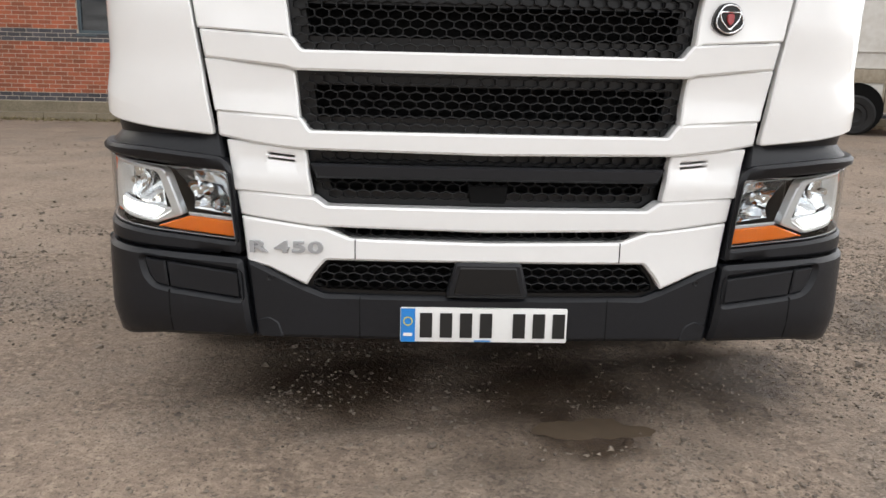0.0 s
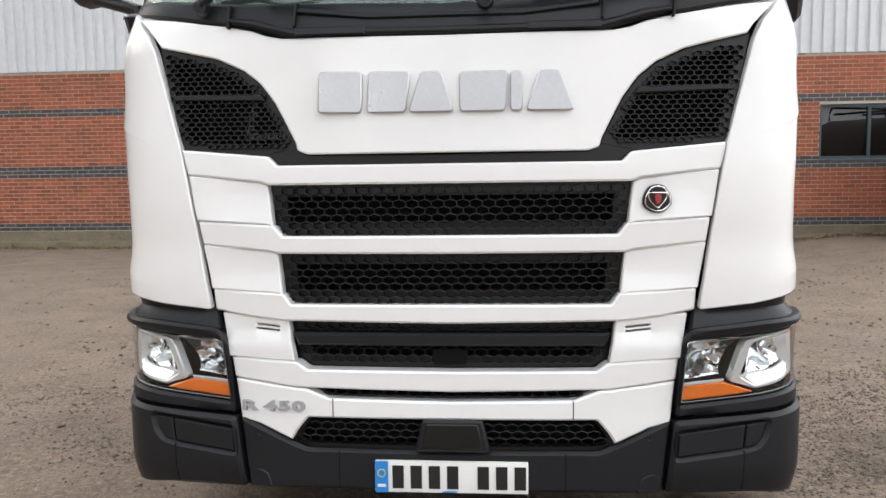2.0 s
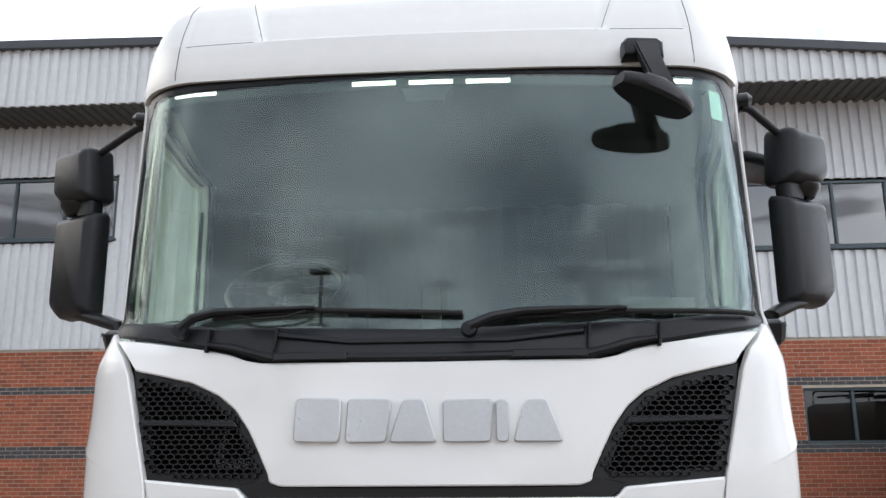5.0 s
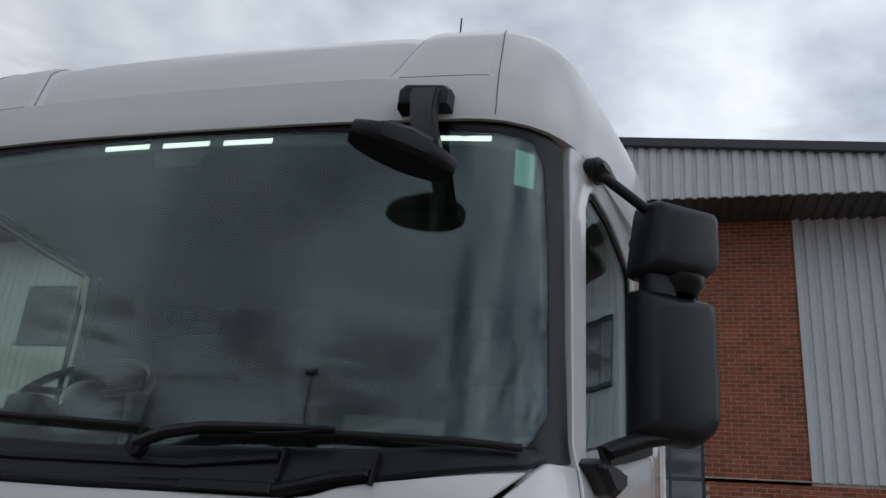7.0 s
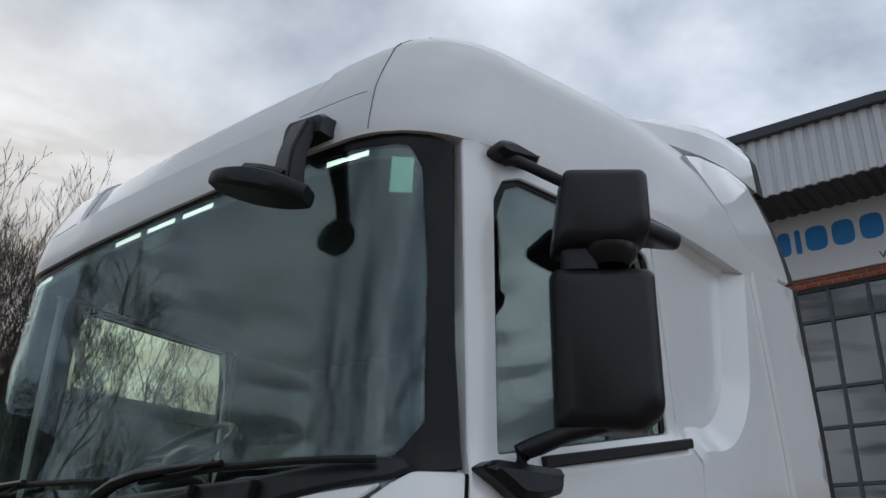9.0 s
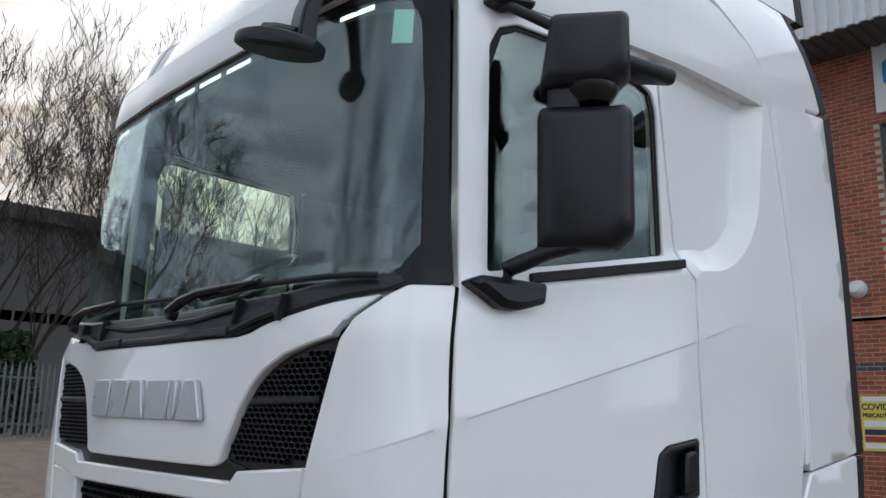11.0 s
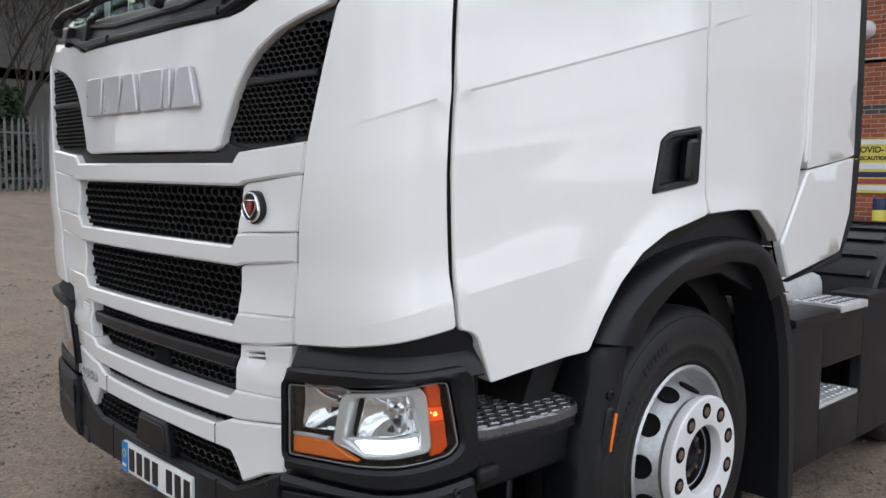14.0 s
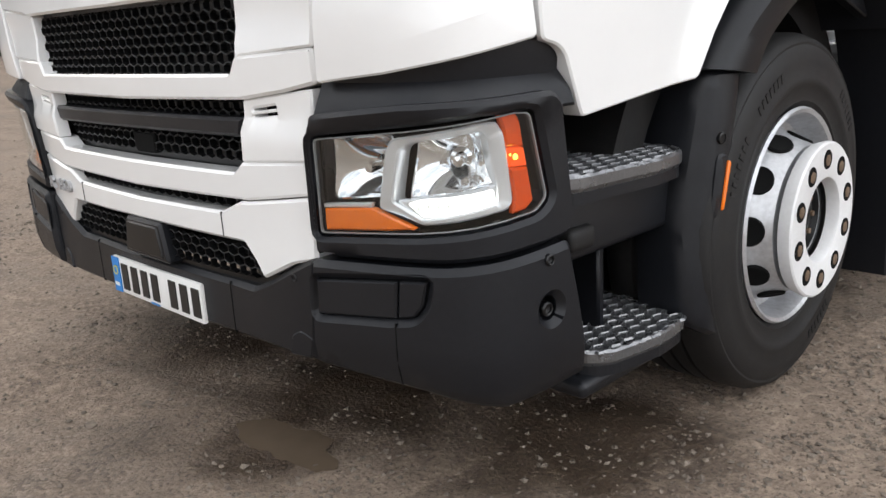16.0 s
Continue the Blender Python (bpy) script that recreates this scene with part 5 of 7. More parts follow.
# number plate: its characters are plain bars
pl = part("number_plate", box_bm(-0.26, 0.26, -0.036, -0.022, 0.341, 0.452, 0.006, 2), PLATE, truck, "white number plate with a blue band and black bars")
part("plate_band", box_bm(-0.258, -0.214, -0.0395, -0.0365, 0.343, 0.450, 0.0), BLUE, pl, smooth=False)
part("plate_mark", box_bm(-0.250, -0.222, -0.0415, -0.040, 0.362, 0.372), PLATE, pl, smooth=False)
part("plate_mark", lathe_bm([(0.0145, 0), (0.0145, 0.0015), (0.0115, 0.0015), (0.0115, 0)], 20, Matrix.Translation((-0.236, -0.040, 0.410)) @ pose(0, 0, 0, 0, 0, -90)), YELLOW, pl, smooth=False)
for x in (-0.199, -0.137, -0.075, -0.013, 0.090, 0.152, 0.214):
    part("plate_bar", box_bm(x, x + 0.038, -0.0395, -0.0365, 0.357, 0.436, 0.0), INK, pl, smooth=False)
# the plate sits on the bumper's face
pl.matrix_world = Matrix.Translation((0, 0.029, 0)) @ pl.matrix_world
part("plate_mark", box_bm(-0.03, 0.02, -0.0105, -0.0075, 0.3445, 0.3485), SIGNBLUE, pl, smooth=False)

# bumper fittings
for m in (False, True):
    sg = -1 if m else 1
    for s, z, r in ((1.262, 0.507, 0.015), (1.262, 0.611, 0.012), (0.655, 0.535, 0.010)):
        c, n = on_cab(s * sg, z, 0.036 if z < 0.51 else 0.047 if s > 1 else 0.018), (on_cab(s * sg, z, 1) - on_cab(s * sg, z, 0)).normalized()
        turn = Vector((1, 0, 0)).rotation_difference(n).to_matrix().to_4x4()
        part("bumper_plug", lathe_bm([(0, 0.0), (r * 0.55, 0.002), (r * 0.6, 0.006), (r * 0.8, 0.007), (r, 0.004), (r, -0.01)], 20, Matrix.Translation(c) @ turn), MESH, truck)
    panel("towing_cover", [(0.615, 0.345), (0.69, 0.348), (0.70, 0.40), (0.66, 0.412), (0.63, 0.395)], PLASTIC, truck, off=0.026, thick=0.01, res=0.04, edge=0.004, corner=0.01, mirror=m)


# steps
def tread(name, y0, y1, x0, x1, z, sg):
    """A step: rounded outline, toothed rim, hexagon net on ribs over a dark tray."""
    loop = rounded([(x0, y0), (x1 - 0.075, y0), (x1 - 0.028, y0 + 0.05), (x1, y1 - 0.17), (x1 - 0.012, y1 - 0.05), (x1 - 0.07, y1), (x0, y1)], 0.035)
    rim, bed = dense(loop, 0.02), inset(loop, 0.012)
    tray = bmesh.new()
    low = [[tray.verts.new((x * sg, y, h)) for x, y in inset(rim, 0.006)] for h in (z - 0.034, z - 0.058)]
    for i in range(len(rim)):
        j = (i + 1) % len(rim)
        tray.faces.new((low[0][i], low[0][j], low[1][j], low[1][i]))
    for r in low:
        tray.faces.new(r)
    root = part(name, tray, PLASTIC, truck, "grey moulded step with a hexagon tread", smooth=False)
    bm = bmesh.new()
    pitch, tall = 0.050, 0.042
    for r in range(int((x1 - x0) / (tall * 0.75)) + 1):
        for c in range(int((y1 - y0) / pitch) + 1):
            cy, cx = y0 + 0.02 + (c + 0.5 * (r % 2)) * pitch, x0 + 0.018 + r * tall * 0.75
            if not inside((cx, cy), bed):
                continue
            hexa = [(0, 0.5), (0.5, 0.25), (0.5, -0.25), (0, -0.5), (-0.5, -0.25), (-0.5, 0.25)]
            o = [bm.verts.new(((cx + b * tall) * sg, cy + a * pitch, z - 0.001)) for a, b in hexa]
            i = [bm.verts.new(((cx + b * tall * 0.80) * sg, cy + a * pitch * 0.84, z + 0.004)) for a, b in hexa]
            l = [bm.verts.new(((cx + b * tall * 0.70) * sg, cy + a * pitch * 0.74, z - 0.024)) for a, b in hexa]
            for k in range(6):
                j = (k + 1) % 6
                bm.faces.new((o[k], i[k], i[j], o[j]))
                bm.faces.new((i[k], l[k], l[j], i[j]))
    part("tread", bm, STEPGREY, root, smooth=False)
    edge = bmesh.new()
    inner = inset(rim, 0.011)
    rings = [[edge.verts.new((x * sg, y, h + (0.003 * (i % 2) if teeth else 0))) for i, (x, y) in enumerate(l)] for l, h, teeth in
             ((inner, z - 0.026, 0), (inner, z, 1), (inset(rim, 0.003), z + 0.002, 1), (rim, z - 0.003, 0), (rim, z - 0.024, 0), (inset(rim, 0.006), z - 0.032, 0), (inset(rim, 0.008), z - 0.036, 0))]
    for a, b in zip(rings, rings[1:]):
        for i in range(len(rim)):
            j = (i + 1) % len(rim)
            edge.faces.new((a[i], a[j], b[j], b[i]))
    part("step_edge", edge, STEPGREY, root, smooth=False)
    return root


for sg in (1, -1):
    tread("step", 0.30, 0.785, 0.90, 1.235, 0.757, sg)
    tread("step", 0.40, 0.79, 0.95, 1.245, 0.352, sg)
    lo, hi = sorted((0.80 * sg, 0.885 * sg))
    part("step_well", box_bm(lo, hi, 0.30, 1.0, 0.28, 1.10, 0.01, 1), PLASTIC, truck)
    lo, hi = sorted((0.88 * sg, 1.165 * sg))
    part("step_box", box_bm(lo, hi, 0.36, 0.80, 0.565, 0.700, 0.02, 3), PLASTIC, truck)
    lo, hi = sorted((0.886 * sg, 1.195 * sg))
    part("step_box", box_bm(lo, hi, 0.37, 0.785, 0.255, 0.297, 0.018, 3), PLASTIC, truck)
    lo, hi = sorted((0.89 * sg, 1.10 * sg))
    part("step_rib", box_bm(lo, hi, 0.565, 0.59, 0.335, 0.572, 0.006, 1), PLASTIC, truck)
    lo, hi = sorted((0.89 * sg, 1.13 * sg))
    part("step_side", box_bm(lo, hi, 0.335, 0.405, 0.33, 1.05, 0.02, 2), PLASTIC, truck)
    part("bump_stop", box_bm(*sorted((1.13 * sg, 1.185 * sg)), 0.35, 0.44, 0.59, 0.642, 0.018, 3), RUBBER, truck, "scuffed rubber stop")
    # guard in front of the wheel with a marker lamp
    m = sg < 0
    guard = panel("wheel_guard", [(1.742, 0.33), (1.745, 0.60), (1.798, 0.935), (1.985, 0.93), (1.925, 0.70), (1.893, 0.45), (1.865, 0.262)], PLASTIC, truck, off=0.020, thick=0.12, res=0.03, edge=0.012, corner=0.04, mirror=m,
                  relief=lambda u, v: -0.055 * (abs(u - 1.82 - 0.12 * max(0.0, v - 0.45)) / 0.085) ** 2.6 if abs(u - 1.82 - 0.12 * max(0.0, v - 0.45)) < 0.1 else -0.07)
    panel("marker_base", [(1.808, 0.585), (1.842, 0.58), (1.872, 0.735), (1.83, 0.74)], PLASTIC, guard, off=0.026, thick=0.02, res=0.03, edge=0.006, corner=0.016, mirror=m)
    panel("marker_lens", [(1.838, 0.603), (1.846, 0.603), (1.869, 0.718), (1.859, 0.722)], AMBER, guard, off=0.033, thick=0.02, res=0.03, edge=0.003, corner=0.004, mirror=m)
    c, n = on_cab(1.845 * sg, 0.775, 0.017), (on_cab(1.845 * sg, 0.775, 1) - on_cab(1.845 * sg, 0.775, 0)).normalized()
    part("sensor", lathe_bm([(0, 0.004), (0.010, 0.004), (0.011, 0.007), (0.015, 0.006), (0.016, -0.01)], 16, Matrix.Translation(c) @ Vector((1, 0, 0)).rotation_difference(n).to_matrix().to_4x4()), MESH, guard)

# wheel arches
AXLE_Y, AXLE_Z = 1.27, 0.50


def arch(name, section, a0, a1, sg, mat, yc=AXLE_Y, steps=30, stretch=1.0, pull=0.0):
    rows = []
    mid = sum(r for r, _ in section) / len(section)
    for i in range(steps + 1):
        deg = a0 + (a1 - a0) * i / steps
        w = radians(deg)
        # the flare narrows to its front foot and swings out behind the wheel
        slim = (1 + 0.3 * smoothstep(70, 46, deg)) if pull else 1.0
        swing = (-0.05 * smoothstep(76, 48, deg) + 0.085 * smoothstep(95, 130, deg)) if pull else 0.0
        shaped = [(mid + (r - mid) * slim + swing, x) for r, x in section]
        rows.append([((x - (pull * max(0, math.cos(w)) ** 2 if x > 1.2 else 0)) * sg, yc - math.cos(w) * r * stretch, AXLE_Z + math.sin(w) * r) for r, x in shaped])
    return part(name, loft_bm(rows), mat, truck)


def smooth_line(points, count):
    """Even steps along a rounded line through the points."""
    pts = [Vector(q) for q in points]
    pts = [pts[0] * 2 - pts[1]] + pts + [pts[-1] * 2 - pts[-2]]
    out = []
    for i in range(count + 1):
        t = i / count * (len(pts) - 3)
        k = min(int(t), len(pts) - 4)
        f = t - k
        a, b, c, d = pts[k:k + 4]
        out.append(0.5 * (2 * b + (c - a) * f + (2 * a - 5 * b + 4 * c - d) * f * f + (3 * b - a - 3 * c + d) * f ** 3))
    return out


def flare(sg):
    """The broad lip over the wheel: its body edge, its ridge and its inner edge."""
    outer = smooth_line([(1.235, 0.785, 0.938), (1.25, 0.882, 1.066), (1.275, 1.00, 1.143), (1.29, 1.19, 1.205), (1.295, 1.468, 1.232), (1.30, 1.677, 1.202), (1.30, 1.83, 1.12), (1.30, 1.937, 1.005)], 36)
    crest = smooth_line([(1.285, 0.835, 0.932), (1.303, 0.893, 1.03), (1.325, 1.005, 1.118), (1.332, 1.165, 1.176), (1.335, 1.42, 1.204), (1.335, 1.615, 1.186), (1.333, 1.735, 1.115), (1.33, 1.825, 1.01)], 36)
    lip = smooth_line([(1.285, 0.955, 0.915), (1.298, 1.00, 1.002), (1.318, 1.13, 1.097), (1.322, 1.28, 1.134), (1.322, 1.438, 1.149), (1.322, 1.62, 1.126), (1.32, 1.708, 1.06), (1.318, 1.763, 0.985)], 36)
    rows = []
    for a, b, c in zip(outer, crest, lip):
        loop = [Vector((1.10, a.y, a.z)), a, a.lerp(b, 0.5) + Vector((0.010, 0, 0)), b, b.lerp(c, 0.35) + Vector((0.006, 0, 0)), b.lerp(c, 0.8) + Vector((0.003, 0, 0)), c, Vector((c.x - 0.02, c.y, c.z)), Vector((1.10, c.y, c.z))]
        rows.append([Vector((q.x * sg, q.y, q.z)) for q in loop])
    return part("wheel_arch", loft_bm(rows), PLASTIC, truck)


LINER = [(0.73, 0.80), (0.73, 1.24), (0.80, 1.25), (0.83, 1.235), (0.835, 0.80)]
for sg in (1, -1):
    flare(sg)
    arch("arch_liner", LINER, 55, 118, sg, RUBBER, steps=16)
    arch("arch_liner", [(0.60, 0.70), (0.60, 1.115), (0.72, 1.118), (0.72, 0.70)], 20, 165, sg, RUBBER)
    part("rear_guard", loft_bm([[(x * sg, yy + d, z) for x, d in ((1.14, 0), (1.30, 0.0), (1.325, 0.03), (1.315, 0.10), (1.14, 0.10))] for z, yy in ((0.16, 1.965), (0.40, 1.95), (0.62, 1.925), (0.80, 1.89), (0.93, 1.84), (0.998, 1.80))]), PLASTIC, truck)
    part("mud_flap", box_bm(*sorted((0.80 * sg, 1.13 * sg)), 1.99, 2.01, 0.10, 0.80, 0.004, 1), RUBBER, truck)
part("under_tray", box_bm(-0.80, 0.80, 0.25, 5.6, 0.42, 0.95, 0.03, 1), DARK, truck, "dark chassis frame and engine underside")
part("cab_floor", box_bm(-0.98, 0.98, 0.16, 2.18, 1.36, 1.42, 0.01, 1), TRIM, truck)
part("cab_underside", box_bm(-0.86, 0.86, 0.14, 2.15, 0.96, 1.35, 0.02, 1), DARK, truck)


# wheels
def wheel(at, flip, hub=True):
    root = holder("wheel", at)
    root.parent = truck
    m = Matrix.Translation(at) @ Matrix.Diagonal((-1 if flip else 1, 1, 1, 1))
    tyre = [(0.30, -0.30), (0.42, -0.315), (0.47, -0.30), (0.494, -0.275), (0.50, -0.24), (0.50, -0.205), (0.488, -0.203), (0.488, -0.195), (0.50, -0.193), (0.50, -0.155), (0.488, -0.153), (0.488, -0.145), (0.50, -0.143),
            (0.50, -0.105), (0.488, -0.103), (0.488, -0.095), (0.50, -0.093), (0.498, -0.04), (0.486, -0.012), (0.472, -0.002), (0.466, -0.003), (0.455, 0.004), (0.42, 0.010), (0.385, 0.010), (0.38, 0.0125), (0.365, 0.0125),
            (0.36, 0.009), (0.33, 0.0), (0.318, 0.001), (0.31, -0.006), (0.292, -0.02)]
    ty = part("tyre", lathe_bm(tyre, 96, m), RUBBER, root, "black tyre with dusty sidewall and plain raised bars")
    for a in (20, 52, 200, 300):
        bm = bmesh.new()
        for k in range(7):
            w = radians(a + k * 3.2)
            box_bm(0.0095, 0.0118, -0.005, 0.005, 0.40, 0.425, m=Matrix.Rotation(w, 4, "X"), bm=bm)
        bmesh.ops.transform(bm, matrix=m, verts=bm.verts)
        part("sidewall_bars", bm, RUBBER, ty, smooth=False)
    rim = [(0.298, -0.012), (0.303, -0.002), (0.297, 0.006), (0.287, 0.0), (0.280, -0.02), (0.274, -0.05), (0.268, -0.075), (0.252, -0.085), (0.235, -0.06), (0.212, 0.0), (0.200, 0.03), (0.10, 0.03)]
    rm = part("rim", lathe_bm(rim, 96, m), RIM, root, "silver steel rim with hand holes painted as dark discs")
    # hand holes: dark discs on the rim paint the shade of openings
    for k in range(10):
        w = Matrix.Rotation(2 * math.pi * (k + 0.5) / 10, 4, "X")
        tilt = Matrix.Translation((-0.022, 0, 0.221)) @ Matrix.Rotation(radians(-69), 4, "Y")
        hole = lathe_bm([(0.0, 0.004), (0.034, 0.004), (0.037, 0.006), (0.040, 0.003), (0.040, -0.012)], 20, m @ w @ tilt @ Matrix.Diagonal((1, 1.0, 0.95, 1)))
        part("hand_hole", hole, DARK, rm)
    if hub:
        # trim ring with ten bolt holes, their shade painted as dark discs
        ring = lathe_bm([(0.206, 0.045), (0.214, 0.068), (0.213, 0.079), (0.208, 0.083), (0.122, 0.083), (0.117, 0.081), (0.114, 0.074), (0.114, 0.045)], 72, m)
        rg = part("hub_ring", ring, HUBWHITE, root, "white painted ring over the wheel bolts")
        for k in range(10):
            w = Matrix.Rotation(2 * math.pi * k / 10, 4, "X")
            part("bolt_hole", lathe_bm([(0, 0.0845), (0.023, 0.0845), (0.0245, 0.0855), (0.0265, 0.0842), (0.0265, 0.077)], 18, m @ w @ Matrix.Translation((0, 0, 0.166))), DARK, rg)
            part("bolt", lathe_bm([(0, 0.0885), (0.011, 0.088), (0.0165, 0.086), (0.0165, 0.077)], 6, m @ w @ Matrix.Translation((0, 0, 0.164))), RUST, rg)
        part("hub", lathe_bm([(0, 0.010), (0.05, 0.010), (0.055, 0.022), (0.075, 0.022), (0.08, 0.004), (0.098, 0.004), (0.108, 0.034), (0.16, 0.034)], 40, m), MESH, root, "dark greasy axle hub")
        for k in range(8):
            w = Matrix.Rotation(2 * math.pi * k / 8, 4, "X")
            part("hub_bolt", lathe_bm([(0, 0.030), (0.008, 0.030), (0.009, 0.018)], 6, m @ w @ Matrix.Translation((0, 0, 0.066))), RUST, root)
    return root


for sg in (1, -1):
    wheel((1.262 * sg, AXLE_Y, AXLE_Z), sg < 0)
    wheel((1.24 * sg, 4.98, AXLE_Z), sg < 0, hub=False)
    wheel((1.20 * sg, 3.74, AXLE_Z), sg < 0, hub=False)

# chassis behind the cab
for sg in (1, -1):
    k = lambda a, b: sorted((a * sg, b * sg))
    fx = k(1.225, 1.275)
    for y0, y1, z0, z1 in ((2.08, 2.40, 0.22, 0.845), (2.40, 2.86, 0.22, 0.445), (2.40, 2.86, 0.625, 0.86), (2.86, 3.6, 0.22, 0.875)):
        part("side_skirt", box_bm(*fx, y0, y1 - 0.002, z0, z1, 0.008, 2), PLASTIC, truck)
    part("skirt_step", box_bm(*k(1.02, 1.268), 2.40, 2.856, 0.425, 0.462, 0.006, 2), ALU, truck, "bright alloy chequer step in the skirt")
    bm = bmesh.new()
    for i in range(5):
        for j in range(9):
            box_bm(-0.008, 0.008, -0.005, 0.005, 0, 0.004, m=Matrix.Translation(((1.06 + i * 0.045) * sg, 2.43 + j * 0.048, 0.462)) @ Matrix.Rotation(0.8 * (1 if (i + j) % 2 else -1), 4, "Z"), bm=bm)
    stud = part("tread_studs", bm, ALU, bpy.data.objects[[o.name for o in truck.children if o.name.startswith("skirt_step")][-1]], smooth=False)
    tagged(stud, kind="stuff")
    part("skirt_back", box_bm(*k(0.98, 1.02), 2.1, 3.0, 0.25, 0.85), DARK, truck, smooth=False)
    part("skirt_ledge", box_bm(*k(1.10, 1.29), 2.08, 2.55, 0.83, 0.875, 0.02, 2), PLASTIC, truck)
    part("skirt_ledge", box_bm(*k(1.10, 1.285), 2.885, 3.6, 0.862, 0.905, 0.02, 2), PLASTIC, truck)
    for y0, y1, x0, x1, z in ((2.56, 2.88, 1.06, 1.285, 0.885), (2.12, 2.50, 0.80, 1.10, 0.93), (2.1, 2.42, 0.62, 0.95, 1.0)):
        dk = part("deck_tread", box_bm(*k(x0, x1), y0, y1, z - 0.035, z, 0.008, 2), ALU, truck, "bright alloy tread plate on the chassis")
        bm = bmesh.new()
        for i in range(int((x1 - x0) / 0.05)):
            for j in range(int((y1 - y0) / 0.05)):
                box_bm(-0.011, 0.011, -0.006, 0.006, 0, 0.005, m=Matrix.Translation(((x0 + 0.03 + i * 0.05) * sg, y0 + 0.03 + j * 0.05, z)) @ Matrix.Rotation(0.8 * (1 if (i + j) % 2 else -1), 4, "Z"), bm=bm)
        tagged(part("tread_studs", bm, STEPGREY, dk, smooth=False), kind="stuff")
    part("fuel_tank", box_bm(*k(0.50, 1.04), 2.30, 3.02, 0.40, 0.985, 0.09, 4), ALU, truck, "rounded alloy tank behind the skirt")
    part("tank_cap", lathe_bm([(0, 0.06), (0.05, 0.06), (0.058, 0.05), (0.058, 0.0)], 28, Matrix.Translation((0.80 * sg, 2.8, 0.895)) @ pose(0, 0, 0, 0, -90, 0)), MESH, truck)
    arch("rear_mudguard", [(0.57, 0.72), (0.57, 1.26), (0.585, 1.275), (0.60, 1.26), (0.605, 0.72)], 5, 170, sg, PLASTIC, yc=4.98)
    arch("rear_mudguard", [(0.67, 0.62), (0.67, 1.20), (0.685, 1.215), (0.70, 1.20), (0.705, 0.62)], 15, 165, sg, PLASTIC, yc=3.74)
    for a in range(18, 160, 11):
        arch("mudguard_rib", [(0.706, 0.66), (0.706, 1.17), (0.716, 1.16), (0.716, 0.67)], a, a + 3, sg, PLASTIC, yc=3.74, steps=2)
    for a in range(12, 166, 13):
        arch("mudguard_rib", [(0.606, 0.76), (0.606, 1.22), (0.616, 1.21), (0.616, 0.77)], a, a + 3, sg, PLASTIC, yc=4.98, steps=2)
part("fifth_wheel", lathe_bm([(0, 0.08), (0.42, 0.08), (0.46, 0.05), (0.46, 0.0)], 36, Matrix.Translation((0, 4.9, 0.98)) @ pose(0, 0, 0, 0, -90, 0)), MESH, truck)

# joints in the lowest slat, and a bracket behind one corner vent
for s in (-0.398, 0.408):
    panel("slat_joint", [(s - 0.0015, 0.602), (s + 0.0015, 0.602), (s + 0.0015, 0.662), (s - 0.0015, 0.662)], RUBBER, truck, off=0.0215, thick=0.01, res=0.05, edge=0.0004)
panel("vent_bracket", [(-0.70, 1.535), (-0.54, 1.535), (-0.555, 1.60), (-0.59, 1.72), (-0.65, 1.73), (-0.685, 1.60)], STEELF, truck, off=-0.06, thick=0.03, res=0.05, holes=[[(-0.665, 1.565), (-0.575, 1.565), (-0.60, 1.69), (-0.64, 1.69)]])
for m in (False, True):
    panel("bumper_seam", [(0.944, 0.35), (0.947, 0.35), (0.949, 0.488), (0.946, 0.488)], DARK, truck, off=0.0485, thick=0.012, res=0.03, edge=0.0006, mirror=m, relief=bumper_roll)
for s in (-0.385, 0.385):
    panel("bumper_joint", [(s - 0.0012, 0.345), (s + 0.0012, 0.345), (s + 0.0012, 0.478), (s - 0.0012, 0.478)], DARK, truck, off=0.0052, thick=0.008, res=0.04, edge=0.0003, relief=lambda u, v: 0.02 * smoothstep(0.35, 0.7, abs(u)))


# ---- mirrors, wipers and fittings of the cab ----
def shell(name, x0, x1, y0, y1, z0, z1, taper, bevel, parent, mat=None, m=None, label=""):
    """A rounded housing whose outer side is cut back towards the bottom or top."""
    bm = box_bm(x0, x1, y0, y1, z0, z1)
    cx, cy = (x0 + x1) / 2, (y0 + y1) / 2
    for v in bm.verts:
        if v.co.y < cy:
            v.co.x = cx + (v.co.x - cx) * taper
            v.co.z = (z0 + z1) / 2 + (v.co.z - (z0 + z1) / 2) * (0.5 + taper / 2)
    bmesh.ops.bevel(bm, geom=list(bm.edges), offset=bevel, segments=4, affect="EDGES", profile=0.5)
    if m:
        bmesh.ops.transform(bm, matrix=m, verts=bm.verts)
    return part(name, bm, mat or PLASTIC, parent, label)


def mirror_shell(name, w, y0, y1, z0, z1, slant, m, label):
    """A housing with a flat domed back, crisp edges and a rounded outer foot; slant leans its inner side."""
    rows = []
    for y, grow, dome in ((y1, 0.0, 0.0), (y1 - 0.012, 0.006, 0.0), (y0 + 0.035, 0.0, 0.0), (y0 + 0.012, -0.012, 0.0), (y0, -0.034, 0.0)):
        a, b, c, d = -w / 2 - grow, w / 2 + grow, z0 - grow, z1 + grow
        loop = rounded([(a, c + 0.012), (a + 0.02, c), (b - 0.06, c), (b, c + 0.05), (b, d - 0.014), (b - 0.014, d), (a, d)], 0.022)
        rows.append([((x + slant * (z - z0) / (z1 - z0) * (0.5 - x / w)), y, z) for x, z in loop])
    bm = loft_bm(rows)
    bmesh.ops.transform(bm, matrix=m, verts=bm.verts)
    bmesh.ops.recalc_face_normals(bm, faces=bm.faces)
    return part(name, bm, PLASTIC, truck, label)


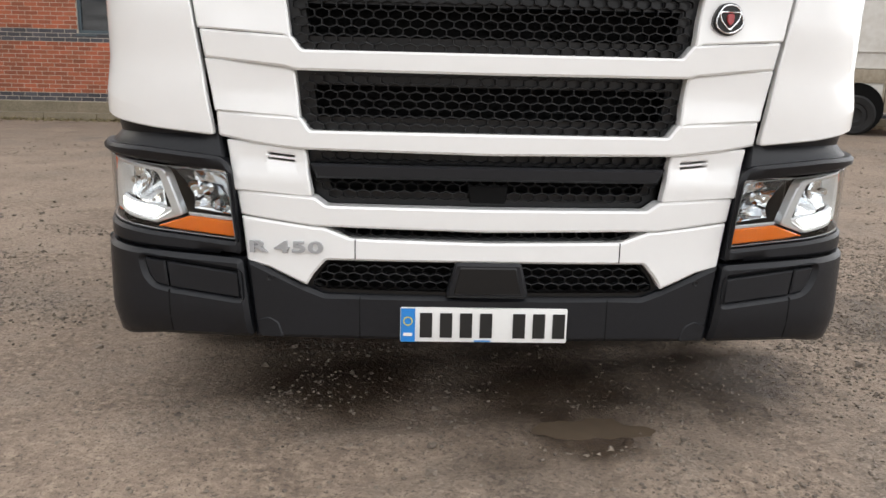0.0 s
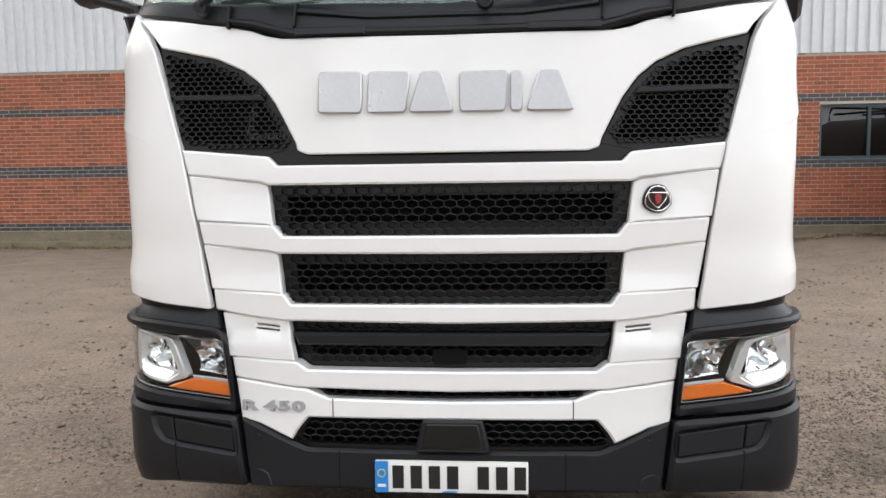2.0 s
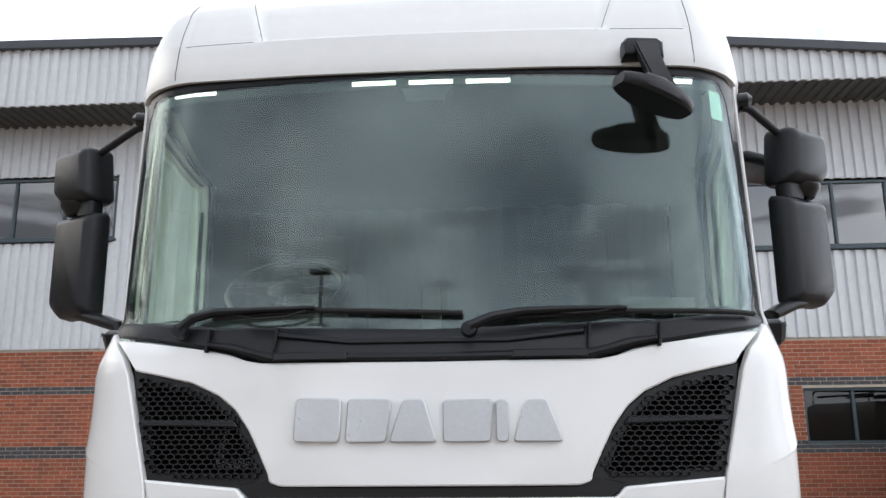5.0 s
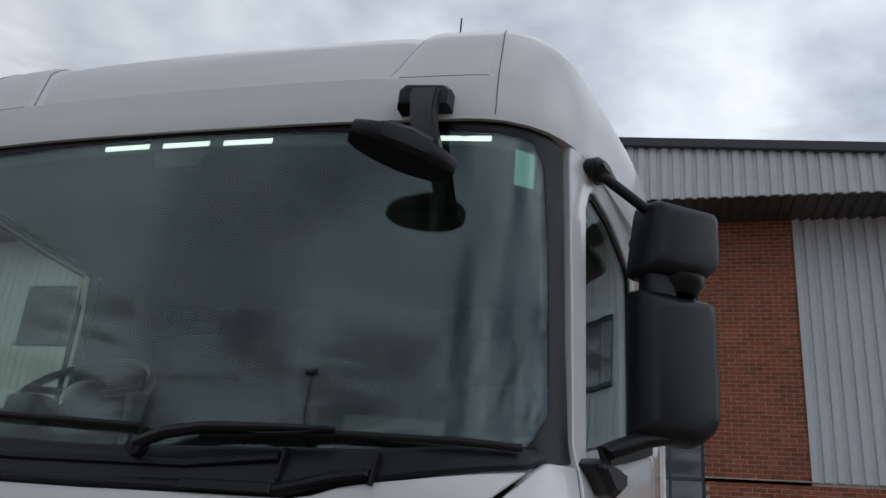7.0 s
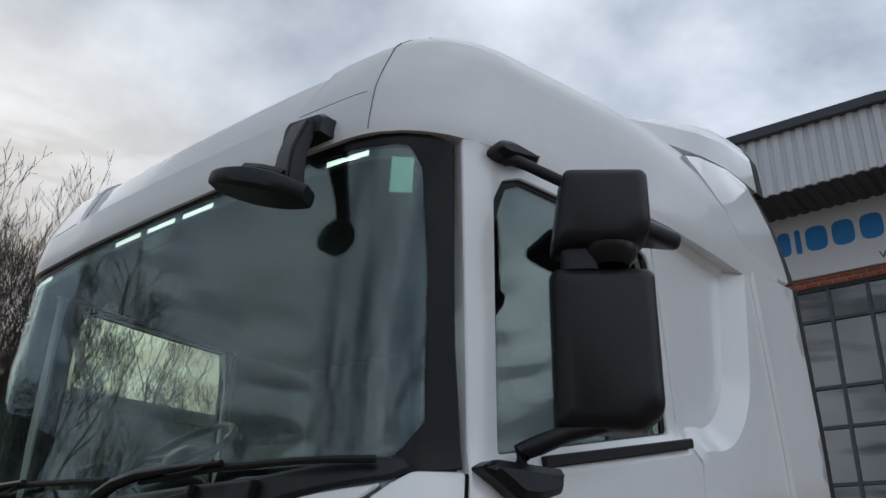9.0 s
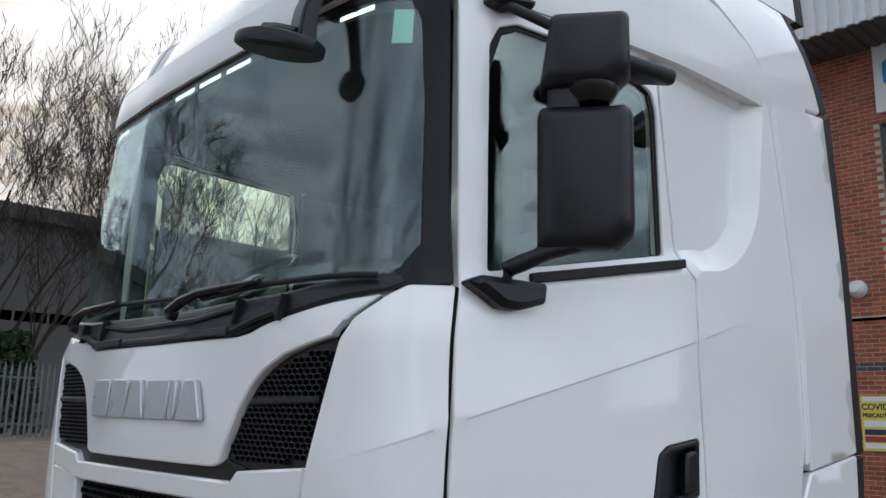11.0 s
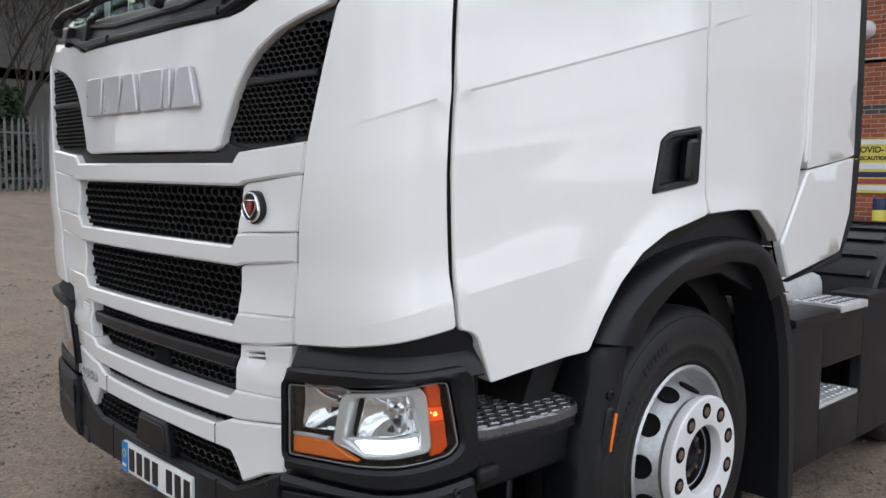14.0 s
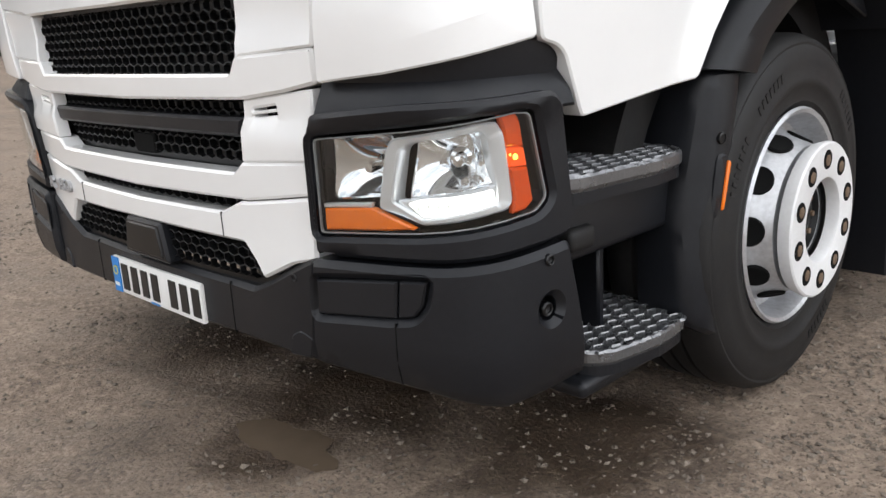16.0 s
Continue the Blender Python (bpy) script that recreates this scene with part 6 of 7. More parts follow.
for sg in (1, -1):
    # the driver's mirrors stand a little further out
    cx, cy, ang = (1.383, 0.538, 37) if sg > 0 else (1.44, 0.525, 31)
    turn = pose(cx * sg, cy, 0, 0, 0, ang * sg) @ Matrix.Diagonal((sg, 1, 1, 1))
    mir = mirror_shell("main_mirror", 0.258, -0.05, 0.042, 2.098, 2.508, 0.0, turn, "black plastic main mirror housing")
    part("mirror_glass", box_bm(-0.11, 0.11, 0.043, 0.047, 2.135, 2.48, 0.0, m=turn), CHROME, mir, smooth=False)
    mup = mirror_shell("wide_mirror", 0.25, -0.078, 0.055, 2.556, 2.778, 0.032, turn, "black plastic wide angle mirror housing")
    part("mirror_glass", box_bm(-0.09, 0.11, 0.056, 0.060, 2.585, 2.75, 0.0, m=turn), CHROME, mup, smooth=False)
    neck = rounded([(-0.105, -0.035), (-0.01, -0.04), (-0.01, 0.03), (-0.105, 0.03)], 0.02)
    part("mirror_neck", loft_bm([[turn @ Vector((x, y, z)) for x, y in neck] for z in (2.50, 2.565)]), PLASTIC, truck)
    cup = lathe_bm([(0.0, -0.035), (0.05, -0.03), (0.072, 0.0), (0.075, 0.02)], 20, turn @ Matrix.Translation((0.02, 0.0, 2.545)) @ pose(0, 0, 0, 0, -90, 0))
    part("mirror_pivot", cup, MESH, truck)
    foot = Vector((1.20 * sg, 0.42, 2.01))
    low = turn @ Vector((-0.10, 0.0, 2.10))
    mid = turn @ Vector((-0.01, 0.0, 2.112))
    part("mirror_arm", tube_bm([foot, foot + Vector((0.003 * sg, 0.0, 0.04)), foot.lerp(low, 0.35) + Vector((0, 0, 0.025)), low - Vector((0, 0, 0.004)), mid], [0.03, 0.032, 0.031, 0.029, 0.022], 12, flat=0.8), PLASTIC, truck)
    top = turn @ Vector((-0.08, -0.005, 2.755))
    part("mirror_arm", tube_bm([(1.165 * sg, 0.42, 2.85), (1.20 * sg, 0.43, 2.842), top], [0.017, 0.016, 0.016], 12), PLASTIC, truck)
    panel("mirror_foot", [(1.258, 2.002), (1.372, 1.938), (1.44, 1.938), (1.528, 1.965), (1.53, 2.022), (1.30, 2.024)], PLASTIC, truck, off=0.07, thick=0.07, res=0.04, edge=0.02, corner=0.014, mirror=sg < 0)
    panel("mirror_foot", [(1.262, 2.855), (1.30, 2.843), (1.42, 2.862), (1.435, 2.895), (1.32, 2.905), (1.275, 2.89)], PLASTIC, truck, off=0.06, thick=0.06, res=0.04, edge=0.016, corner=0.02, mirror=sg < 0)
    # only the passenger's side looks down at the kerb
    if sg > 0:
        near_m = pose(1.33, 0.85, 2.745, 0, 20, -8)
        shell("kerb_mirror", -0.09, 0.09, -0.13, 0.13, -0.028, 0.03, 0.75, 0.022, truck, m=near_m, label="flat black mirror over the door window")

# front mirror on its stalk
mount = loft_bm([[(0.668 + i, 0.07 - d, 2.895 + i), (0.812 - i, 0.09 - d, 2.90 + i), (0.812 - i, 0.095 - d, 2.957 - i), (0.795 - i, 0.095 - d, 2.972 - i), (0.685 + i, 0.075 - d, 2.968 - i), (0.668 + i, 0.075 - d, 2.952 - i)]
                 for i, d in ((0, -0.06), (0, 0.02), (0.006, 0.035), (0.016, 0.04))])
part("front_mirror_mount", mount, PLASTIC, truck)
stalk = loft_bm([[(x - w, y - d, z), (x + w, y - d, z), (x + w, y + d, z), (x - w, y + d, z)] for x, y, z, w, d in
                 ((0.745, 0.055, 2.95, 0.042, 0.022), (0.752, 0.03, 2.89, 0.036, 0.026), (0.765, 0.0, 2.82, 0.033, 0.028), (0.785, -0.02, 2.75, 0.034, 0.03), (0.795, -0.03, 2.70, 0.036, 0.034), (0.795, -0.03, 2.672, 0.026, 0.024))])
bmesh.ops.bevel(stalk, geom=list(stalk.edges), offset=0.008, segments=2, affect="EDGES")
part("front_mirror_stalk", stalk, PLASTIC, truck)
fm_a, fm_b = Vector((0.622, -0.128, 2.743)), Vector((0.858, -0.006, 2.674))
axis = (fm_b - fm_a).normalized()
sidev = axis.cross(Vector((0, 0, 1))).normalized()
upv = sidev.cross(axis)
if upv.z < 0:
    upv = -upv
rows = []
for i in range(17):
    t = i / 16
    half = 0.074 * max(0.0, math.sin(math.pi * (0.04 + 0.92 * t))) ** 0.38
    c = fm_a + (fm_b - fm_a) * t
    top = 0.020 + 0.014 * math.sin(math.pi * t)
    # flat shell: a chamfered lid over a rounded rim, with the glass below
    ring = [(-0.70, top), (0.70, top), (0.93, top - 0.012), (1.0, -0.006), (0.96, -0.032), (0.80, -0.046), (-0.80, -0.046), (-0.96, -0.032), (-1.0, -0.006), (-0.93, top - 0.012)]
    rows.append([c + sidev * a * half + upv * b * 0.76 * (0.72 + 0.28 * math.sin(math.pi * (0.1 + 0.8 * t))) for a, b in ring])
fm = part("front_mirror", loft_bm(rows), PLASTIC, truck, "flat black kerb view mirror on a stalk")
rows = []
for i in range(9):
    t = 0.30 + 0.42 * i / 8
    c = fm_a + (fm_b - fm_a) * t
    half = 0.046 - 0.012 * abs(i - 4) / 4
    rows.append([c + sidev * a * half + upv * b for a, b in ((-1.15, 0.028), (-0.9, 0.043), (0.9, 0.043), (1.15, 0.028))])
part("front_mirror_pad", loft_bm(rows), PLASTIC, fm)

# wipers lying along the foot of the windscreen
for pts, tip in (([(-0.80, 1.975), (-0.76, 2.01), (-0.69, 2.028), (-0.56, 2.032), (-0.36, 2.036)], [(-0.70, 2.012), (-0.36, 2.03), (0.11, 2.012)]),
                 ([(0.13, 1.965), (0.20, 1.995), (0.30, 2.012), (0.45, 2.018), (0.62, 2.020)], [(0.28, 1.996), (0.62, 2.012), (1.04, 2.008)])):
    arm = part("wiper", tube_bm([on_cab(s, z, 0.05 - 0.012 * i / 4) for i, (s, z) in enumerate(pts)], [0.02, 0.02, 0.018, 0.013, 0.01], 10, flat=0.8), PLASTIC, truck, "black wiper arm with its blade")
    fine = [(a[0] + (b[0] - a[0]) * t / 6, a[1] + (b[1] - a[1]) * t / 6) for a, b in zip(tip, tip[1:]) for t in range(6)] + [tip[-1]]
    part("wiper_blade", tube_bm([on_cab(s, z, 0.022) for s, z in fine], 0.009, 8), RUBBER, arm)
    part("wiper_pivot", lathe_bm([(0, 0.03), (0.022, 0.028), (0.028, 0.0)], 18, Matrix.Translation(on_cab(pts[0][0], pts[0][1] - 0.005, 0.03)) @ pose(0, 0, 0, 0, 0, -90)), PLASTIC, arm)
    part("washer_hose", tube_bm([on_cab(s, z, 0.045) for s, z in ((pts[2][0] + 0.05, 2.02), (pts[2][0] + 0.14, 2.002), (pts[2][0] + 0.24, 2.008), (pts[2][0] + 0.3, 2.025))], 0.004, 6), RUBBER, arm)

# raised ribs of the scuttle
panel("scuttle_lip", sym([(0, 1.866), (0.495, 1.869), (0.56, 1.886), (0.64, 1.906), (0.715, 1.918), (0.715, 1.936), (0.62, 1.926), (0.55, 1.905), (0.49, 1.893), (0, 1.888)]), PLASTIC, truck, off=0.034, thick=0.03, res=0.05, edge=0.007)
for a, b in ((-0.485, -0.255), (0.262, 0.492)):
    panel("scuttle_pad", [(a, 1.868), (b, 1.868), (b, 1.893), (a, 1.893)], MESH, truck, off=0.040, thick=0.01, res=0.05, edge=0.003)
panel("scuttle_lip", sym([(0, 1.918), (0.252, 1.918), (0.49, 1.945), (0.49, 1.962), (0.25, 1.938), (0, 1.938)]), PLASTIC, truck, off=0.022, thick=0.02, res=0.06, edge=0.005)
for s in (-0.715, -0.49, 0.497, 0.72):
    panel("scuttle_joint", [(s - 0.004, 1.90), (s + 0.004, 1.90), (s + 0.012, 1.975), (s + 0.004, 1.975)], RUBBER, truck, off=0.03, thick=0.03, res=0.05, edge=0.002)

# lit strips, sensor block and stickers behind the windscreen
for a, b, z in ((-0.941, -0.774, 2.846), (-0.274, -0.120, 2.850), (-0.072, 0.082, 2.848), (0.129, 0.283, 2.846), (0.775, 0.923, 2.836)):
    panel("strip_lamp", [(a, z - 0.008), (b, z - 0.008), (b, z + 0.008), (a, z + 0.008)], STRIPLIT, truck, off=-0.013, thick=0.002, res=0.08, edge=0.0005, label="thin lit strip at the top of the windscreen")
panel("screen_sensor", [(-0.085, 2.775), (0.055, 2.775), (0.085, 2.832), (-0.105, 2.832)], MESH, truck, off=-0.02, thick=0.03, res=0.06)
panel("permit_sticker", [(0.998, 2.705), (1.062, 2.705), (1.060, 2.812), (0.996, 2.815)], TEAL, truck, off=-0.0135, thick=0.001, res=0.05, edge=0.0003, label="square teal sticker inside the windscreen")
panel("paper_slip", [(0.615, 2.02), (0.86, 2.015), (0.86, 2.062), (0.615, 2.068)], LINING, truck, off=-0.03, thick=0.001, res=0.1, edge=0.0003)

# roof mouldings and aerial
for sg in (1, -1):
    part("roof_seam", tube_bm([on_cab(0.925 * sg, z, roof_off(0.925, z) + 0.0006) for z in [2.90 + 0.02 * i for i in range(24)]], 0.0016, 6), STEELF, truck)
# grey lines that paint the shading along the sunk field's edges
edge_u = lambda z: 0.60 + 0.34 * max(0.0, z - 3.045) + 0.012
for pts in ([(-0.60 + 0.03 * i, 3.046) for i in range(41)], [(edge_u(z), z) for z in [3.045 + 0.0125 * i for i in range(22)]], [(-edge_u(z), z) for z in [3.045 + 0.0125 * i for i in range(22)]],
            [(0.64 + 0.02 * i, 3.036) for i in range(14)], [(-0.64 - 0.02 * i, 3.036) for i in range(14)]):
    part("roof_seam", tube_bm([on_cab(u, z, roof_off(u, z) + 0.0004) for u, z in pts], 0.0014, 6), STEELF, truck)
part("aerial", tube_bm([(0.636, 0.70, 3.36), (0.64, 0.70, 3.50), (0.645, 0.695, 3.66)], [0.008, 0.005, 0.003], 8), MESH, truck)

# ---- inside the cab ----
for sg in (1, -1):
    m = sg < 0
    hole = far_glass if m else glass
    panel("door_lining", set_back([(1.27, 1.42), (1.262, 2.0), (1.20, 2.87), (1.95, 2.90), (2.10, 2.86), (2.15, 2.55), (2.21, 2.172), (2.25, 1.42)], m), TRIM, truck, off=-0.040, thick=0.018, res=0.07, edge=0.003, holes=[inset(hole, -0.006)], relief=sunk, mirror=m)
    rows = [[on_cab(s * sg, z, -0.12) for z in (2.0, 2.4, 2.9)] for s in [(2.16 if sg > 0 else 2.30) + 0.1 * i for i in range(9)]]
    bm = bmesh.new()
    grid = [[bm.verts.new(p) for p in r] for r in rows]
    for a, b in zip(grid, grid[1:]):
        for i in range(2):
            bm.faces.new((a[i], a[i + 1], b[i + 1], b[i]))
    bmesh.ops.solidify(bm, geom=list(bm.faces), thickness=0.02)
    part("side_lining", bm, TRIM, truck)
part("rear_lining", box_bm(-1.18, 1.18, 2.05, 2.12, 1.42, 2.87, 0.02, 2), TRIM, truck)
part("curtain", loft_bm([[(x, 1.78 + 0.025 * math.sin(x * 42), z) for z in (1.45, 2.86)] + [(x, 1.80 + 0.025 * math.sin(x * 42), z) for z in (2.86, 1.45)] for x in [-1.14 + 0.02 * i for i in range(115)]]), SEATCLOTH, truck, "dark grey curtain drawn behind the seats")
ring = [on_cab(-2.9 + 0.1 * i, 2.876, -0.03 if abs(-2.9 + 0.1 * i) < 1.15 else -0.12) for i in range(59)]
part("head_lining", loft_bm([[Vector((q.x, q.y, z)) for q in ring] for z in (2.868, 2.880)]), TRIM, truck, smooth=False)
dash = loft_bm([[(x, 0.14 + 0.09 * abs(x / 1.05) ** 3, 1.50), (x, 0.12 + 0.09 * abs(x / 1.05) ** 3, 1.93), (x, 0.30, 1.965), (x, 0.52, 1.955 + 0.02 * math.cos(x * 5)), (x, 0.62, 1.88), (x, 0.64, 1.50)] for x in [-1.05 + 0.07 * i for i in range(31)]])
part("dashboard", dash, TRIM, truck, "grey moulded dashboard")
part("instrument_hood", box_bm(-0.92, -0.36, 0.42, 0.66, 1.90, 2.12, 0.05, 4), TRIM, truck)
wheel_m = Matrix.Translation((-0.64, 0.70, 2.23)) @ pose(0, 0, 0, 38, 0, 0)
bm = bmesh.new()
rim_pts = [wheel_m @ Vector((0.235 * math.cos(w), 0.235 * math.sin(w), 0)) for w in (2 * math.pi * j / 36 for j in range(37))]
tube_bm(rim_pts, 0.016, 8, bm=bm)
sw = part("steering_wheel", bm, MESH, truck, "black steering wheel")
for w in (0, 180, 270):
    part("spoke", tube_bm([wheel_m @ Vector((0.05 * math.cos(radians(w)), 0.05 * math.sin(radians(w)), -0.01)), wheel_m @ Vector((0.23 * math.cos(radians(w)), 0.23 * math.sin(radians(w)), 0))], 0.014, 8), MESH, sw)
part("boss", lathe_bm([(0, 0.02), (0.05, 0.018), (0.075, 0.0), (0.07, -0.04)], 24, wheel_m @ pose(0, 0, 0, 0, -90, 0)), MESH, sw)
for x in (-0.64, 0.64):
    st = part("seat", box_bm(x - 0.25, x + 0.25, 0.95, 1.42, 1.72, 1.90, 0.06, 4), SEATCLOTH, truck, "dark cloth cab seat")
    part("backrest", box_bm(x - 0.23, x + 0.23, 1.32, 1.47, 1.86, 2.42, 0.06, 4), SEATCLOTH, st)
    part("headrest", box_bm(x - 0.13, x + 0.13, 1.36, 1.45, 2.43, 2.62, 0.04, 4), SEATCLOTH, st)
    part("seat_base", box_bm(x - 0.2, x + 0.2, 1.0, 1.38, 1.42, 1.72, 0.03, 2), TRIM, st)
part("phone_holder", box_bm(-0.03, 0.035, 0.10, 0.13, 1.96, 2.12, 0.012, 2), MESH, truck)
part("dash_box", box_bm(-0.53, -0.40, 0.22, 0.32, 1.95, 2.13, 0.025, 3), MESH, truck)
part("dash_tray", box_bm(0.55, 1.0, 0.30, 0.50, 1.955, 2.02, 0.03, 3), LINING, truck)


# ---- fittings on the unit ----
sign = tagged(holder("shop_sign", (0.7, WALL_Y - 0.06, 6.85)), "white and navy company sign of plain shapes above the entrance", "sign")
part("sign_board", box_bm(-1.95, 1.99, WALL_Y - 0.06, WALL_Y - 0.001, 6.84, 8.05, 0.01, 1), SIGNWHITE, sign, smooth=False)
part("sign_field", box_bm(0.66, 1.86, WALL_Y - 0.068, WALL_Y - 0.061, 7.14, 8.0), NAVY, sign, smooth=False)
for x0, x1 in ((0.80, 1.16), (1.24, 1.74)):
    part("sign_shape", skin_bm([(x0, 7.27), (x1, 7.27), (x1, 7.85), (x0, 7.85)], lambda u, v, o: Vector((u, WALL_Y - 0.075 - o, v)), 0.006, 0.2, 0.001, corner=0.06), SIGNWHITE, sign, smooth=False)
for x, w in ((-1.80, 0.22), (-1.50, 0.10), (-1.32, 0.36), (-0.88, 0.36), (-0.43, 0.36), (0.05, 0.40)):
    part("sign_shape", skin_bm([(x, 7.3), (x + w, 7.3), (x + w, 7.75), (x, 7.75)], lambda u, v, o: Vector((u, WALL_Y - 0.068 - o, v)), 0.006, 0.2, 0.001, corner=0.14), SIGNBLUE, sign, smooth=False)
txt = bpy.data.curves.new("sign_lettering", "FONT")
txt.body, txt.size, txt.extrude, txt.space_character = "VEHICLE SALES", 0.19, 0.003, 1.5
txt.materials.append(NAVY)
letters = new("sign_lettering", txt)
letters.matrix_world = Matrix.Translation((-0.22, WALL_Y - 0.066, 6.92)) @ pose(0, 0, 0, 90, 0, 0)
letters.parent = sign
letters.matrix_parent_inverse = sign.matrix_world.inverted()

poster = tagged(holder("safety_poster", (-2.2, WALL_Y - 0.03, 1.3)), "yellow safety poster with dark lettering on the brick wall", "poster")
part("poster_sheet", box_bm(-2.56, -1.93, WALL_Y - 0.03, WALL_Y - 0.012, 1.28, 2.15), YELLOW, poster, smooth=False)
for body, z, size in (("COVID-19", 1.93, 0.135), ("PRECAUTIONS", 1.81, 0.088)):
    c = bpy.data.curves.new("poster_lettering", "FONT")
    c.body, c.size, c.extrude, c.align_x = body, size, 0.001, "CENTER"
    c.offset = 0.004
    c.materials.append(INK)
    o = new("poster_lettering", c)
    o.matrix_world = Matrix.Translation((-2.245, WALL_Y - 0.033, z)) @ pose(0, 0, 0, 90, 0, 0)
    o.parent = poster
    o.matrix_parent_inverse = poster.matrix_world.inverted()
for z0, z1, mt in ((1.66, 1.76, SIGNWHITE), (1.53, 1.62, NAVY), (1.42, 1.51, RED), (1.32, 1.40, SIGNWHITE), (2.06, 2.13, SIGNWHITE)):
    part("poster_bar", box_bm(-2.52, -1.97, WALL_Y - 0.034, WALL_Y - 0.031, z0, z1), mt, poster, smooth=False)

wall_lamp = tagged(holder("wall_lamp", (-2.47, WALL_Y, 3.85)), "white domed lamp on the brick wall", "lamp")
part("lamp_body", lathe_bm([(0, -0.20), (0.07, -0.19), (0.13, -0.12), (0.15, -0.03), (0.15, 0.0)], 24, Matrix.Translation((-2.47, WALL_Y, 3.9)) @ pose(0, 0, 0, 0, 0, 90)), SIGNWHITE, wall_lamp)

post = tagged(holder("bollard", (-1.95, 12.75, 0.1)), "steel bollard with navy and yellow bands", "bollard")
for z0, z1, mt in ((0.1, 0.82, STEELF), (0.822, 1.02, YELLOW), (1.022, 1.20, NAVY)):
    part("band", lathe_bm([(0, z1), (0.105, z1), (0.11, z1 - 0.01), (0.11, z0), (0, z0)], 24, Matrix.Translation((-1.95, 12.75, 0)) @ pose(0, 0, 0, 0, -90, 0)), mt, post)


# ---- parked van ----
VAN = Matrix.Translation((6.47, 11.3, 0.15)) @ Matrix.Rotation(radians(-27), 4, "Z")
van = tagged(holder("van", (8.0, 11.5, 0.15)), "off-white delivery van with dirty lower sides and roof rack", "van")
rows = []
for y, cut in ((-0.0, 0.10), (0.0, 0.02), (0.0, 0.0), (1.72, 0.0), (1.72, 0.02), (1.72, 0.10)):
    prof = [(0.0, 0.36), (-0.01, 0.95), (0.0, 1.5), (0.05, 1.9), (0.10, 2.06), (0.20, 2.13), (2.9, 2.15), (3.35, 1.95), (4.0, 1.25), (4.6, 1.08), (4.75, 0.85), (4.75, 0.36)]
    rows.append([VAN @ Vector((min(max(x, cut), 4.75 - cut), (y + (1 if y < 0.5 else -1) * (0.06 * max(0, z - 1.35) + (0.07 if z > 2.1 else 0.0)) + (0.0 if cut < 0.05 else (-0.0 if y < 0.5 else 0.0))), z if cut < 0.05 else min(z, 2.12))) for x, z in prof])
part("body", loft_bm(rows[1:5]), VANPAINT, van)


def van_box(name, x0, x1, y0, y1, z0, z1, mat, bevel=0.01):
    return part(name, box_bm(x0, x1, y0, y1, z0, z1, bevel, 2, m=VAN), mat, van)


van_box("lower_side", 0.02, 0.20, -0.012, 0.03, 0.80, 1.06, VANDIRT)
van_box("lower_side", 0.20, 0.93, -0.013, 0.03, 0.84, 1.06, VANDIRT)
van_box("lower_side", 0.93, 3.4, -0.012, 0.03, 0.38, 1.06, VANDIRT)
van_box("waist_rail", 0.01, 3.5, -0.016, 0.02, 1.065, 1.085, VANPAINT, 0.004)
van_box("waist_rail", 0.01, 3.5, -0.012, 0.02, 1.325, 1.34, VANPAINT, 0.004)
van_box("rear_bumper", -0.08, 0.24, -0.03, 1.75, 0.42, 0.86, PLASTIC, 0.05)
van_box("window", 0.92, 1.9, -0.004, 0.03, 1.42, 1.93, INK)
van_box("window", 2.0, 2.9, -0.004, 0.03, 1.42, 1.90, INK)
van_box("door_joint", 0.965, 0.975, -0.018, 0.0, 0.5, 1.9, DARK, 0.001)
for y in (0.16, 1.5):
    part("rack_rail", tube_bm([VAN @ Vector(p) for p in ((0.16, y, 2.14), (0.18, y, 2.34), (0.26, y, 2.40), (2.8, y, 2.42), (2.86, y, 2.14))], 0.022, 8), PLASTIC, van)
for x in (0.3, 1.1, 1.9, 2.7):
    part("rack_bar", tube_bm([VAN @ Vector((x, 0.16, 2.27)), VAN @ Vector((x, 1.5, 2.27))], 0.022, 8), PLASTIC, van)
for x in (0.56, 3.75):
    for y, f in ((-0.01, -90), (1.73, 90)):
        part("wheel", lathe_bm([(0, 0.02), (0.10, 0.02), (0.12, 0.035), (0.18, 0.03), (0.20, 0.05), (0.29, 0.06), (0.32, 0.03), (0.325, -0.2)], 40, VAN @ Matrix.Translation((x, y, 0.325)) @ pose(0, 0, 0, 0, 0, f)), RUBBER, van)
    # the shade inside the wheel arch, painted as a dark disc
    part("wheel_well", lathe_bm([(0.0, 0.003), (0.39, 0.004), (0.41, 0.012), (0.42, 0.0)], 40, VAN @ Matrix.Translation((x, -0.016, 0.42)) @ pose(0, 0, 0, 0, 0, -90)), DARK, van)

# ---- palisade fence ----
FX = -20.0


def pale_mesh():
    bm = bmesh.new()
    w, t = 0.034, 0.012
    rows = [[(-w, 0, z), (-w * 0.35, -t, z), (w * 0.35, -t, z), (w, 0, z), (w * 0.3, 0.004, z), (-w * 0.3, 0.004, z)] for z in (0.06, 1.78)]
    rows.append([(-w * 0.25, 0, 1.92), (-w * 0.1, -t, 1.92), (w * 0.1, -t, 1.92), (w * 0.25, 0, 1.92), (w * 0.1, 0.004, 1.92), (-w * 0.1, 0.004, 1.92)])
    return loft_bm(rows)


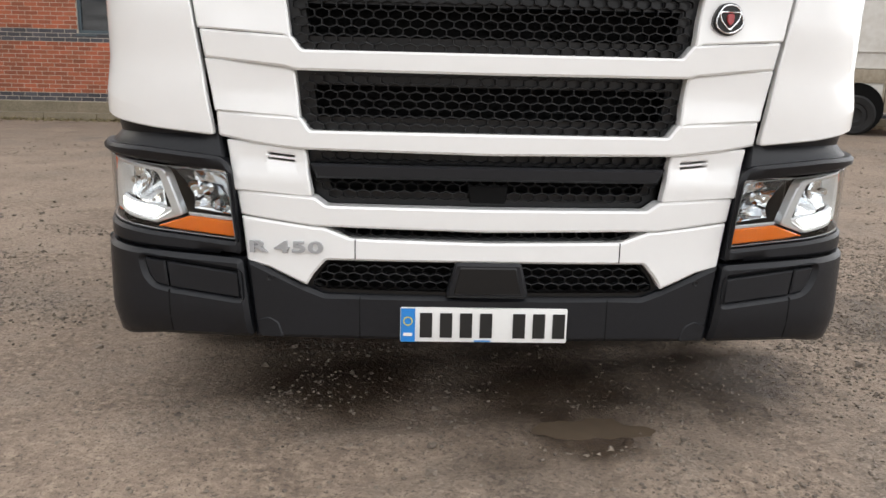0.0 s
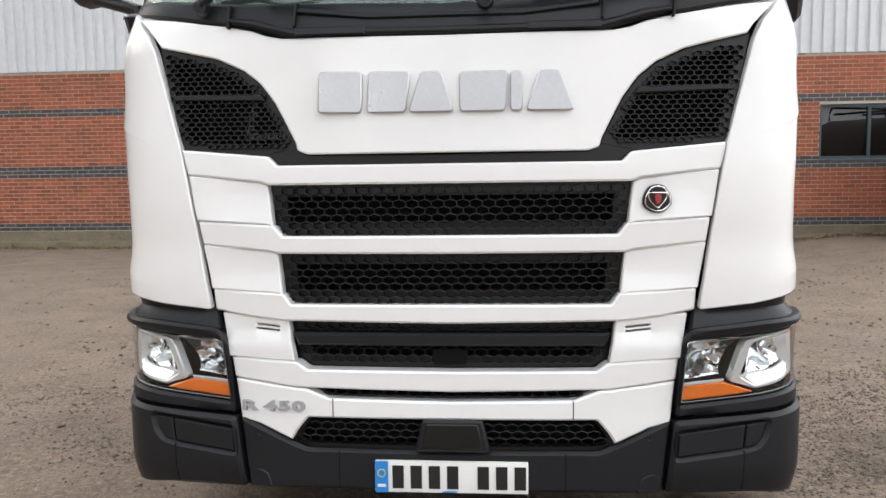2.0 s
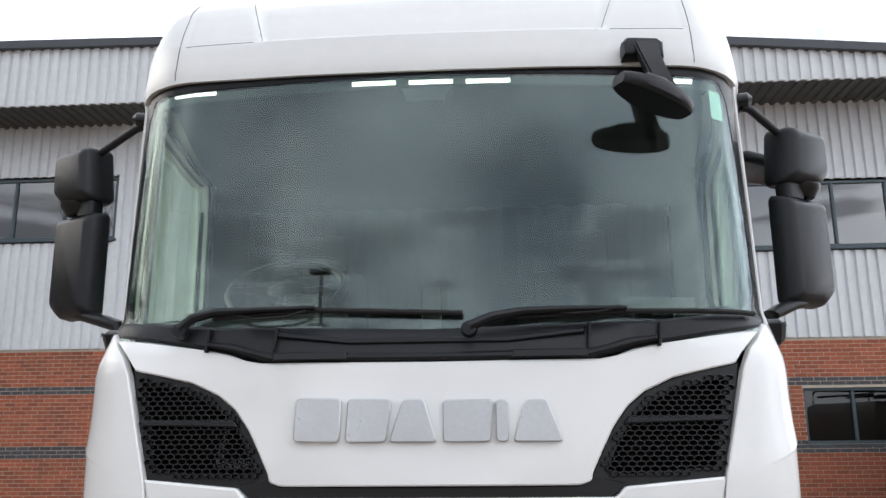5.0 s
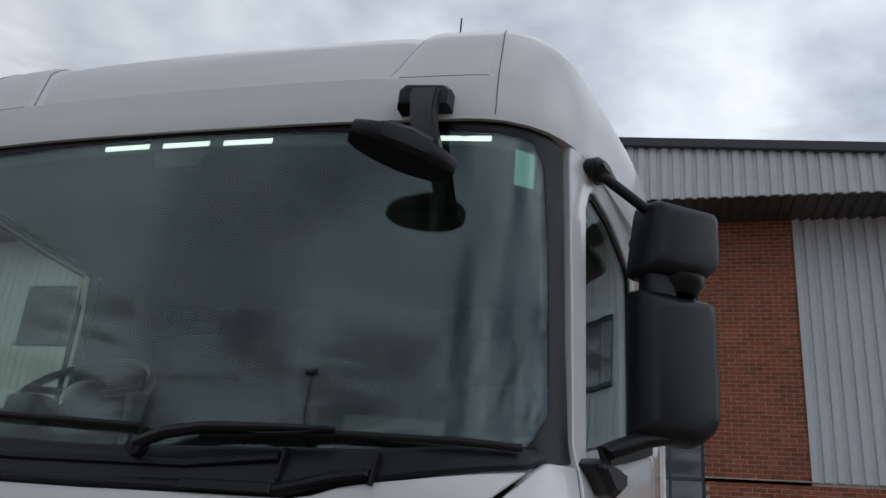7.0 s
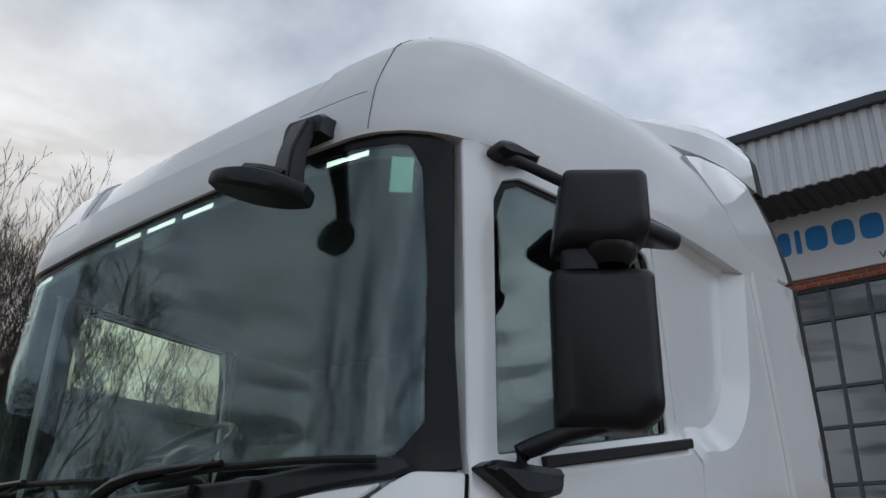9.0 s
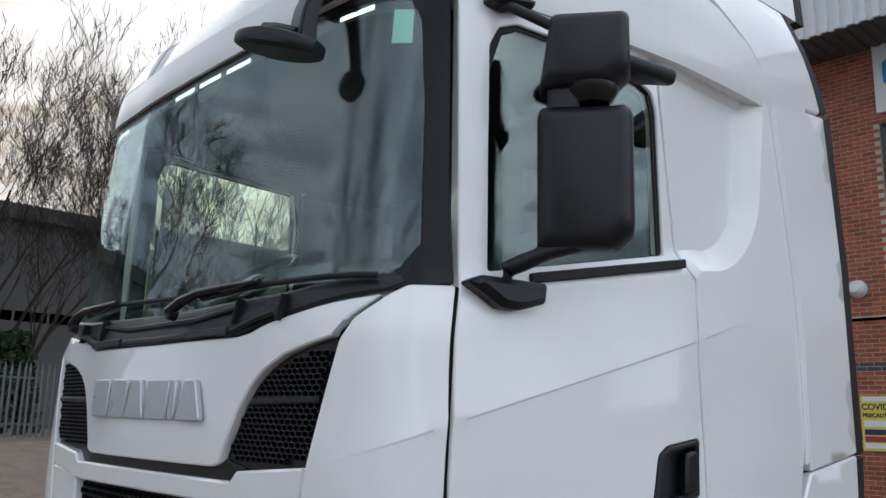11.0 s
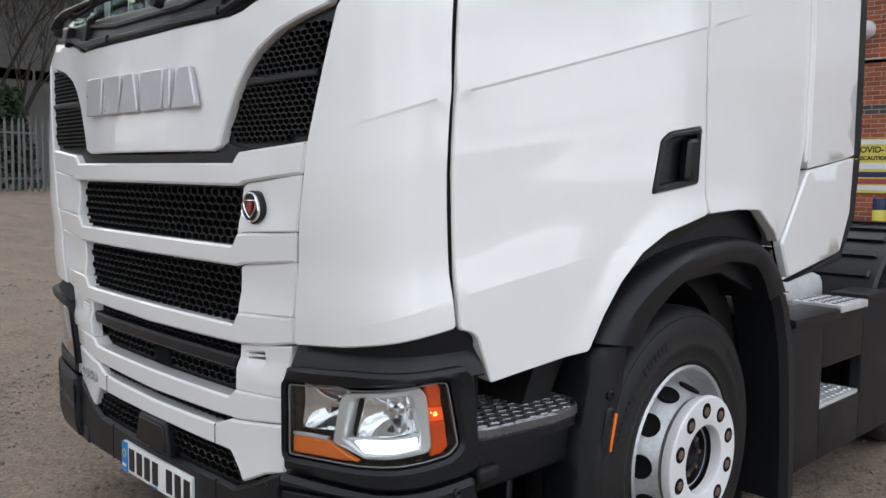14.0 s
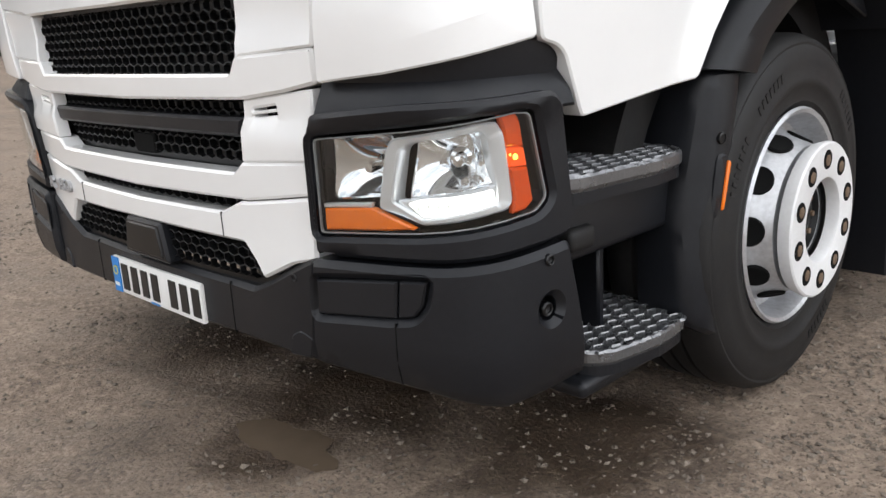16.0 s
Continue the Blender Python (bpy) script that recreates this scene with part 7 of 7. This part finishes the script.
fence = tagged(holder("palisade_fence", (FX, 0, 0.84)), "grey galvanised palisade fence at the yard's edge", "fence")
first = part("pale", pale_mesh(), STEELF, fence, smooth=False)
pale_data = first.data
first.matrix_world = Matrix.Translation((FX, -14, ground_height(FX, -14))) @ pose(0, 0, 0, 0, 0, 90)
for i in range(1, 215):
    p = new("pale", pale_data)
    y = -14 + i * 0.15
    p.parent = fence
    p.matrix_parent_inverse = fence.matrix_world.inverted()
    p.matrix_world = Matrix.Translation((FX, y, ground_height(FX, y))) @ pose(0, 0, 0, 0, random.uniform(-0.8, 0.8), 90)
for z in (1.2, 2.35):
    part("rail", box_bm(FX - 0.05, FX - 0.006, -14.2, 18.3, z, z + 0.05), STEELF, fence, smooth=False)
for i in range(13):
    part("post", box_bm(FX - 0.12, FX - 0.05, -14 + i * 2.7, -13.9 + i * 2.7, 0.6, 2.7), STEELF, fence, smooth=False)


# ---- bare winter trees ----
def tree_bm(seed, height, spread, depth=6):
    rnd = random.Random(seed)
    bm, twigs = bmesh.new(), bmesh.new()
    jobs = [(Vector((0, 0, -0.1)), Vector((rnd.uniform(-0.08, 0.08), rnd.uniform(-0.08, 0.08), 1)).normalized(), height * 0.34, height * 0.016, 0)]
    while jobs:
        at, way, length, radius, level = jobs.pop()
        pts, rad = [at], [radius]
        steps = 4 if level < 3 else 3
        for i in range(steps):
            way = (way + Vector((rnd.uniform(-1, 1), rnd.uniform(-1, 1), rnd.uniform(-0.15, 0.85))) * (0.07 + 0.022 * level)).normalized()
            at = at + way * length / steps
            pts.append(at)
            rad.append(max(radius * (1 - 0.45 * (i + 1) / steps), 0.007))
        tube_bm(pts, rad, 6 if level < 2 else 3, bm=bm if level < 3 else twigs)
        if level >= depth:
            continue
        for j in range(3 if level < 4 else 2 + (rnd.random() < 0.6)):
            k = rnd.randint(max(1, steps - 2), steps)
            turn = Vector((rnd.uniform(-1, 1), rnd.uniform(-1, 1), rnd.uniform(-0.1, 0.75))).normalized()
            d = (way * 0.9 + turn * spread).normalized()
            jobs.append((pts[k], d, length * rnd.uniform(0.58, 0.82), rad[k] * rnd.uniform(0.5, 0.72), level + 1))
    return bm, twigs


def ivy_bm(seed, height, radius):
    rnd = random.Random(seed)
    bm = bmesh.new()
    for _ in range(1500):
        z = height * rnd.random() ** 0.8
        w, r = rnd.uniform(0, 2 * math.pi), radius * (1 - 0.55 * z / height) * rnd.uniform(0.5, 1.15)
        c = Vector((math.cos(w) * r, math.sin(w) * r, z))
        u = Vector((rnd.uniform(-1, 1), rnd.uniform(-1, 1), rnd.uniform(-1, 1))).normalized() * 0.11
        v = u.cross(Vector((rnd.uniform(-1, 1), rnd.uniform(-1, 1), rnd.uniform(-1, 1)))).normalized() * 0.09
        bm.faces.new([bm.verts.new(c + q) for q in (u, v, -u, -v)])
    return bm


kinds = []
for seed, h in ((3, 12.5), (11, 11.0), (27, 13.5)):
    root = tagged(holder("tree"), "tall bare winter tree with fine twigs", "tree", group="bare trees")
    trunk_bm, crown_bm = tree_bm(seed, h, 0.62, 7)
    part("trunk", trunk_bm, BARK, root)
    part("crown", crown_bm, BARK, root, "bare fine twigs")
    kinds.append(root)
spots = [(-24.5, 3.0), (-26.5, 6.2), (-25.0, 8.6), (-27.5, 11.5), (-25.5, 14.5), (-29, 17.5), (-26, -1.5), (-25, -6), (-28, 20.5), (-24.5, 10.2), (-28.5, 4.4), (-24.8, 5.0), (-27, 8.0), (-30, 13.5), (-24, 12.6),
         (-15.5, -6.0), (-16, -33), (-20, -30), (-23, -22), (-26, -14)]
for i, (x, y) in enumerate(spots):
    m = Matrix.Translation((x, y, ground_height(x, y))) @ pose(0, 0, 0, 0, 0, 67 * i)
    if i < 3:
        kinds[i].matrix_world = m
    else:
        t = copy_thing(kinds[i % 3], m)
        k = 0.82 + 0.11 * ((i * 7) % 4)
        t.scale = (1, 1, k) if y > -20 else (0.8, 0.8, 0.8 * k)
for x, y, h, r in ((-23.4, 4.3, 5.2, 0.8), (-23.8, 6.6, 3.0, 0.9), (-24.2, 1.0, 4.0, 0.9)):
    tagged(link("ivy_bush", ivy_bm(int(x * 10), h, r), IVY, False), "dark ivy clump on a tree trunk", "ivy").matrix_world = Matrix.Translation((x, y, ground_height(x, y) - 0.05))

# far sheds behind the trees and across the yard
shed = tagged(holder("warehouse", (-36, 8, 0)), "long dark grey warehouse behind the trees", "warehouse")
part("wall", box_bm(-44, -32, -12, 40, 0, 8.9), SHED, shed, smooth=False)
part("roof", loft_bm([[(-31.7, y, 8.85), (-31.7, y, 9.45), (-38, y, 10.2), (-44.3, y, 9.45), (-44.3, y, 8.85)] for y in (-12.2, 40.2)]), CLADDARK, shed, smooth=False)
for i in range(40):
    part("wall_rib", box_bm(-32.05, -31.99, -12 + i * 1.3, -11.9 + i * 1.3, 0, 8.8), SHED, shed, smooth=False)
part("wall_band", box_bm(-32.08, -32.0, -12, 40, 4.9, 5.3), CONCRETE, shed, smooth=False)

street_lamp = tagged(holder("street_lamp", (-5.2, -17, 0)), "tall grey lamp post with twin heads", "street lamp")
part("pole", tube_bm([(-5.2, -17, -0.1), (-5.2, -17, 8.75)], [0.09, 0.06], 12), STEELF, street_lamp)
for sg in (-1, 1):
    part("head", box_bm(-5.2 + min(0.03 * sg, 0.36 * sg), -5.2 + max(0.03 * sg, 0.36 * sg), -17.12, -16.88, 8.70, 8.82, 0.03, 2), STEELF, street_lamp)

# ---- loose gravel ----
def gravel(name, count, x0, x1, y0, y1, size, seed, keep):
    rnd = random.Random(seed)
    verts, faces = [], []
    base = [(1, 0, 0), (-1, 0, 0), (0, 1, 0), (0, -1, 0), (0, 0, 1), (0, 0, -1)]
    tri = [(0, 2, 4), (2, 1, 4), (1, 3, 4), (3, 0, 4), (2, 0, 5), (1, 2, 5), (3, 1, 5), (0, 3, 5)]
    made = 0
    while made < count:
        x, y = rnd.uniform(x0, x1), rnd.uniform(y0, y1)
        n = noise.noise((x * 0.9, y * 0.9, 5.0)) + 0.6 * noise.noise((x * 2.7, y * 2.7, 9.0))
        if rnd.random() > 0.13 + max(0, n - 0.05) * 2.0 + 0.35 * smooth01((x - 0.5) / 1.0) * smooth01((y + 0.2) / 0.6) or not keep(x, y):
            continue
        r = size * (0.35 + rnd.random() ** 3 * 1.6)
        q = Euler((rnd.uniform(0, 6), rnd.uniform(0, 6), rnd.uniform(0, 6))).to_matrix()
        k = len(verts)
        z = ground_height(x, y) + r * 0.12
        for b in base:
            v = q @ (Vector(b) * r * rnd.uniform(0.65, 1.15))
            verts.append((x + v.x, y + v.y, z + v.z * 0.6))
        faces += [tuple(k + i for i in f) for f in tri]
        made += 1
    me = bpy.data.meshes.new(name)
    me.from_pydata(verts, [], faces)
    me.materials.append(STONE)
    return tagged(new(name, me), "loose grey and brown gravel on the dirt", "gravel", kind="stuff")


dry = lambda x, y: ((x - 0.36) / 0.27) ** 2 + ((y - 0.12) / 0.125) ** 2 > 1
gravel("gravel", 52000, -3.4, 4.4, -2.3, 3.4, 0.0068, 4, dry)
gravel("gravel", 18000, 0.6, 4.4, -1.4, 2.6, 0.0085, 17, lambda x, y: x > 1.3 + 0.9 * noise.noise((x * 1.7, y * 1.7, 3.0)) + 0.4 * noise.noise((x * 9, y * 9, 3.0)) and dry(x, y))
gravel("gravel", 9000, -9, 9, -4, 9, 0.014, 5, lambda x, y: abs(x) > 2.5 or abs(y) > 2.2)
gravel("gravel", 500, -4, 4, -1.5, 4, 0.016, 6, dry)

# ---- brickwork, laid in courses ----
BRICK_L, BRICK_H, COURSE = 0.215, 0.065, 0.075
openings = LOW_WINDOWS + [(GLAZING[0], GLAZING[1], 0.3, GLAZING[3])]
BLUE_COURSES = {0, 1, 14, 15, 16, 30, 31}
brick_me = bpy.data.meshes.new("brick")
bm = box_bm(0, BRICK_L, 0, 0.03, 0, BRICK_H, 0.004, 1)
bm.to_mesh(brick_me)
bm.free()
brick_me.materials.append(BRICK)
blue_me = brick_me.copy()
blue_me.materials.clear()
blue_me.materials.append(BLUEBRICK)
stuff = {True: ([], []), False: ([], [])}
rnd = random.Random(8)
singles = 0
for x_lo, x_hi, z_hi in ((-13.9, 11.9, BRICK_TOP - 0.02), (-3.15, 3.55, 8.1)):
    for row in range(int((z_hi - 0.30) / COURSE)):
        z = 0.30 + row * COURSE
        if x_lo > -5 and z < BRICK_TOP - 0.02:
            continue
        x = x_lo - (0.1125 if row % 2 else 0)
        while x < x_hi:
            blue = row in BLUE_COURSES
            mid = (x + BRICK_L / 2, z + BRICK_H / 2)
            x1 = x + BRICK_L
            cut = False
            a, b = x, min(x1, x_hi)
            for h in openings:
                if h[2] - 0.03 < mid[1] < h[3] + 0.01:
                    if h[0] < mid[0] < h[1]:
                        cut = True
                    elif a < h[0] < b:
                        b = h[0]
                    elif a < h[1] < b:
                        a = h[1]
            if not cut and b - a > 0.04:
                y = WALL_Y + rnd.uniform(-0.0015, 0.0015)
                whole = abs(b - a - BRICK_L) < 1e-6
                if whole and singles < 300 and 5.5 < x < 8.0 and 0.6 < z < 3.4:
                    o = new("brick", blue_me if blue else brick_me)
                    o.parent = wall_low
                    o.location = (x, y, z)
                    singles += 1
                else:
                    vs, fs = stuff[blue]
                    k = len(vs)
                    e = 0.004
                    vs += [(a, y + e, z), (b, y + e, z), (b, y + e, z + BRICK_H), (a, y + e, z + BRICK_H), (a + e, y, z + e), (b - e, y, z + e), (b - e, y, z + BRICK_H - e), (a + e, y, z + BRICK_H - e),
                           (a, y + 0.022, z), (b, y + 0.022, z), (b, y + 0.022, z + BRICK_H), (a, y + 0.022, z + BRICK_H)]
                    fs += [tuple(k + i for i in f) for f in ((4, 5, 6, 7), (0, 1, 5, 4), (1, 2, 6, 5), (2, 3, 7, 6), (3, 0, 4, 7), (8, 9, 1, 0), (9, 10, 2, 1), (10, 11, 3, 2), (11, 8, 0, 3))]
            x += BRICK_L + 0.01
for blue, (vs, fs) in stuff.items():
    me = bpy.data.meshes.new("brickwork")
    me.from_pydata(vs, [], fs)
    me.materials.append(BLUEBRICK if blue else BRICKS)
    o = new("brickwork", me)
    o.parent = wall_low
    tagged(o, kind="stuff")
